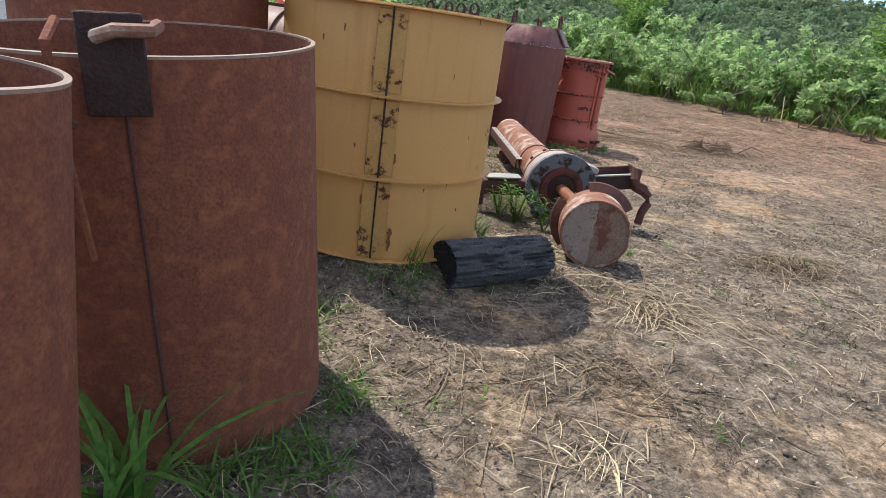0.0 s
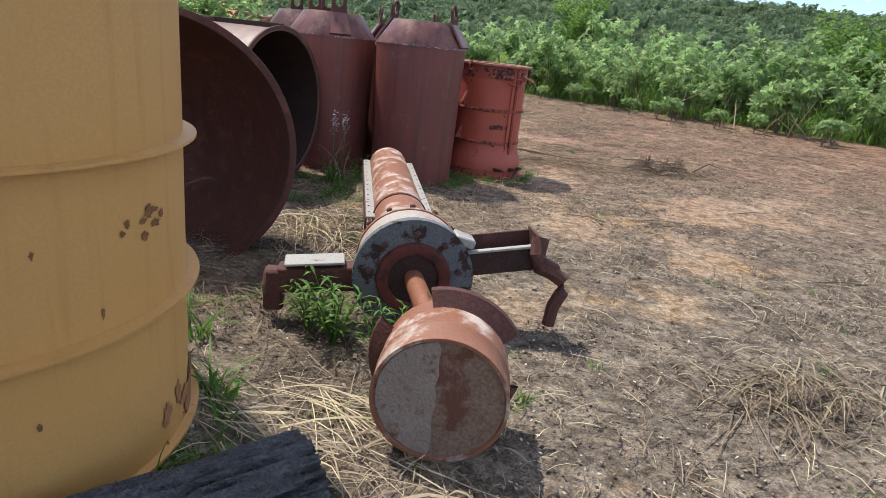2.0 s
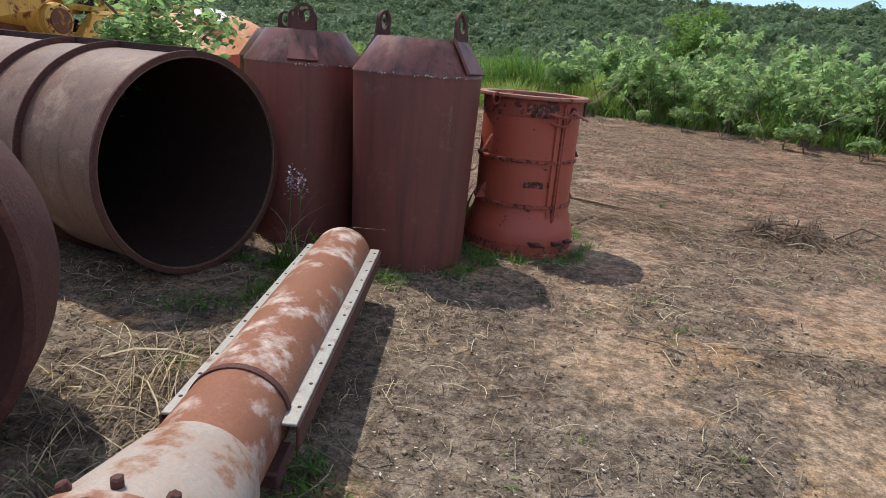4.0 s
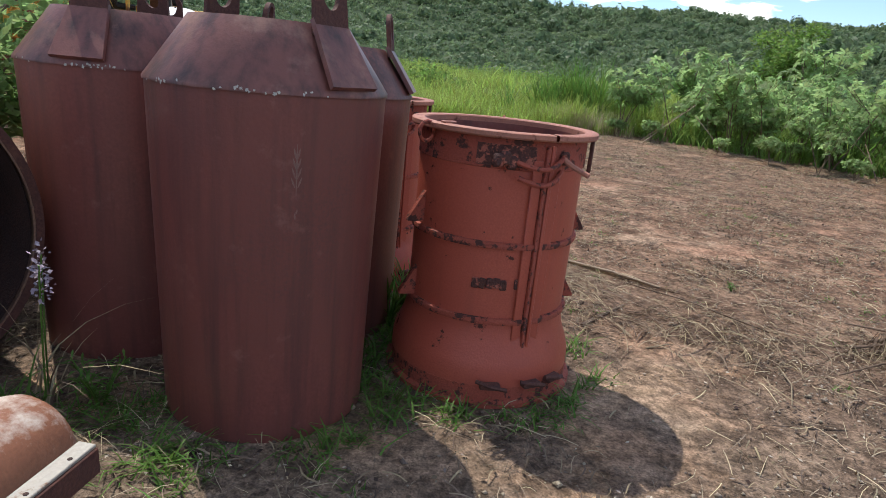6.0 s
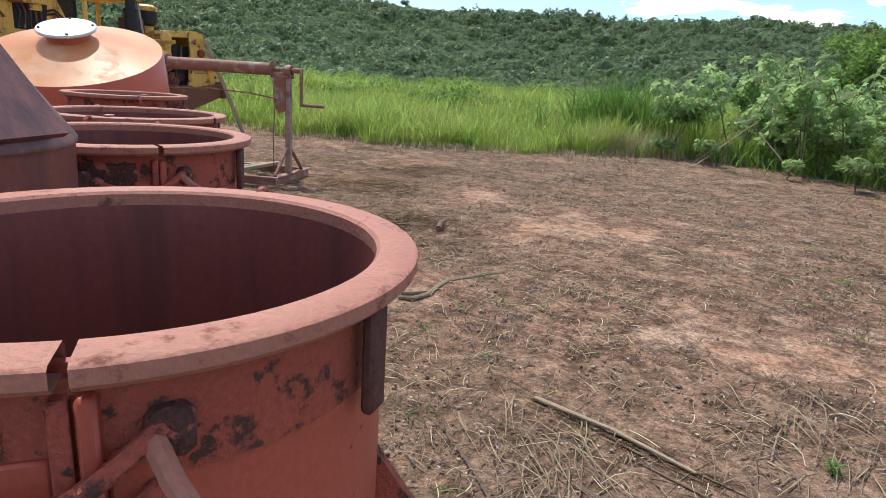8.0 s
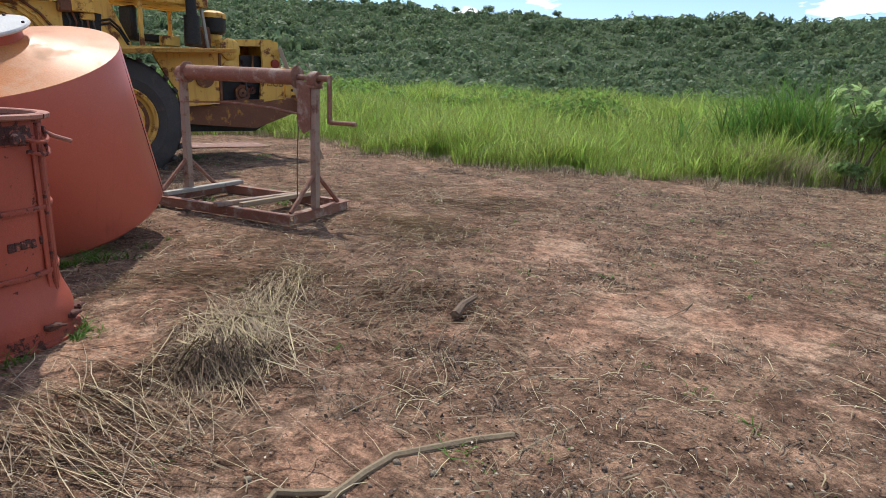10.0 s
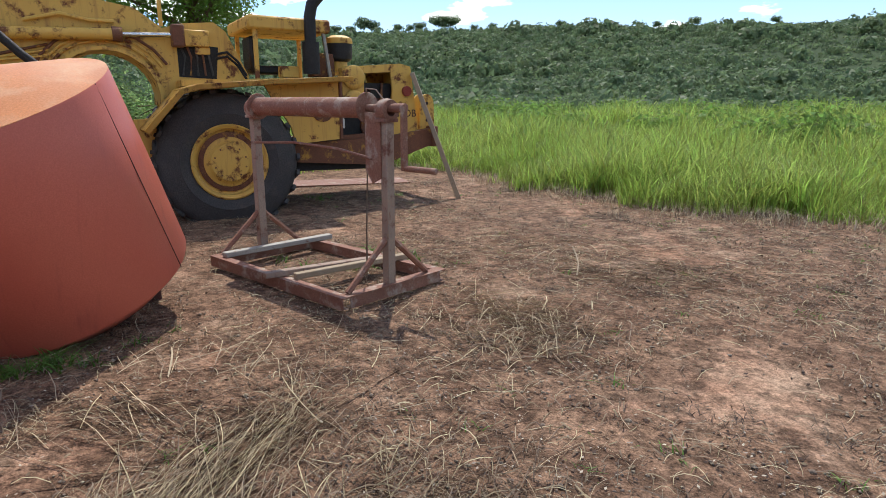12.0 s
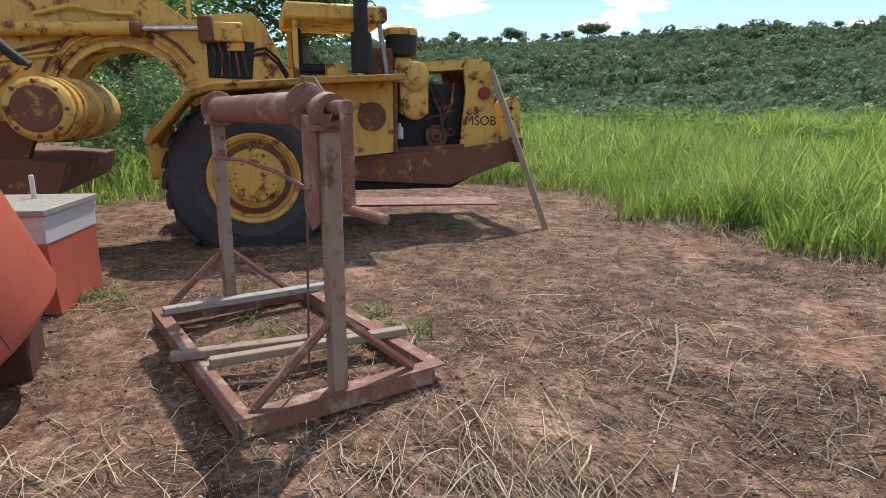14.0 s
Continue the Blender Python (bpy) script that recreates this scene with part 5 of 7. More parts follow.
def batten(p, q, zz, w, material, label):
    a, b = Vector((*p, zz)), Vector((*q, zz))
    t = thing("timber_batten", Matrix.Translation(a.lerp(b, 0.5)) @ pose(0, 0, 0, 0, 0, math.degrees(math.atan2(b.y - a.y, b.x - a.x))), label, "plank", "battens on the winch")
    part("board", box((b - a).length, w, 0.05, None, 0.006), material, t)


Z = lie(-3.4, 16.5)
batten((-4.24, 15.88), (-4.42, 17.12), Z + 0.149, 0.085, PALE_STEEL, "pale worn batten lying across the winch frame")
batten((-3.14, 16.10), (-3.17, 17.30), Z + 0.149, 0.07, WOOD, "pale sun-bleached batten lying across the winch frame")
batten((-3.32, 15.90), (-3.24, 17.05), Z + 0.149, 0.08, WINCH_POST, "dark weathered batten lying across the winch frame")


# ---------- motor scraper ----------
def machine_wheel(parent, x, spin=0):
    m = pose(x, 0, 0.83, 0, 90, 0)
    w, r = 0.62, 0.975
    prof = [(0.50, 0.06), (0.58, 0.012), (0.64, 0.0), (0.655, -0.008), (0.67, 0.0), (0.84, 0.015), (0.92, 0.06), (r - 0.03, 0.10), (r - 0.02, w / 2), (r - 0.03, w - 0.10), (0.92, w - 0.06), (0.84, w - 0.015), (0.67, w), (0.655, w + 0.008), (0.64, w), (0.58, w - 0.012), (0.50, w - 0.06)]
    tyre = part("tyre", lathe(prof, 72, m=m @ pose(0, 0, -w)), RUBBER, parent, "large worn black tyre")
    lug = mesh_of("tread_lug", box(0.05, 0.085, 0.27, None, 0.008), RUBBER)
    for k in range(26):
        for s in (0, 1):
            o = new("tread_lug", lug)
            o.parent = tyre
            o.matrix_basis = m @ pose(0, 0, -w) @ Matrix.Rotation(2 * math.pi * k / 26 + s * math.pi / 26, 4, "Z") @ pose(r - 0.02, 0, 0.15 if s == 0 else w - 0.15) @ Matrix.Rotation(radians(24 if s == 0 else -24), 4, "X")
    rim = part("rim", lathe([(0.50, 0.0), (0.52, 0.03), (0.50, 0.045), (0.46, 0.02), (0.45, -0.05), (0.42, -0.07), (0.36, -0.075), (0.34, -0.03), (0.30, -0.02), (0.27, 0.015), (0.255, 0.03), (0.10, 0.04), (0.001, 0.042)], 64, m=m @ pose(0, 0, -0.06)), MACHINE, parent, "yellow wheel rim with rust")
    part("bolt_ring", lathe([(0.345, -0.045), (0.41, -0.058), (0.41, -0.045), (0.345, -0.03)], 48, m=m @ pose(0, 0, -0.06), closed=True), MACHINE_RUST, rim)
    for k in range(18):
        a = 2 * math.pi * k / 18
        part("wheel_nut", cyl(0.016, 0.03, 6, m @ pose(0.378 * math.cos(a), 0.378 * math.sin(a), -0.11)), MACHINE_RUST, rim)
    for k in range(10):
        a = 2 * math.pi * k / 10
        part("hub_bolt", cyl(0.012, 0.02, 6, m @ pose(0.215 * math.cos(a), 0.215 * math.sin(a), -0.028)), MACHINE_RUST, rim)


def scraper():
    t = thing("motor_scraper", pose(-6.85, 16.93, lie(0, 17) - 0.05, 0, 0, -8.05), "old yellow motor scraper with peeling paint and rust", "earthmover")
    machine_wheel(t, 0.0)
    machine_wheel(t, -1.75)
    SIDE = pose(0, 0, 0, 0, 0, 90)   # outline x -> machine y, thickness across

    def slab(name, outline, x, depth, mat, label="", parent=None):
        return part(name, prism(outline, depth, pose(x, 0, 0) @ SIDE), mat, parent or t, label)
    # chassis and bumper
    slab("chassis_rail", [(0.75, 0.78), (2.45, 0.66), (3.40, 0.98), (3.42, 1.24), (2.6, 1.12), (0.75, 1.02)], -0.42, 0.16, MACHINE_RUST, "rusty chassis rail")
    slab("chassis_rail", [(0.75, 0.78), (2.45, 0.66), (3.40, 0.98), (3.42, 1.24), (2.6, 1.12), (0.75, 1.02)], -1.95, 0.16, MACHINE_RUST)
    part("front_bumper", box(1.75, 0.12, 0.34, pose(-1.18, 3.40, 1.10), 0.02), MACHINE_RUST, t, "rusty front bumper")
    slab("belly_pan", [(0.3, 0.62), (2.5, 0.60), (3.0, 0.85), (0.3, 0.95)], -1.18, 1.4, BLACK, "black belly pan")
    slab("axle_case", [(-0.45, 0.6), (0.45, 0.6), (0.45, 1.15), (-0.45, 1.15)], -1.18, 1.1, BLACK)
    # fender and side panel
    def strip(pts, w, th):
        g = Geo()
        for (y0, z0), (y1, z1) in zip(pts, pts[1:]):
            ln, an = math.hypot(y1 - y0, z1 - z0), math.degrees(math.atan2(z1 - z0, y1 - y0))
            box(w, ln + th * 0.8, th, pose(0, (y0 + y1) / 2, (z0 + z1) / 2, an, 0, 0), 0.008, g)
        return g
    for x in (-0.36, -2.02):
        part("fender", strip([(-1.02, 1.28), (-0.60, 1.76), (-0.40, 1.82), (0.50, 1.90), (1.66, 1.97)], 0.72, 0.07), MACHINE, t, "yellow fender over the wheel")
    slab("side_panel", [(0.98, 1.04), (1.66, 1.10), (1.68, 1.96), (0.55, 1.90), (0.72, 1.60), (0.92, 1.30)], -0.22, 0.05, MACHINE, "yellow side panel with a round cover")
    part("round_cover", cyl(0.17, 0.03, 32, pose(-0.19, 1.40, 1.53, 0, 90, 0)), MACHINE_RUST, t, "rusty round cover")
    part("panel_edge", box(0.07, 0.05, 0.86, pose(-0.21, 1.69, 1.53), 0.008), MACHINE_RUST, t)
    slab("rear_step", [(-1.12, 0.82), (-0.86, 0.82), (-0.86, 1.42), (-1.12, 1.40)], -0.5, 0.3, MACHINE, "yellow bracket behind the wheel")
    slab("deck", [(-0.5, 1.84), (1.9, 1.95), (1.9, 2.02), (-0.5, 1.92)], -1.18, 1.7, MACHINE)
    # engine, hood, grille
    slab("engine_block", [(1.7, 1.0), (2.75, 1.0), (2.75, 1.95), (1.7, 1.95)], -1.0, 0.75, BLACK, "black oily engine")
    slab("hood_top", [(2.0, 2.08), (2.95, 2.14), (3.02, 2.22), (2.85, 2.26), (2.0, 2.19)], -1.0, 1.02, MACHINE, "yellow engine hood")
    slab("grille_side", [(2.62, 1.12), (3.16, 1.20), (3.02, 2.22), (2.66, 2.18), (2.70, 1.85), (2.66, 1.5)], -0.50, 0.05, MACHINE, "yellow front cowl side")
    slab("grille_side", [(2.62, 1.12), (3.16, 1.20), (3.02, 2.22), (2.66, 2.18), (2.70, 1.85), (2.66, 1.5)], -1.50, 0.05, MACHINE)
    part("front_grille", box(1.0, 0.06, 1.02, pose(-1.0, 3.07, 1.70, 8, 0, 0), 0.01), MACHINE, t)
    slab("cowl_lower", [(1.72, 1.06), (2.66, 1.10), (2.66, 1.18), (1.72, 1.14)], -0.46, 0.1, MACHINE_RUST)
    part("headlamp", cyl(0.08, 0.06, 20, pose(-0.48, 2.94, 1.83, 0, 90, 0)), surface("red_lamp_glass", (0.30, 0.04, 0.02), (0.22, 0.03, 0.02), 8, 0.4, 0, 0.1), t, "dull red round lamp")
    for y, z, r in ((1.98, 2.02, 0.18), (1.98, 1.66, 0.17)):
        can = part("filter_housing", lathe([(r, -0.2), (r, 0.0), (r - 0.02, 0.02), (r * 0.6, 0.03), (0.001, 0.032)], 36, m=pose(-0.34, y, z, 0, 90, 0)), MACHINE, t, "round yellow filter housing")
    slab("filter_box", [(1.80, 1.56), (2.16, 1.56), (2.16, 2.16), (1.80, 2.16)], -0.46, 0.16, MACHINE)
    part("aircleaner_neck", cyl(0.12, 0.2, 24, pose(-0.72, 1.90, 2.12)), MACHINE, t)
    ac = part("air_cleaner", lathe([(0.14, 2.26), (0.19, 2.30), (0.20, 2.40), (0.20, 2.55)], 36, m=pose(-0.72, 1.90, 0)), BLACK, t, "dark ribbed air cleaner bowl")
    part("air_cleaner_cap", lathe([(0.205, 2.53), (0.21, 2.56), (0.20, 2.61), (0.12, 2.65), (0.001, 2.66)], 36, m=pose(-0.72, 1.90, 0)), MACHINE, ac, "yellow domed cap")
    g = Geo()
    tube([(-0.36, 1.32, 2.05), (-0.36, 1.32, 2.50)], 0.125, 18, g)
    ex = part("muffler", g, BLACK, t, "black rusty muffler")
    g = Geo()
    tube([(-0.36, 1.32, 2.48), (-0.36, 1.32, 2.85), (-0.36, 1.36, 3.02), (-0.36, 1.48, 3.16)], 0.085, 16, g)
    part("exhaust_pipe", g, BLACK, ex, "black exhaust stack with a bent end")
    part("tool_box", box(0.3, 0.34, 0.34, pose(-0.75, 1.60, 2.20), 0.01), MACHINE_RUST, t, "rusty instrument box")
    # cab canopy
    part("canopy", box(1.35, 1.22, 0.19, pose(-1.1, 1.05, 2.74), 0.03), MACHINE, t, "dented yellow canopy roof")
    for x, y in ((-0.52, 0.56), (-1.68, 0.56), (-1.68, 1.56)):
        part("canopy_post", box(0.06, 0.06, 0.72, pose(x, y, 2.30), 0.006), MACHINE, t)
    part("windscreen_post", box(0.05, 0.05, 0.74, pose(-0.52, 1.62, 2.32, 8, 0, 0), 0.006), PALE_STEEL, t, "pale screen post")
    part("seat", box(0.5, 0.5, 0.12, pose(-1.15, 0.85, 2.12), 0.03), BLACK, t)
    part("seat_back", box(0.5, 0.1, 0.5, pose(-1.15, 0.62, 2.35), 0.03), BLACK, t)
    part("fuel_cap_box", box(0.22, 0.26, 0.16, pose(-0.62, 1.05, 2.08), 0.01), MACHINE, t)
    # gooseneck
    arch = [(-0.72, 1.50)]
    for k in range(15):
        b = radians(-10 + 200 * k / 14)
        arch.append((-1.36 + 0.64 * math.cos(b), 1.70 + 0.60 * math.sin(b)))
    top = [(-2.9, 1.55), (-4.2, 1.5), (-4.2, 2.7), (-3.0, 3.25), (-2.2, 3.25), (-1.5, 2.95), (-0.95, 2.86), (-0.62, 2.62), (-0.35, 2.70), (0.06, 2.74), (0.22, 2.62), (0.52, 2.00), (0.40, 1.86), (-0.62, 1.74)]
    outline = [(-0.62, 1.50)] + arch[1:] + [(-1.86, 1.34), (-1.98, 1.26), (-2.25, 1.30), (-2.5, 1.42)] + top
    slab("gooseneck_plate", outline, -0.86, 0.05, MACHINE, "yellow gooseneck plate arched over the hitch")
    slab("gooseneck_plate", outline, -1.50, 0.05, MACHINE)
    n = len(arch) - 1
    rib = []
    for k, (y0, z0) in enumerate(arch[1:]):
        out = Vector((y0 + 1.36, z0 - 1.70)).normalized() * 0.05
        rib += [(-0.75, y0, z0), (-1.61, y0, z0), (-1.61, y0 + out.x, z0 + out.y), (-0.75, y0 + out.x, z0 + out.y)]
    quads = [(4 * k + i, 4 * k + (i + 1) % 4, 4 * k + 4 + (i + 1) % 4, 4 * k + 4 + i) for k in range(n - 1) for i in range(4)]
    part("arch_flange", Geo().add(rib, quads), MACHINE, t, "curved flange under the arch")
    # Black slab stands in for a shaded opening; the plate behind is solid.
    rec = slab("hitch_recess", [(-0.45, 1.98), (0.05, 1.96), (0.10, 2.40), (-0.45, 2.44)], -0.845, 0.04, BLACK, "black slab for the shade of an opening, with hoses")
    for k in range(5):
        g = Geo()
        tube([(-0.815, -0.42 + 0.09 * k, 2.42), (-0.78, -0.36 + 0.08 * k, 2.25), (-0.80, -0.40 + 0.10 * k, 2.0)], 0.016, 6, g)
        part("hose", g, MACHINE_RUST if k % 2 else RUBBER, rec)
    part("valve_block", box(0.08, 0.2, 0.1, pose(-0.80, -0.12, 2.34), 0.01), MACHINE, rec)
    # engine fittings in the open bay
    for y, z, r, mat in ((2.32, 1.28, 0.15, MACHINE_RUST), (2.46, 1.62, 0.10, RUST_DARK), (2.28, 1.80, 0.07, RUST_PLATE_SHADE), (2.52, 1.34, 0.07, RUST_DARK)):
        part("pulley", lathe([(0.02, 0.05), (r * 0.5, 0.04), (r * 0.6, 0.015), (r * 0.9, 0.03), (r, 0.045), (r, -0.05)], 28, m=pose(-0.60, y, z, 0, 90, 0)), mat, t, "oily engine pulley")
    for y0, z0, y1, z1, mat in ((2.22, 1.95, 2.42, 1.20, RUBBER), (2.56, 1.95, 2.40, 1.45, MACHINE_RUST), (2.18, 1.5, 2.6, 1.62, RUBBER), (2.2, 1.16, 2.62, 1.12, MACHINE_RUST)):
        g = Geo()
        tube([(-0.60, y0, z0), (-0.55, (y0 + y1) / 2 + 0.05, (z0 + z1) / 2), (-0.60, y1, z1)], 0.022, 7, g)
        part("engine_pipe", g, mat, t)
    part("white_bottle", lathe([(0.001, 0), (0.045, 0), (0.05, 0.02), (0.05, 0.13), (0.02, 0.17), (0.02, 0.2), (0.001, 0.2)], 16, m=pose(-0.46, 1.80, 1.25)), WHITE, t, "small white plastic bottle on the side")
    bracket = [(3.36 + 0.13 * math.cos(radians(b)), 1.62 + 0.17 * math.sin(radians(b))) for b in range(0, 181, 20)] + [(3.22, 1.2), (3.5, 1.2)]
    tow = slab("tow_bracket", bracket, -0.55, 0.05, MACHINE, "yellow drilled bracket on the bumper")
    slab("tow_bracket", bracket, -0.80, 0.05, MACHINE)
    # Pin holes are black discs, coloured for the shade in them.
    for z in (1.36, 1.5, 1.64):
        part("pin_hole", cyl(0.028, 0.012, 12, pose(-0.53, 3.36, z, 0, 90, 0)), RUST_PLATE_SHADE, tow, "dark disc for the shade in a pin hole")
    # steering cylinder and lines
    g = Geo()
    tube([(-0.74, -3.1, 2.42), (-0.74, -1.14, 2.50)], 0.075, 18, g)
    jack = part("steering_cylinder", g, MACHINE, t, "yellow hydraulic cylinder")
    g = Geo()
    tube([(-0.74, -1.14, 2.50), (-0.74, -0.50, 2.525)], 0.033, 14, g)
    part("piston_rod", g, CHROME, jack, "bright steel piston rod")
    part("rod_end", box(0.16, 0.17, 0.30, pose(-0.74, -0.44, 2.52), 0.02), MACHINE_RUST, jack, "rusty rod end")
    part("rod_bracket", box(0.14, 0.34, 0.22, pose(-0.78, -0.20, 2.50), 0.015), MACHINE, jack)
    part("gland", cyl(0.095, 0.12, 20, pose(-0.74, -1.12, 2.50, 90, 0, 0)), MACHINE_RUST, jack)
    for dz, dx in ((0.0, 0.0), (0.07, -0.01), (0.14, 0.0)):
        path = [(-0.815 + dx, -2.6, 2.12 + dz * 0.4), (-0.815, -1.98, 2.20 + dz)]
        for k in range(9):
            b = radians(160 - 130 * k / 8)
            path.append((-0.815 + dx, -1.36 + (0.74 + dz) * math.cos(b), 1.72 + (0.70 + dz) * math.sin(b)))
        g = Geo()
        tube(path, 0.02, 7, g)
        part("hydraulic_line", g, MACHINE if dz < 0.1 else MACHINE_RUST, t, "hydraulic line following the arch")
    g = Geo()
    tube([(-0.80, -2.2, 2.62), (-0.78, -1.8, 2.72), (-0.78, -1.5, 2.66), (-0.78, -1.2, 2.66)], 0.025, 7, g)
    part("hydraulic_line", g, MACHINE, t)
    for dz in (0.0, 0.06):
        g = Geo()
        tube([(-0.83, 0.05, 2.30 - dz), (-0.83, 0.22, 2.34 - dz), (-0.83, 0.36, 2.22 - dz), (-0.83, 0.48, 2.02 - dz)], 0.018, 7, g)
        part("hose", g, BLACK, t, "black rubber hose")
    part("marker_post", box(0.05, 0.05, 0.6, pose(-0.9, -0.62, 2.95), 0.006), MACHINE, t)
    # draft tube, arms and bowl
    dt = part("draft_tube", cyl(0.30, 2.4, 40, pose(-2.0, -1.95, 1.60, 0, 90, 0), bevel=0.04), MACHINE, t, "thick yellow cross tube")
    for x in (-1.5, -0.1, 0.18):
        part("tube_ring", lathe([(0.30, 0), (0.325, 0), (0.325, 0.05), (0.30, 0.05)], 40, m=pose(x, -1.95, 1.60, 0, 90, 0), closed=True), MACHINE, dt)
    part("tube_sleeve", lathe([(0.30, -1.62), (0.345, -1.60), (0.35, -1.3), (0.345, -0.74), (0.30, -0.72)], 40, m=pose(0, -1.95, 1.60, 0, 90, 0)), MACHINE, dt, "yellow sleeve under the gooseneck")
    for k in range(8):
        b = 2 * math.pi * k / 8
        part("end_bolt", cyl(0.022, 0.03, 6, pose(0.395, -1.95 + 0.26 * math.cos(b), 1.60 + 0.26 * math.sin(b), 0, 90, 0)), MACHINE_RUST, dt)
    part("tube_end", cyl(0.22, 0.03, 32, pose(0.395, -1.95, 1.60, 0, 90, 0)), MACHINE_RUST, dt, "rusty end cap")
    slab("draft_arm", [(-2.35, 1.75), (-2.05, 2.0), (-3.0, 2.05), (-5.5, 1.25), (-5.6, 0.9), (-3.2, 1.55)], 0.25, 0.16, MACHINE, "yellow draft arm")
    g = Geo()
    tube([(0.1, -2.9, 2.75), (0.05, -2.5, 2.45), (0.1, -2.22, 2.15), (0.12, -2.05, 2.0)], 0.05, 10, g)
    part("hose", g, BLACK, t, "thick black hose")
    bowl = slab("bowl_apron", [(-5.9, 0.35), (-2.6, 0.45), (-1.95, 0.75), (-1.85, 1.05), (-2.6, 1.12), (-5.9, 1.3)], -1.2, 2.5, MACHINE_RUST, "dark rusty bowl apron")
    slab("bowl_arm", [(-2.9, 0.9), (-2.3, 0.95), (-2.1, 1.45), (-2.7, 1.5)], -0.2, 0.12, MACHINE_RUST, "", bowl)
    slab("bowl_side", [(-9.0, 0.35), (-5.2, 0.35), (-4.6, 1.2), (-4.9, 2.1), (-9.0, 2.4)], -0.05, 0.12, MACHINE, "yellow bowl side", bowl)
    slab("bowl_side", [(-9.0, 0.35), (-5.2, 0.35), (-4.6, 1.2), (-4.9, 2.1), (-9.0, 2.4)], -2.35, 0.12, MACHINE, "", bowl)
    slab("bowl_back", [(-9.0, 0.35), (-8.8, 0.35), (-8.8, 2.3), (-9.0, 2.3)], -1.2, 2.2, MACHINE, "", bowl)
    # owner's mark
    cu = bpy.data.curves.new("letters", "FONT")
    cu.body, cu.size, cu.extrude = "MSOB", 0.17, 0.001
    tmp = new("letters", cu)
    bpy.context.view_layer.update()
    me = bpy.data.meshes.new_from_object(tmp.evaluated_get(bpy.context.evaluated_depsgraph_get()))
    bpy.data.objects.remove(tmp)
    me.materials.append(RUST_PLATE_SHADE)
    o = new("stencilled_letters", me)
    o.parent = t
    o.matrix_basis = pose(-0.472, 2.68, 1.42, 90, 0, 90)
    tagged(o, "dark stencilled letters")


scraper()


def props():
    top, foot = Vector((-6.84, 19.98, 2.14)), Vector((-6.32, 20.58, lie(0, 20.5) - 0.03))
    d = top - foot
    t = thing("prop_pole", Matrix.Translation(foot), "weathered square timber propped against the machine's front", "pole")
    part("beam", box(0.075, 0.075, d.length, d.to_track_quat("Z", "Y").to_matrix().to_4x4() @ pose(0, 0, d.length / 2), 0.006), WOOD, t)
    t = thing("steel_plate", pose(-9.3, 20.0, lie(0, 20), 0, 0, 70), "flat rusty pink sheet lying behind the machine", "metal sheet")
    part("sheet", box(2.6, 0.9, 0.025, pose(0, 0, 0.0125), 0.004), WINCH, t)


props()


# ---------- ground litter ----------
def strips(px, py, length, width, az, bend, lift, z0=None):
    """Thin pieces lying on the soil, each of three short spans."""
    n = len(px)
    dx, dy = np.cos(az), np.sin(az)
    rows = []
    for k in range(4):
        t = k / 3 - 0.5
        s = bend * (t * t - 0.08)
        cx, cy = px + dx * length * t - dy * length * s, py + dy * length * t + dx * length * s
        cz = lie_np(cx, cy) + 0.012 + lift * (1 - 4 * t * t) if z0 is None else z0
        w = width * (1 - 0.5 * abs(t) * 2 * 0.6) * 0.5
        rows += [np.stack([cx - dy * w, cy + dx * w, cz], 1), np.stack([cx + dy * w, cy - dx * w, cz + width * 0.5], 1)]
    v = np.stack(rows, 1).reshape(-1, 3)
    base = (np.arange(n) * 8)[:, None]
    f = np.concatenate([base + np.array([2 * k, 2 * k + 1, 2 * k + 3, 2 * k + 2]) for k in range(3)], 0)
    return v, f


def scattered(n, r, dense=None):
    """Feet over the clearing, thicker where the noise is high and beside the path."""
    x, y = r.uniform(-9, 10, n * 3), r.uniform(0.4, 25.5, n * 3)
    keep = np.array([noise.noise((a * 0.55, b * 0.55, 9.0)) + 0.5 * noise.noise((a * 1.9, b * 1.9, 4.0)) for a, b in zip(x, y)])
    near = np.exp(-np.maximum(0, np.abs(x - 1.5) - 3.0) / 3.5)
    sand = np.array([bareness(a, b) for a, b in zip(x, y)])
    ok = (keep * 0.4 + 0.42 - sand + r.normal(0, 0.25, n * 3) > 0.0) & (r.random(n * 3) < 0.4 + 0.6 * near)
    x, y = x[ok][:n], y[ok][:n]
    edge = np.interp(x, np.arange(-30, 25, 0.5), [grass_edge(q) for q in np.arange(-30, 25, 0.5)])
    ok = (y < edge + 0.3)
    return x[ok], y[ok]


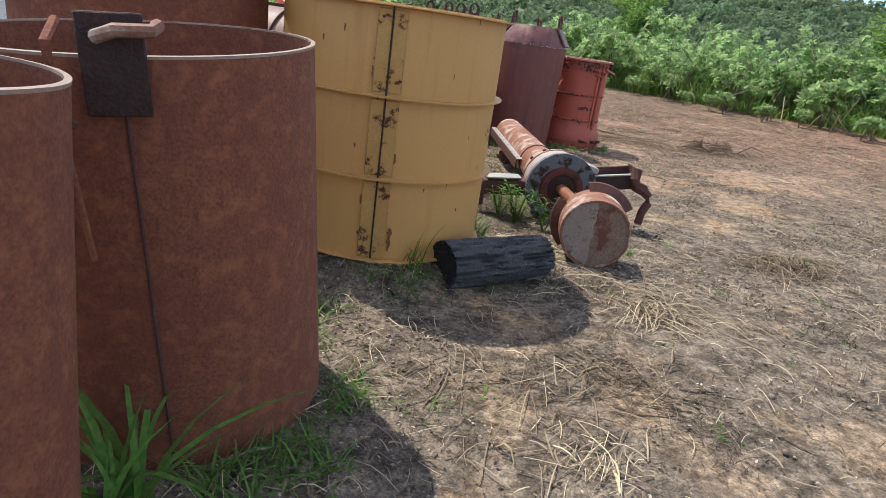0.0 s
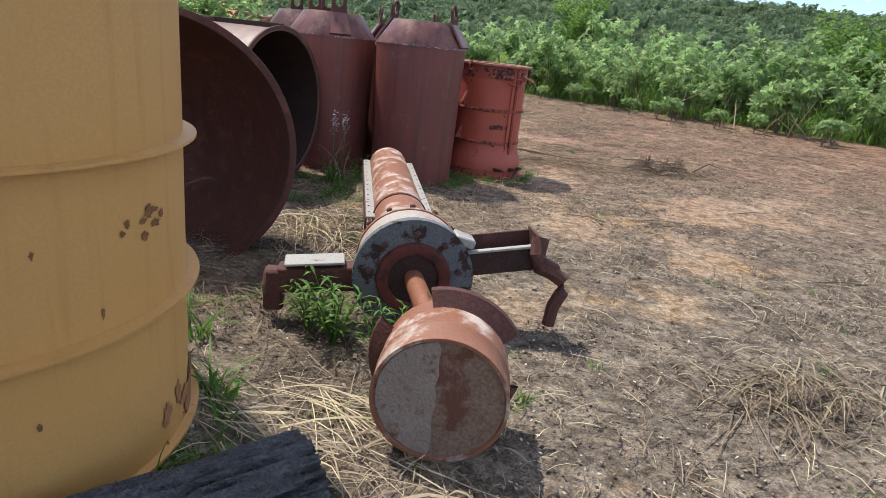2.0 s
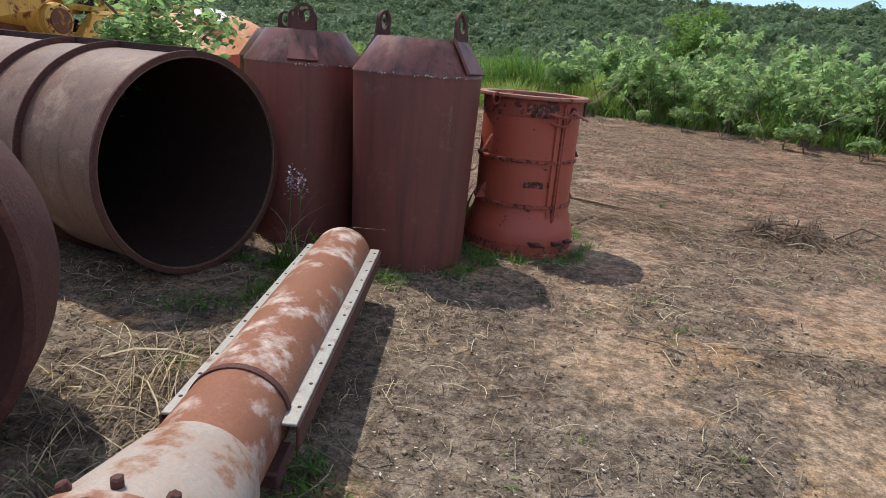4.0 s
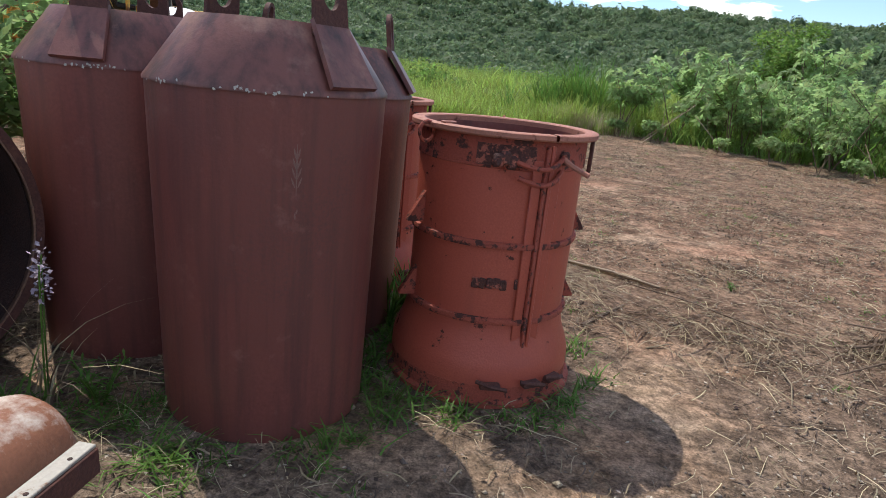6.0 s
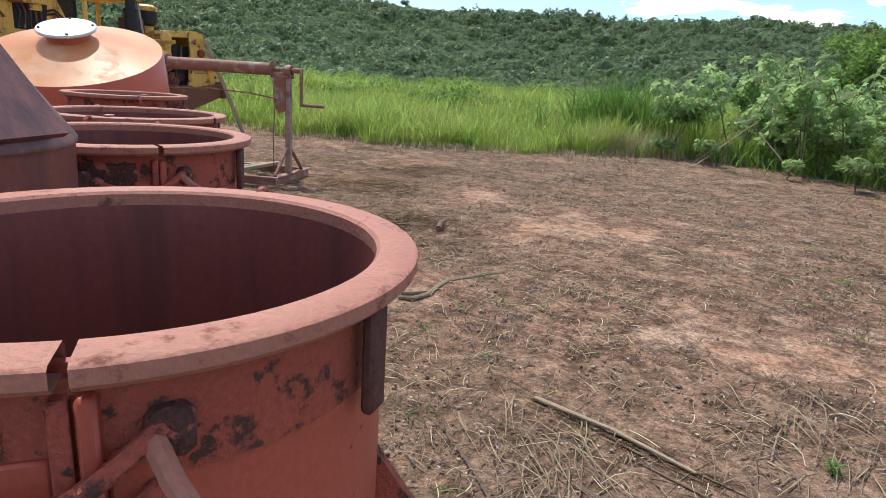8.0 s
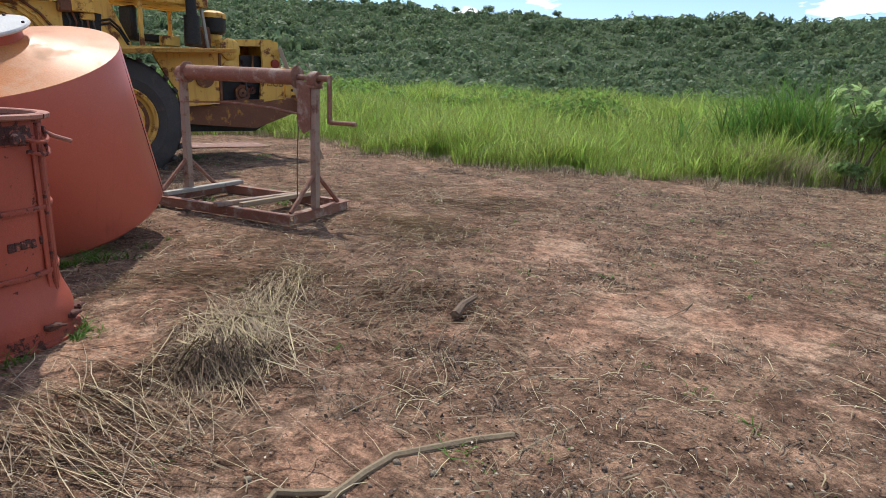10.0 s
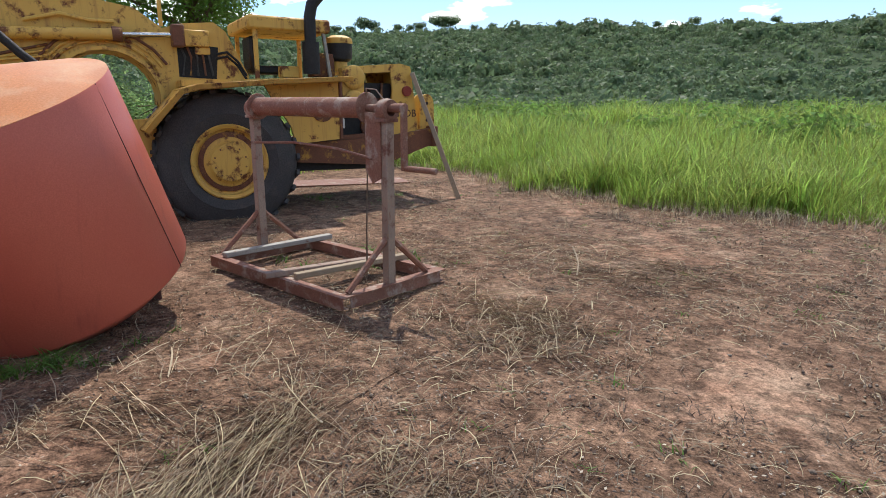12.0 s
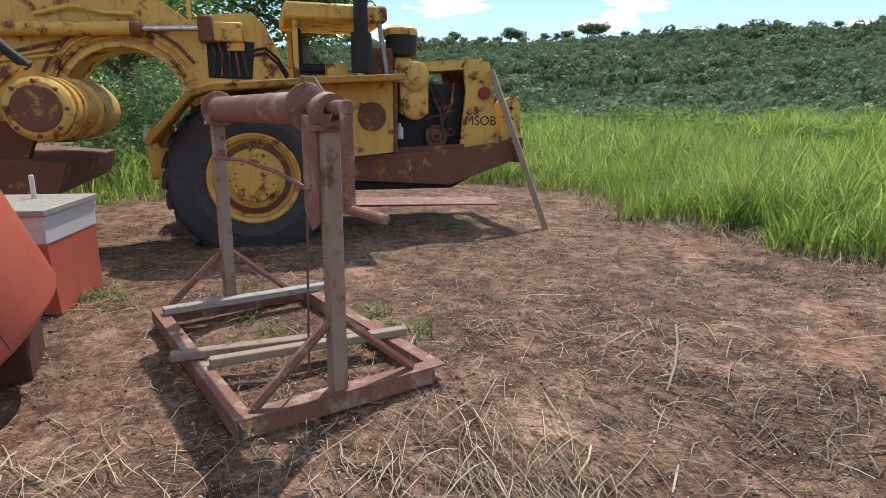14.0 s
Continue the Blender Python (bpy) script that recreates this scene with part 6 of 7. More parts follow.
def build_litter():
    r = np.random.default_rng(81)
    x, y = scattered(25000, r)
    n = len(x)
    v, f = strips(x, y, r.uniform(0.04, 0.24, n), r.uniform(0.0018, 0.0045, n), r.uniform(0, 6.28, n), r.normal(0, 0.3, n), np.abs(r.normal(0, 0.018, n)))
    stuff_mesh("straw_litter", v, f, STRAW, "thin bleached straw scattered over the soil", "straw")
    x, y = scattered(38000, r)
    n = len(x)
    v, f = strips(x, y, r.uniform(0.02, 0.12, n), r.uniform(0.003, 0.008, n), r.uniform(0, 6.28, n), r.normal(0, 0.4, n), np.abs(r.normal(0, 0.02, n)))
    stuff_mesh("dead_stalk_litter", v, f, STRAW_GREY, "dull brown dead stalks scattered over the soil", "dead stalks")
    x, y = scattered(52000, r)
    n = len(x)
    c = np.stack([x, y, lie_np(x, y) + 0.014], 1)
    v, f = leaf_quads(c, r.uniform(0.008, 0.034, n), 83, 0.7, 0.6)
    stuff_mesh("dead_leaf_litter", v, f, surface("brown_dead_leaves", (0.14, 0.095, 0.065), (0.09, 0.062, 0.045), 4, 0.9, 0, 0, 40, vary=0.5), "small brown dead leaf crumbs on the soil", "leaf litter")
    x, y = scattered(30000, r)
    n = len(x)
    c = np.stack([x, y, lie_np(x, y) + 0.016], 1)
    v, f = leaf_quads(c, r.uniform(0.008, 0.028, n), 84, 0.8, 0.5)
    stuff_mesh("pale_chip_litter", v, f, surface("pale_dry_chips", (0.48, 0.41, 0.33), (0.36, 0.29, 0.23), 4, 0.9, 0, 0, 40, vary=0.4), "small pale dry chips on the soil", "leaf litter")
    # clods and pebbles
    x, y = scattered(60000, r)
    n = len(x)
    s = r.uniform(0.004, 0.013, n) * (1 + (r.random(n) < 0.06) * 0.8)
    o = np.array([(1, 0, 0), (0, 1, 0), (-1, 0, 0), (0, -1, 0), (0, 0, 0.7), (0, 0, -0.7)])
    v = (np.stack([x, y, lie_np(x, y) + s * 0.3], 1)[:, None, :] + o[None] * s[:, None, None] * r.uniform(0.6, 1.3, (n, 6, 1))).reshape(-1, 3)
    tri = np.array([(0, 1, 4), (1, 2, 4), (2, 3, 4), (3, 0, 4), (1, 0, 5), (2, 1, 5), (3, 2, 5), (0, 3, 5)])
    f = (np.arange(n)[:, None, None] * 6 + tri[None]).reshape(-1, 3)
    stuff_mesh("pebbles", v, f, PEBBLE, "small grey pebbles and clods on the soil", "pebbles")


build_litter()


def tufts(name, spots, per, material, label, category, hgt, lean, width, spread, seed):
    """Clumps of blades at (x, y, size)."""
    r = np.random.default_rng(seed)
    px, py, hh = [], [], []
    for x, y, s in spots:
        k = int(per * (0.6 + 0.4 * s))
        px.append(x + r.normal(0, spread * s, k))
        py.append(y + r.normal(0, spread * s, k))
        hh.append(r.uniform(0.35, 1.0, k) * hgt * s)
    px, py, hh = np.concatenate(px), np.concatenate(py), np.concatenate(hh)
    n = len(px)
    v, f = blades(px, py, hh, width, r.uniform(lean * 0.3, lean * 1.3, n), seed + 1)
    return stuff_mesh(name, v, f, material, label, category)


def build_tufts():
    r = np.random.default_rng(91)
    x, y = scattered(1000, r)
    cx, cy = scattered(520, r)
    x = np.concatenate([x] + [a + r.normal(0, 0.15, 8) for a in cx])
    y = np.concatenate([y] + [b + r.normal(0, 0.10, 8) for b in cy])
    dark = surface("dark_withered_grass", (0.12, 0.088, 0.066), (0.19, 0.14, 0.105), 5, 0.9, 0, 0, 40, vary=0.5)
    tufts("dead_grass_tufts", list(zip(x, y, r.uniform(0.4, 1.3, len(x)))), 20, dark, "small withered brown grass tufts on the soil", "dead grass", 0.085, 2.0, 0.006, 0.06, 92)
    spots = [(1.25 + a, 25.4 + b, c) for a, b, c in zip(r.normal(0, 0.8, 40), r.normal(0, 0.25, 40), r.uniform(0.7, 1.2, 40))]
    tufts("pale_plume_grass", spots, 26, STRAW, "pale dry plume grass at the edge of the green", "grass", 0.95, 0.7, 0.012, 0.10, 193)
    spots = [(1.1 + a, 27.9 + b, c) for a, b, c in zip(r.normal(0, 0.8, 44), r.normal(0, 0.5, 44), r.uniform(0.7, 1.2, 44))]
    tufts("elephant_grass", spots, 26, WEED, "tall dark green broad-bladed grass clump", "grass", 2.5, 0.6, 0.045, 0.14, 195)
    x, y = scattered(260, r)
    tufts("straw_tufts", list(zip(x, y, r.uniform(0.5, 1.3, len(x)))), 24, STRAW, "small bleached straw tufts on the soil", "straw", 0.12, 2.4, 0.005, 0.08, 94)
    x, y = scattered(800, r)
    tufts("green_sprouts", list(zip(x, y, r.uniform(0.4, 1.0, len(x)))), 14, WEED, "small green weed sprouts on the soil", "weeds", 0.10, 1.6, 0.011, 0.045, 96)
    # weeds round the feet of things
    spots = []
    rr = random.Random(97)
    for cx, cy, rad, a0, a1, n in ((-0.487, 4.048, 0.74, -110, 30, 26), (-0.99, 2.14, 0.62, -60, 75, 20), (0.85, 9.15, 0.52, -170, 20, 26), (1.72, 9.89, 0.56, -190, 60, 30), (-0.11, 9.3, 0.7, -160, -20, 26),
                                   (-3.7, 14.5, 0.95, -120, 20, 24), (-1.75, 13.03, 0.6, -110, 60, 16), (0.62, 10.05, 0.5, -30, 60, 14), (-0.4, 8.2, 0.5, -100, 40, 20), (-0.6, 6.0, 0.75, -110, 30, 16)):
        for _ in range(n):
            a = radians(rr.uniform(a0, a1))
            d = rad + abs(rr.gauss(0, 0.09))
            spots.append((cx + d * math.cos(a), cy + d * math.sin(a), rr.uniform(0.4, 1.1)))
    for x, y in ((-0.5, 2.6), (-0.7, 3.0), (-3.9, 17.4), (-3.7, 17.2), (-3.5, 17.5), (-3.4, 16.8), (-3.9, 16.4), (-5.6, 15.5), (-5.3, 15.4), (-5.9, 15.6), (-7.6, 18.6), (-6.9, 19.4), (-7.2, 19.9), (0.75, 5.9), (0.6, 6.6), (0.45, 7.1), (0.4, 7.7), (0.5, 8.3), (1.1, 6.4), (1.15, 5.6), (1.2, 4.6)):
        for _ in range(3):
            spots.append((x + rr.gauss(0, 0.12), y + rr.gauss(0, 0.12), rr.uniform(0.5, 1.1)))
    tufts("low_weeds", spots, 22, WEED, "low green weeds round the feet of the steel", "weeds", 0.17, 1.5, 0.012, 0.05, 98)


build_tufts()


def grass_plant(name, x, y, n, h, w, lean, seed, label, material=WEED, z=None):
    """One grass plant of broad arching blades."""
    r = np.random.default_rng(seed)
    px, py = r.normal(0, 0.03, n), r.normal(0, 0.03, n)
    v, f = blades(px, py, r.uniform(0.45, 1.0, n) * h, w, r.uniform(lean * 0.3, lean, n), seed + 1, np.zeros(n), 5)
    t = thing(name, pose(x, y, lie(x, y) if z is None else z), label, "plant")
    me = bpy.data.meshes.new("blades")
    me.from_pydata([tuple(p) for p in v], [], [tuple(int(i) for i in q) for q in f])
    me.materials.append(material)
    me.shade_smooth()
    o = new("foliage", me)
    o.parent = t
    return t


grass_plant("grass_plant", -0.84, 1.42, 22, 0.72, 0.034, 1.5, 201, "tall green broad-bladed grass growing between the casings")
grass_plant("grass_plant", -0.80, 1.30, 14, 0.5, 0.03, 1.1, 202, "tall green broad-bladed grass growing between the casings")
grass_plant("grass_plant", -0.62, 1.60, 12, 0.2, 0.014, 1.4, 203, "short green grass at the foot of the casing")
grass_plant("grass_plant", 0.22, 4.38, 24, 0.30, 0.014, 1.3, 204, "green grass at the foot of the yellow drum")
grass_plant("grass_plant", -0.18, 3.42, 18, 0.36, 0.010, 0.9, 205, "thin green grass against the yellow drum")
grass_plant("grass_plant", 1.18, 10.25, 26, 0.62, 0.03, 0.6, 206, "tall green grass between hopper and mould")
grass_plant("grass_plant", 1.10, 10.10, 20, 0.5, 0.03, 0.7, 207, "tall green grass between hopper and mould")
grass_plant("grass_plant", 0.05, 8.5, 18, 0.4, 0.016, 1.3, 208, "arching green grass before the hopper")
grass_plant("grass_plant", -0.05, 5.0, 22, 0.35, 0.012, 1.3, 209, "green grass before the dark casing mouth")


grass_plant("grass_plant", -0.45, 4.15, 40, 1.95, 0.020, 0.42, 215, "tall green grass growing up inside the yellow drum")
grass_plant("grass_plant", -1.75, 3.75, 36, 2.1, 0.018, 0.45, 216, "tall green grass growing up inside the rusty drum")


def flowering_weed(x, y, seed):
    r = np.random.default_rng(seed)
    t = grass_plant("flowering_weed", x, y, 7, 0.62, 0.012, 1.1, seed, "withered weed with a lilac flower spike by the hoppers", STRAW_GREY)
    g = Geo()
    tube([(0, 0, 0), (0.01, 0.0, 0.3), (0.02, 0.01, 0.66)], 0.004, 5, g)
    part("stalk", g, WEED, t)
    c = r.normal(size=(70, 3)) * (0.018, 0.018, 0.05) + (0.02, 0.01, 0.60)
    v, f = leaf_quads(c, r.uniform(0.012, 0.03, 70), seed, 0.3, 0.7)
    part("flower_spike", Geo().add([tuple(p) for p in v], [tuple(int(i) for i in q) for q in f]), surface("lilac_petals", (0.42, 0.34, 0.42), (0.52, 0.46, 0.50), 30, 0.7, 0, 0, 60), t, "pale lilac flowers", 0)


flowering_weed(0.14, 8.60, 210)
flowering_weed(0.02, 8.72, 211)


def leafy_weed(x, y, h, n, seed, label, leaf=0.09):
    """An upright weed: stems with narrow leaves all along."""
    r = random.Random(seed)
    t = thing("leafy_weed", pose(x, y, lie(x, y)), label, "plant", "leafy weeds")
    lv = Geo()
    for _ in range(n):
        st = Geo()
        a, ln = r.uniform(0, 6.28), r.uniform(0.6, 1.0) * h
        top = Vector((math.cos(a) * ln * 0.45, math.sin(a) * ln * 0.45, ln))
        tube([(0, 0, -0.02), top * 0.5 + Vector((0, 0, ln * 0.06)), top], 0.005, 4, st, 0.003)
        part("stem", st, WEED, t)
        for k in range(16):
            p = top * (0.2 + 0.8 * k / 15)
            b = k * 2.4 + r.uniform(-0.3, 0.3)
            d = Vector((math.cos(b), math.sin(b), 0.45))
            s = Vector((-math.sin(b), math.cos(b), 0))
            q = leaf * r.uniform(0.7, 1.2)
            lv.add([p, p + d * q * 0.5 + s * q * 0.075, p + d * q + Vector((0, 0, -q * 0.25)), p + d * q * 0.5 - s * q * 0.075], [(0, 1, 2, 3)])
    part("foliage", lv, WEED, t, smooth=0)


leafy_weed(0.58, 5.02, 0.36, 9, 301, "bright green leafy weed before the grey flange", 0.10)
leafy_weed(0.44, 5.12, 0.32, 8, 302, "bright green leafy weed before the grey flange", 0.10)
leafy_weed(0.80, 4.86, 0.30, 5, 303, "bright green leafy weed before the grey flange", 0.09)
leafy_weed(0.99, 4.80, 0.42, 4, 304, "bright green leafy weed behind the drive cap", 0.08)
leafy_weed(0.30, 8.72, 0.25, 6, 305, "green leafy weed in the shade of the hoppers", 0.08)
leafy_weed(3.4, 12.0, 0.08, 3, 306, "small bright green seedling on the soil", 0.05)


def heap(name, x, y, count, ln, spread, az, azs, height, material, label, seed):
    """A heap of long straws, lying roughly one way."""
    r = np.random.default_rng(seed)
    n = int(count * 1.1)
    px, py = r.normal(0, spread[0], n), r.normal(0, spread[1], n)
    ca, sa = math.cos(radians(az)), math.sin(radians(az))
    gx, gy = x + px * ca - py * sa, y + px * sa + py * ca
    lift = np.exp(-(px / spread[0]) ** 2 / 2 - (py / spread[1]) ** 2 / 2) * height * r.random(n)
    v, f = strips(gx, gy, r.uniform(0.4, 1.0, n) * ln, r.uniform(0.002, 0.0055, n) * (1 + 1.2 * (r.random(n) < 0.06)), radians(az) + r.normal(0, azs, n), r.normal(0, 0.13, n) + (r.random(n) < 0.12) * r.normal(0, 0.5, n), lift + 0.004)
    return stuff_mesh(name, v, f, material, label, "straw heap")


heap("straw_heap", -0.55, 14.0, 620, 0.8, (0.34, 0.18), 125, 0.55, 0.09, STRAW, "heap of long bleached straw lying on the soil", 401)
heap("straw_heap", -0.30, 13.70, 420, 0.4, (0.16, 0.14), 60, 1.0, 0.20, TWIG, "matted dark brown root end of the straw heap", 402)
heap("straw_heap", -0.35, 12.95, 380, 0.8, (0.4, 0.3), 20, 0.4, 0.08, STRAW, "flattened dry straw on the soil", 403)
heap("straw_heap", -1.5, 14.7, 260, 0.7, (0.6, 0.25), 50, 0.5, 0.07, STRAW, "flattened dry straw on the soil", 404)
heap("straw_heap", 0.1, 14.9, 420, 0.5, (0.5, 0.4), 0, 1.0, 0.06, STRAW_GREY, "matted dead stalks on the soil", 405)
heap("straw_heap", -1.25, 16.95, 380, 0.45, (0.4, 0.35), 30, 0.9, 0.08, STRAW, "loose dry straw on the soil", 406)
heap("straw_heap", 0.10, 6.75, 380, 0.55, (0.4, 0.35), 60, 0.9, 0.10, STRAW, "loose dry straw beside the dark casing", 407)
heap("straw_heap", 0.05, 5.6, 420, 0.6, (0.35, 0.4), 100, 0.8, 0.10, TWIG, "tangled dead stalks beside the dark casing", 408)
heap("straw_heap", 1.32, 3.46, 110, 0.35, (0.12, 0.10), 30, 0.9, 0.10, STRAW, "small clump of dry straw on the soil", 409)
heap("straw_heap", 0.70, 1.98, 70, 0.22, (0.16, 0.10), 40, 0.9, 0.04, STRAW, "small clump of dry straw on the soil", 420)
heap("straw_heap", 1.05, 2.55, 160, 0.35, (0.3, 0.12), -30, 0.6, 0.05, STRAW, "loose dry straw on the soil", 421)
heap("straw_heap", -1.7, 17.2, 300, 0.5, (0.4, 0.3), 10, 0.7, 0.09, STRAW, "loose dry straw on the soil", 422)
heap("straw_heap", -1.4, 18.8, 300, 0.5, (0.5, 0.35), 60, 0.8, 0.07, STRAW_GREY, "loose dead stalks on the soil", 423)
heap("straw_heap", -0.95, 14.7, 260, 0.9, (0.4, 0.14), 121, 0.25, 0.10, STRAW, "long bleached straw fanned out on the soil", 424)
heap("straw_heap", -0.22, 15.3, 260, 0.35, (0.3, 0.22), 30, 1.0, 0.10, STRAW_GREY, "dark tangle of dead stalks on the soil", 425)
heap("straw_heap", 2.85, 4.80, 320, 0.5, (0.25, 0.18), 20, 1.0, 0.12, STRAW_GREY, "clump of dead stalks on the soil", 410)
heap("straw_heap", 0.62, 4.25, 110, 0.5, (0.25, 0.2), 150, 0.7, 0.06, STRAW, "loose dry straw on the soil", 411)
heap("straw_heap", 0.5, 2.5, 150, 0.4, (0.35, 0.25), 10, 1.0, 0.05, STRAW_GREY, "loose dead stalks on the soil", 412)
heap("straw_heap", 1.55, 3.55, 110, 0.4, (0.3, 0.2), 160, 0.9, 0.06, STRAW_GREY, "loose dead stalks on the soil", 413)
heap("straw_heap", 2.16, 11.55, 130, 0.4, (0.28, 0.16), 110, 0.8, 0.06, STRAW_GREY, "torn brown fibres of a dry frond", 414)
heap("straw_heap", 2.35, 10.85, 120, 0.4, (0.3, 0.2), 30, 0.9, 0.05, STRAW_GREY, "brown dead stalks on the soil", 426)
heap("straw_heap", 3.3, 12.3, 130, 0.4, (0.35, 0.25), 60, 0.9, 0.05, STRAW_GREY, "brown dead stalks on the soil", 427)
heap("straw_heap", 2.4, 11.9, 36, 0.8, (0.26, 0.03), -24, 0.10, 0.012, STRAW, "long pale dry frond lying on the soil", 415)
heap("straw_heap", -2.2, 15.3, 220, 0.5, (0.6, 0.3), 40, 0.8, 0.06, STRAW, "loose dry straw on the soil", 416)
heap("straw_heap", -2.6, 18.9, 420, 0.5, (1.0, 0.5), 40, 1.0, 0.06, STRAW, "loose dry straw on the soil", 417)
heap("straw_heap", 3.2, 10.9, 320, 0.45, (0.4, 0.35), 40, 1.0, 0.06, STRAW_GREY, "loose dead stalks on the soil", 418)


def sticks():
    def stick(path, r, label, material=TWIG, taper=None):
        t = thing("fallen_branch", Matrix.Translation((path[0][0], path[0][1], lie(path[0][0], path[0][1]))), label, "branch", "fallen branches")
        o = Vector(path[0][:2])
        pts = [(p[0] - o.x, p[1] - o.y, r * 0.8 + (p[2] if len(p) > 2 else 0)) for p in path]
        g = Geo()
        tube(pts, r, 7, g, taper)
        part("wood", g, material, t)
    vine = surface("pale_vine_bark", (0.30, 0.235, 0.15), (0.22, 0.16, 0.10), 12, 0.85, 0, 0.3, 70)
    stick([(0.98, 13.30), (0.86, 13.20), (0.79, 13.15), (0.82, 13.07), (0.92, 13.10), (0.98, 13.24), (0.98, 13.45), (1.0, 13.62), (1.12, 13.80), (1.22, 13.95), (1.34, 14.09)], 0.016, "long pale curled vine lying on the soil", vine, 0.020)
    stick([(1.42, 13.98), (1.48, 14.2), (1.55, 14.38)], 0.008, "thin pale stick lying on the soil", vine)
    stick([(0.35, 15.11, 0.01), (0.31, 15.27, 0.03), (0.32, 15.44, 0.05)], 0.034, "thick curved grey bark piece lying on the soil", TWIG, 0.020)
    stick([(2.26, 10.67), (2.40, 10.95), (2.53, 11.2)], 0.012, "dark thin stick lying on the soil")
    stick([(2.55, 11.72, 0.01), (3.0, 11.5, 0.02), (3.5, 11.15, 0.01)], 0.005, "dark thin stick lying on the soil")
    stick([(2.05, 12.05, 0.01), (2.45, 11.9, 0.02), (2.82, 11.72, 0.01)], 0.013, "pale dry palm stalk lying on the soil", WOOD, 0.008)
    stick([(-1.97, 18.38), (-2.15, 18.62, 0.04), (-2.45, 18.95, 0.02), (-2.7, 19.19, 0.03)], 0.008, "thin bleached twig lying on the soil", WOOD)
    rr = random.Random(55)
    for _ in range(14):
        x, y, a, ln = 4.5 + rr.gauss(0, 0.38), 11.0 + rr.gauss(0, 0.22), rr.uniform(0, 6.28), rr.uniform(0.25, 0.9)
        stick([(x, y, 0.02), (x + math.cos(a) * ln * 0.5, y + math.sin(a) * ln * 0.5, rr.uniform(0.05, 0.22)), (x + math.cos(a) * ln, y + math.sin(a) * ln, rr.uniform(0.0, 0.2))], 0.011, "dry bent branch in a small brush pile", TWIG if rr.random() < 0.7 else WOOD, 0.005)
    for _ in range(26):
        x, y, a, ln = rr.uniform(1.5, 5), rr.uniform(3, 21), rr.uniform(0, 6.28), rr.uniform(0.2, 0.6)
        stick([(x, y), (x + math.cos(a) * ln * 0.5 + 0.03, y + math.sin(a) * ln * 0.5, 0.015), (x + math.cos(a) * ln, y + math.sin(a) * ln)], 0.006, "thin dry twig lying on the soil", TWIG if rr.random() < 0.5 else vine, 0.003)


sticks()
for k, (bx, by) in enumerate(((4.25, 11.1), (4.72, 11.05), (4.5, 10.95))):
    heap("root_clump", bx, by, 260, 0.22, (0.11, 0.09), 70 * k, 1.4, 0.30, TWIG, "dark matted root clump in the brush pile", 430 + k)
heap("brush_litter", 4.5, 11.0, 300, 0.4, (0.4, 0.2), 10, 1.2, 0.16, STRAW_GREY, "tangle of dead stalks in a brush pile", 419)


# ---------- rust stains and lichen ----------
def blotch(parent, r, az, z, w, h, material, name, label, seed, taper=0.0):
    """A ragged thin patch on a round wall; r radius, az degrees."""
    q = random.Random(seed)
    n = 22
    verts = [((r + 0.002) * math.cos(radians(az)), (r + 0.002) * math.sin(radians(az)), z)]
    for i in range(n):
        b = 2 * math.pi * i / n
        k = q.uniform(0.45, 1.0)
        a = radians(az) + w * k * math.cos(b) / r * (1 - taper * max(0.0, -math.sin(b)))
        verts.append(((r + 0.002) * math.cos(a), (r + 0.002) * math.sin(a), z + h * k * math.sin(b)))
    part(name, Geo().add(verts, [(0, i + 1, (i + 1) % n + 1) for i in range(n)]), material, parent, label)


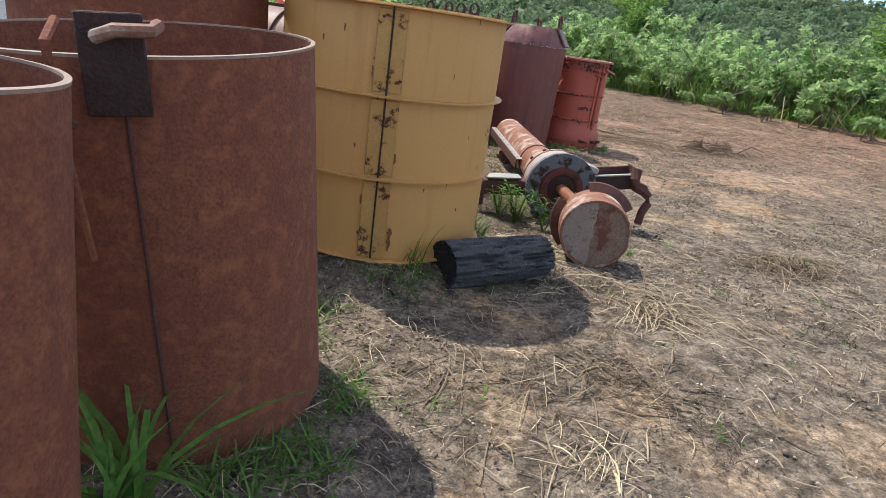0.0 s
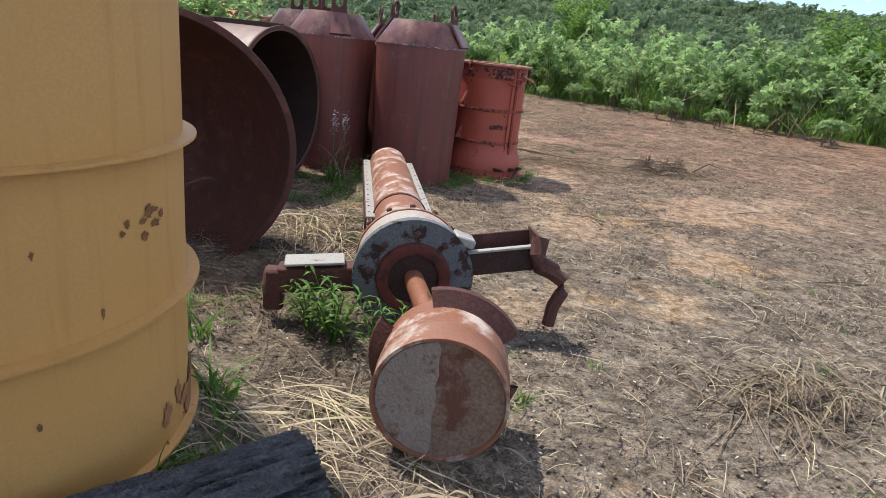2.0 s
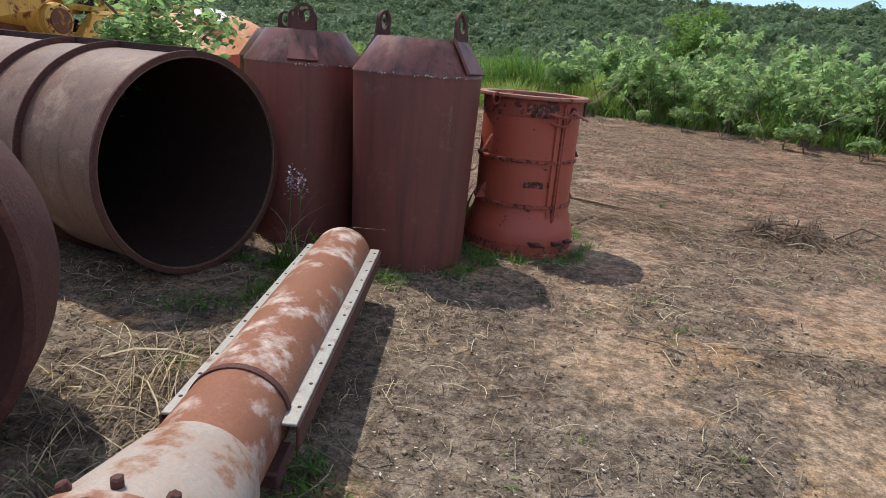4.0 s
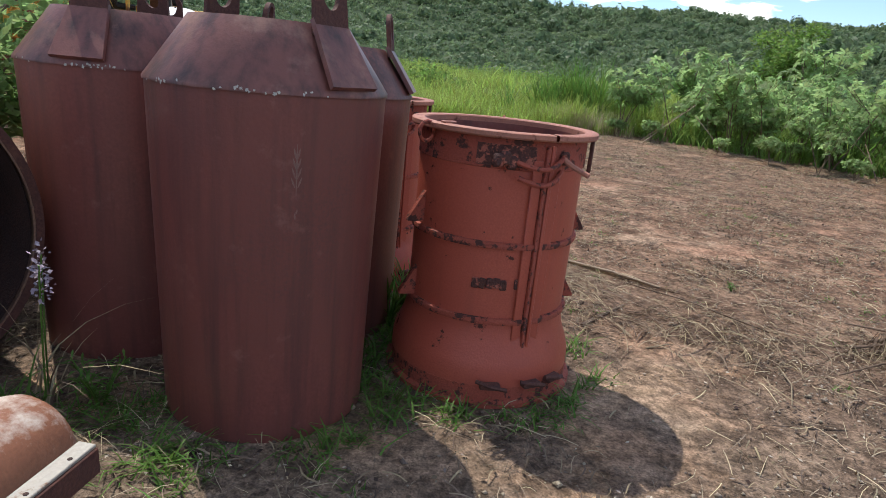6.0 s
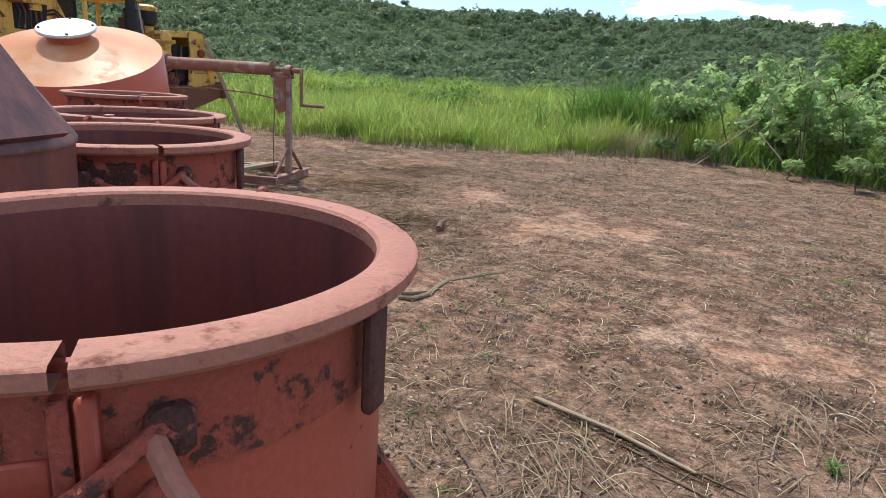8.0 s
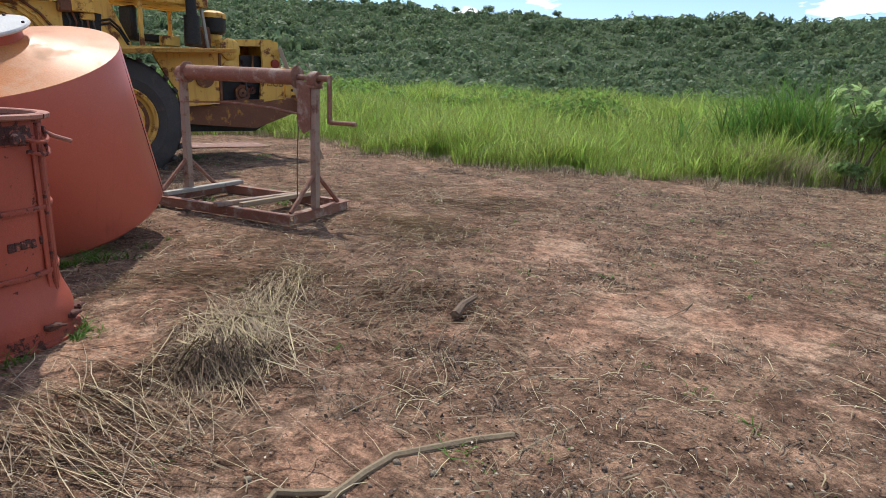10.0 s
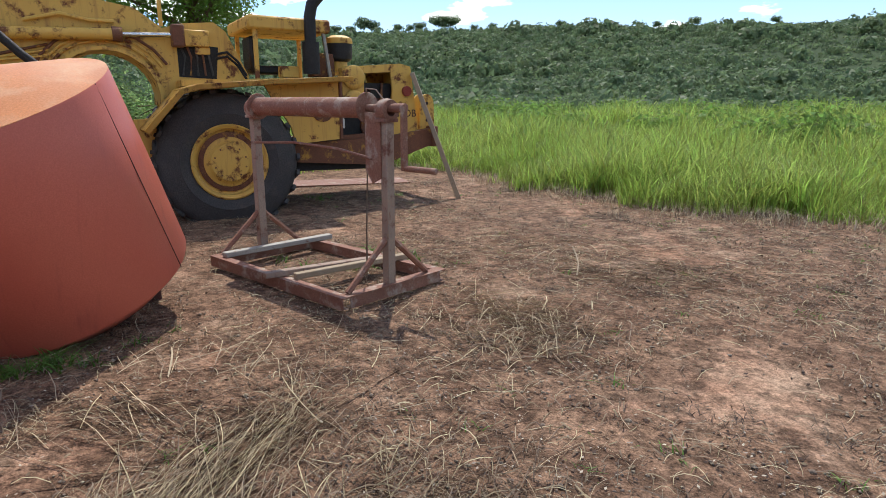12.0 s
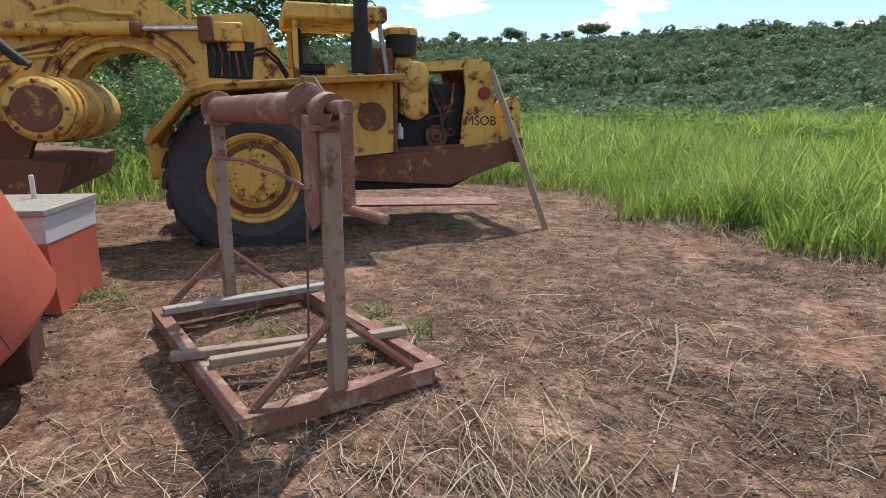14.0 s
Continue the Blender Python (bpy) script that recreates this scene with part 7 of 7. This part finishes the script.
def stain_all():
    q = random.Random(77)
    stain = surface("brown_rust_stain", (0.20, 0.09, 0.04), (0.34, 0.17, 0.065), 20, 0.85, 0, 0.2, 90)
    yellow = next(o for o in bpy.data.objects if o.name == "ringed_drum")
    base = math.degrees(yellow.matrix_basis.to_euler().z)
    for k in range(9):
        blotch(yellow, 0.683, -12 - base + q.gauss(0, 3.2), 0.76 + q.gauss(0, 0.035), q.uniform(0.012, 0.035), q.uniform(0.006, 0.02), stain, "rust_stain", "brown rust stain", k)
    for k in range(14):
        s = q.choice((-1, 1))
        blotch(yellow, 0.689, s * q.uniform(2, 8.5), q.uniform(0.05, 1.38), q.uniform(0.008, 0.02), q.uniform(0.02, 0.09), stain, "rust_stain", "brown rust run beside the seam", 40 + k, 0.5)
    for k in range(12):
        blotch(yellow, 0.684, q.uniform(-70, 80), q.uniform(0.05, 1.4), q.uniform(0.004, 0.01), q.uniform(0.005, 0.03), stain, "rust_stain", "brown rust fleck", 80 + k, 0.4)
    wash = surface("reddish_mud_stain", (0.40, 0.19, 0.085), (0.47, 0.25, 0.10), 9, 0.9, 0, 0.1, 90, (0.30, 0.12, 0.05), 0.6, 7, soft=0.2)
    for k in range(16):
        blotch(yellow, 0.6835 + 0.0002 * k, q.gauss(14, 9) - base, q.uniform(0.03, 0.16), q.uniform(0.03, 0.09), q.uniform(0.02, 0.07), wash, "mud_stain", "reddish mud stain at the foot", 160 + k)
    lichen = surface("white_lichen", (0.62, 0.60, 0.55), (0.5, 0.48, 0.44), 30, 0.9, 0, 0.3, 90)
    for o in [o for o in bpy.data.objects if o.name.startswith("cone_topped_hopper")][:2]:
        for k in range(26):
            a = q.choice((-75, -40, -110, -60)) + q.gauss(0, 8) - math.degrees(o.matrix_basis.to_euler().z)
            blotch(o, 0.4835, a, 1.414 + q.uniform(-0.006, 0.010), q.uniform(0.003, 0.009), q.uniform(0.003, 0.009), lichen, "lichen_spot", "white lichen spot", 120 + k)


stain_all()


def feather_mark():
    """A pale scraped mark like a feather on the first hopper: a shaft with paired barbs."""
    o = next(k for k in bpy.data.objects if k.name == "cone_topped_hopper")
    a0 = radians(-48) - o.matrix_basis.to_euler().z
    chalk = surface("pale_scrape", (0.29, 0.17, 0.14), (0.20, 0.10, 0.085), 25, 0.9, 0, 0.2, 90)
    r = 0.475
    for z0, z1, side in [(1.05, 1.24, 0.0)] + [(1.08 + 0.035 * k, 1.12 + 0.035 * k, s * (0.02 - 0.003 * k)) for k in range(4) for s in (-1, 1)] + [(0.98, 1.0, 0.006), (0.96, 0.985, -0.004)]:
        g = Geo()
        rows = []
        for z, w in ((z0, 0.001), ((z0 + z1) / 2, 0.004), (z1, 0.0012)):
            k = (z - z0) / (z1 - z0)
            b = a0 + side * (0.25 + 0.75 * k) / r
            rr = r * (0.93 + 0.07 * z / 1.42) + 0.004
            rows += [(rr * math.cos(b - w / r), rr * math.sin(b - w / r), z), (rr * math.cos(b + w / r), rr * math.sin(b + w / r), z)]
        part("scraped_mark", g.add(rows, [(0, 1, 3, 2), (2, 3, 5, 4)]), chalk, o, "pale feather-shaped scrape in the paint")


feather_mark()
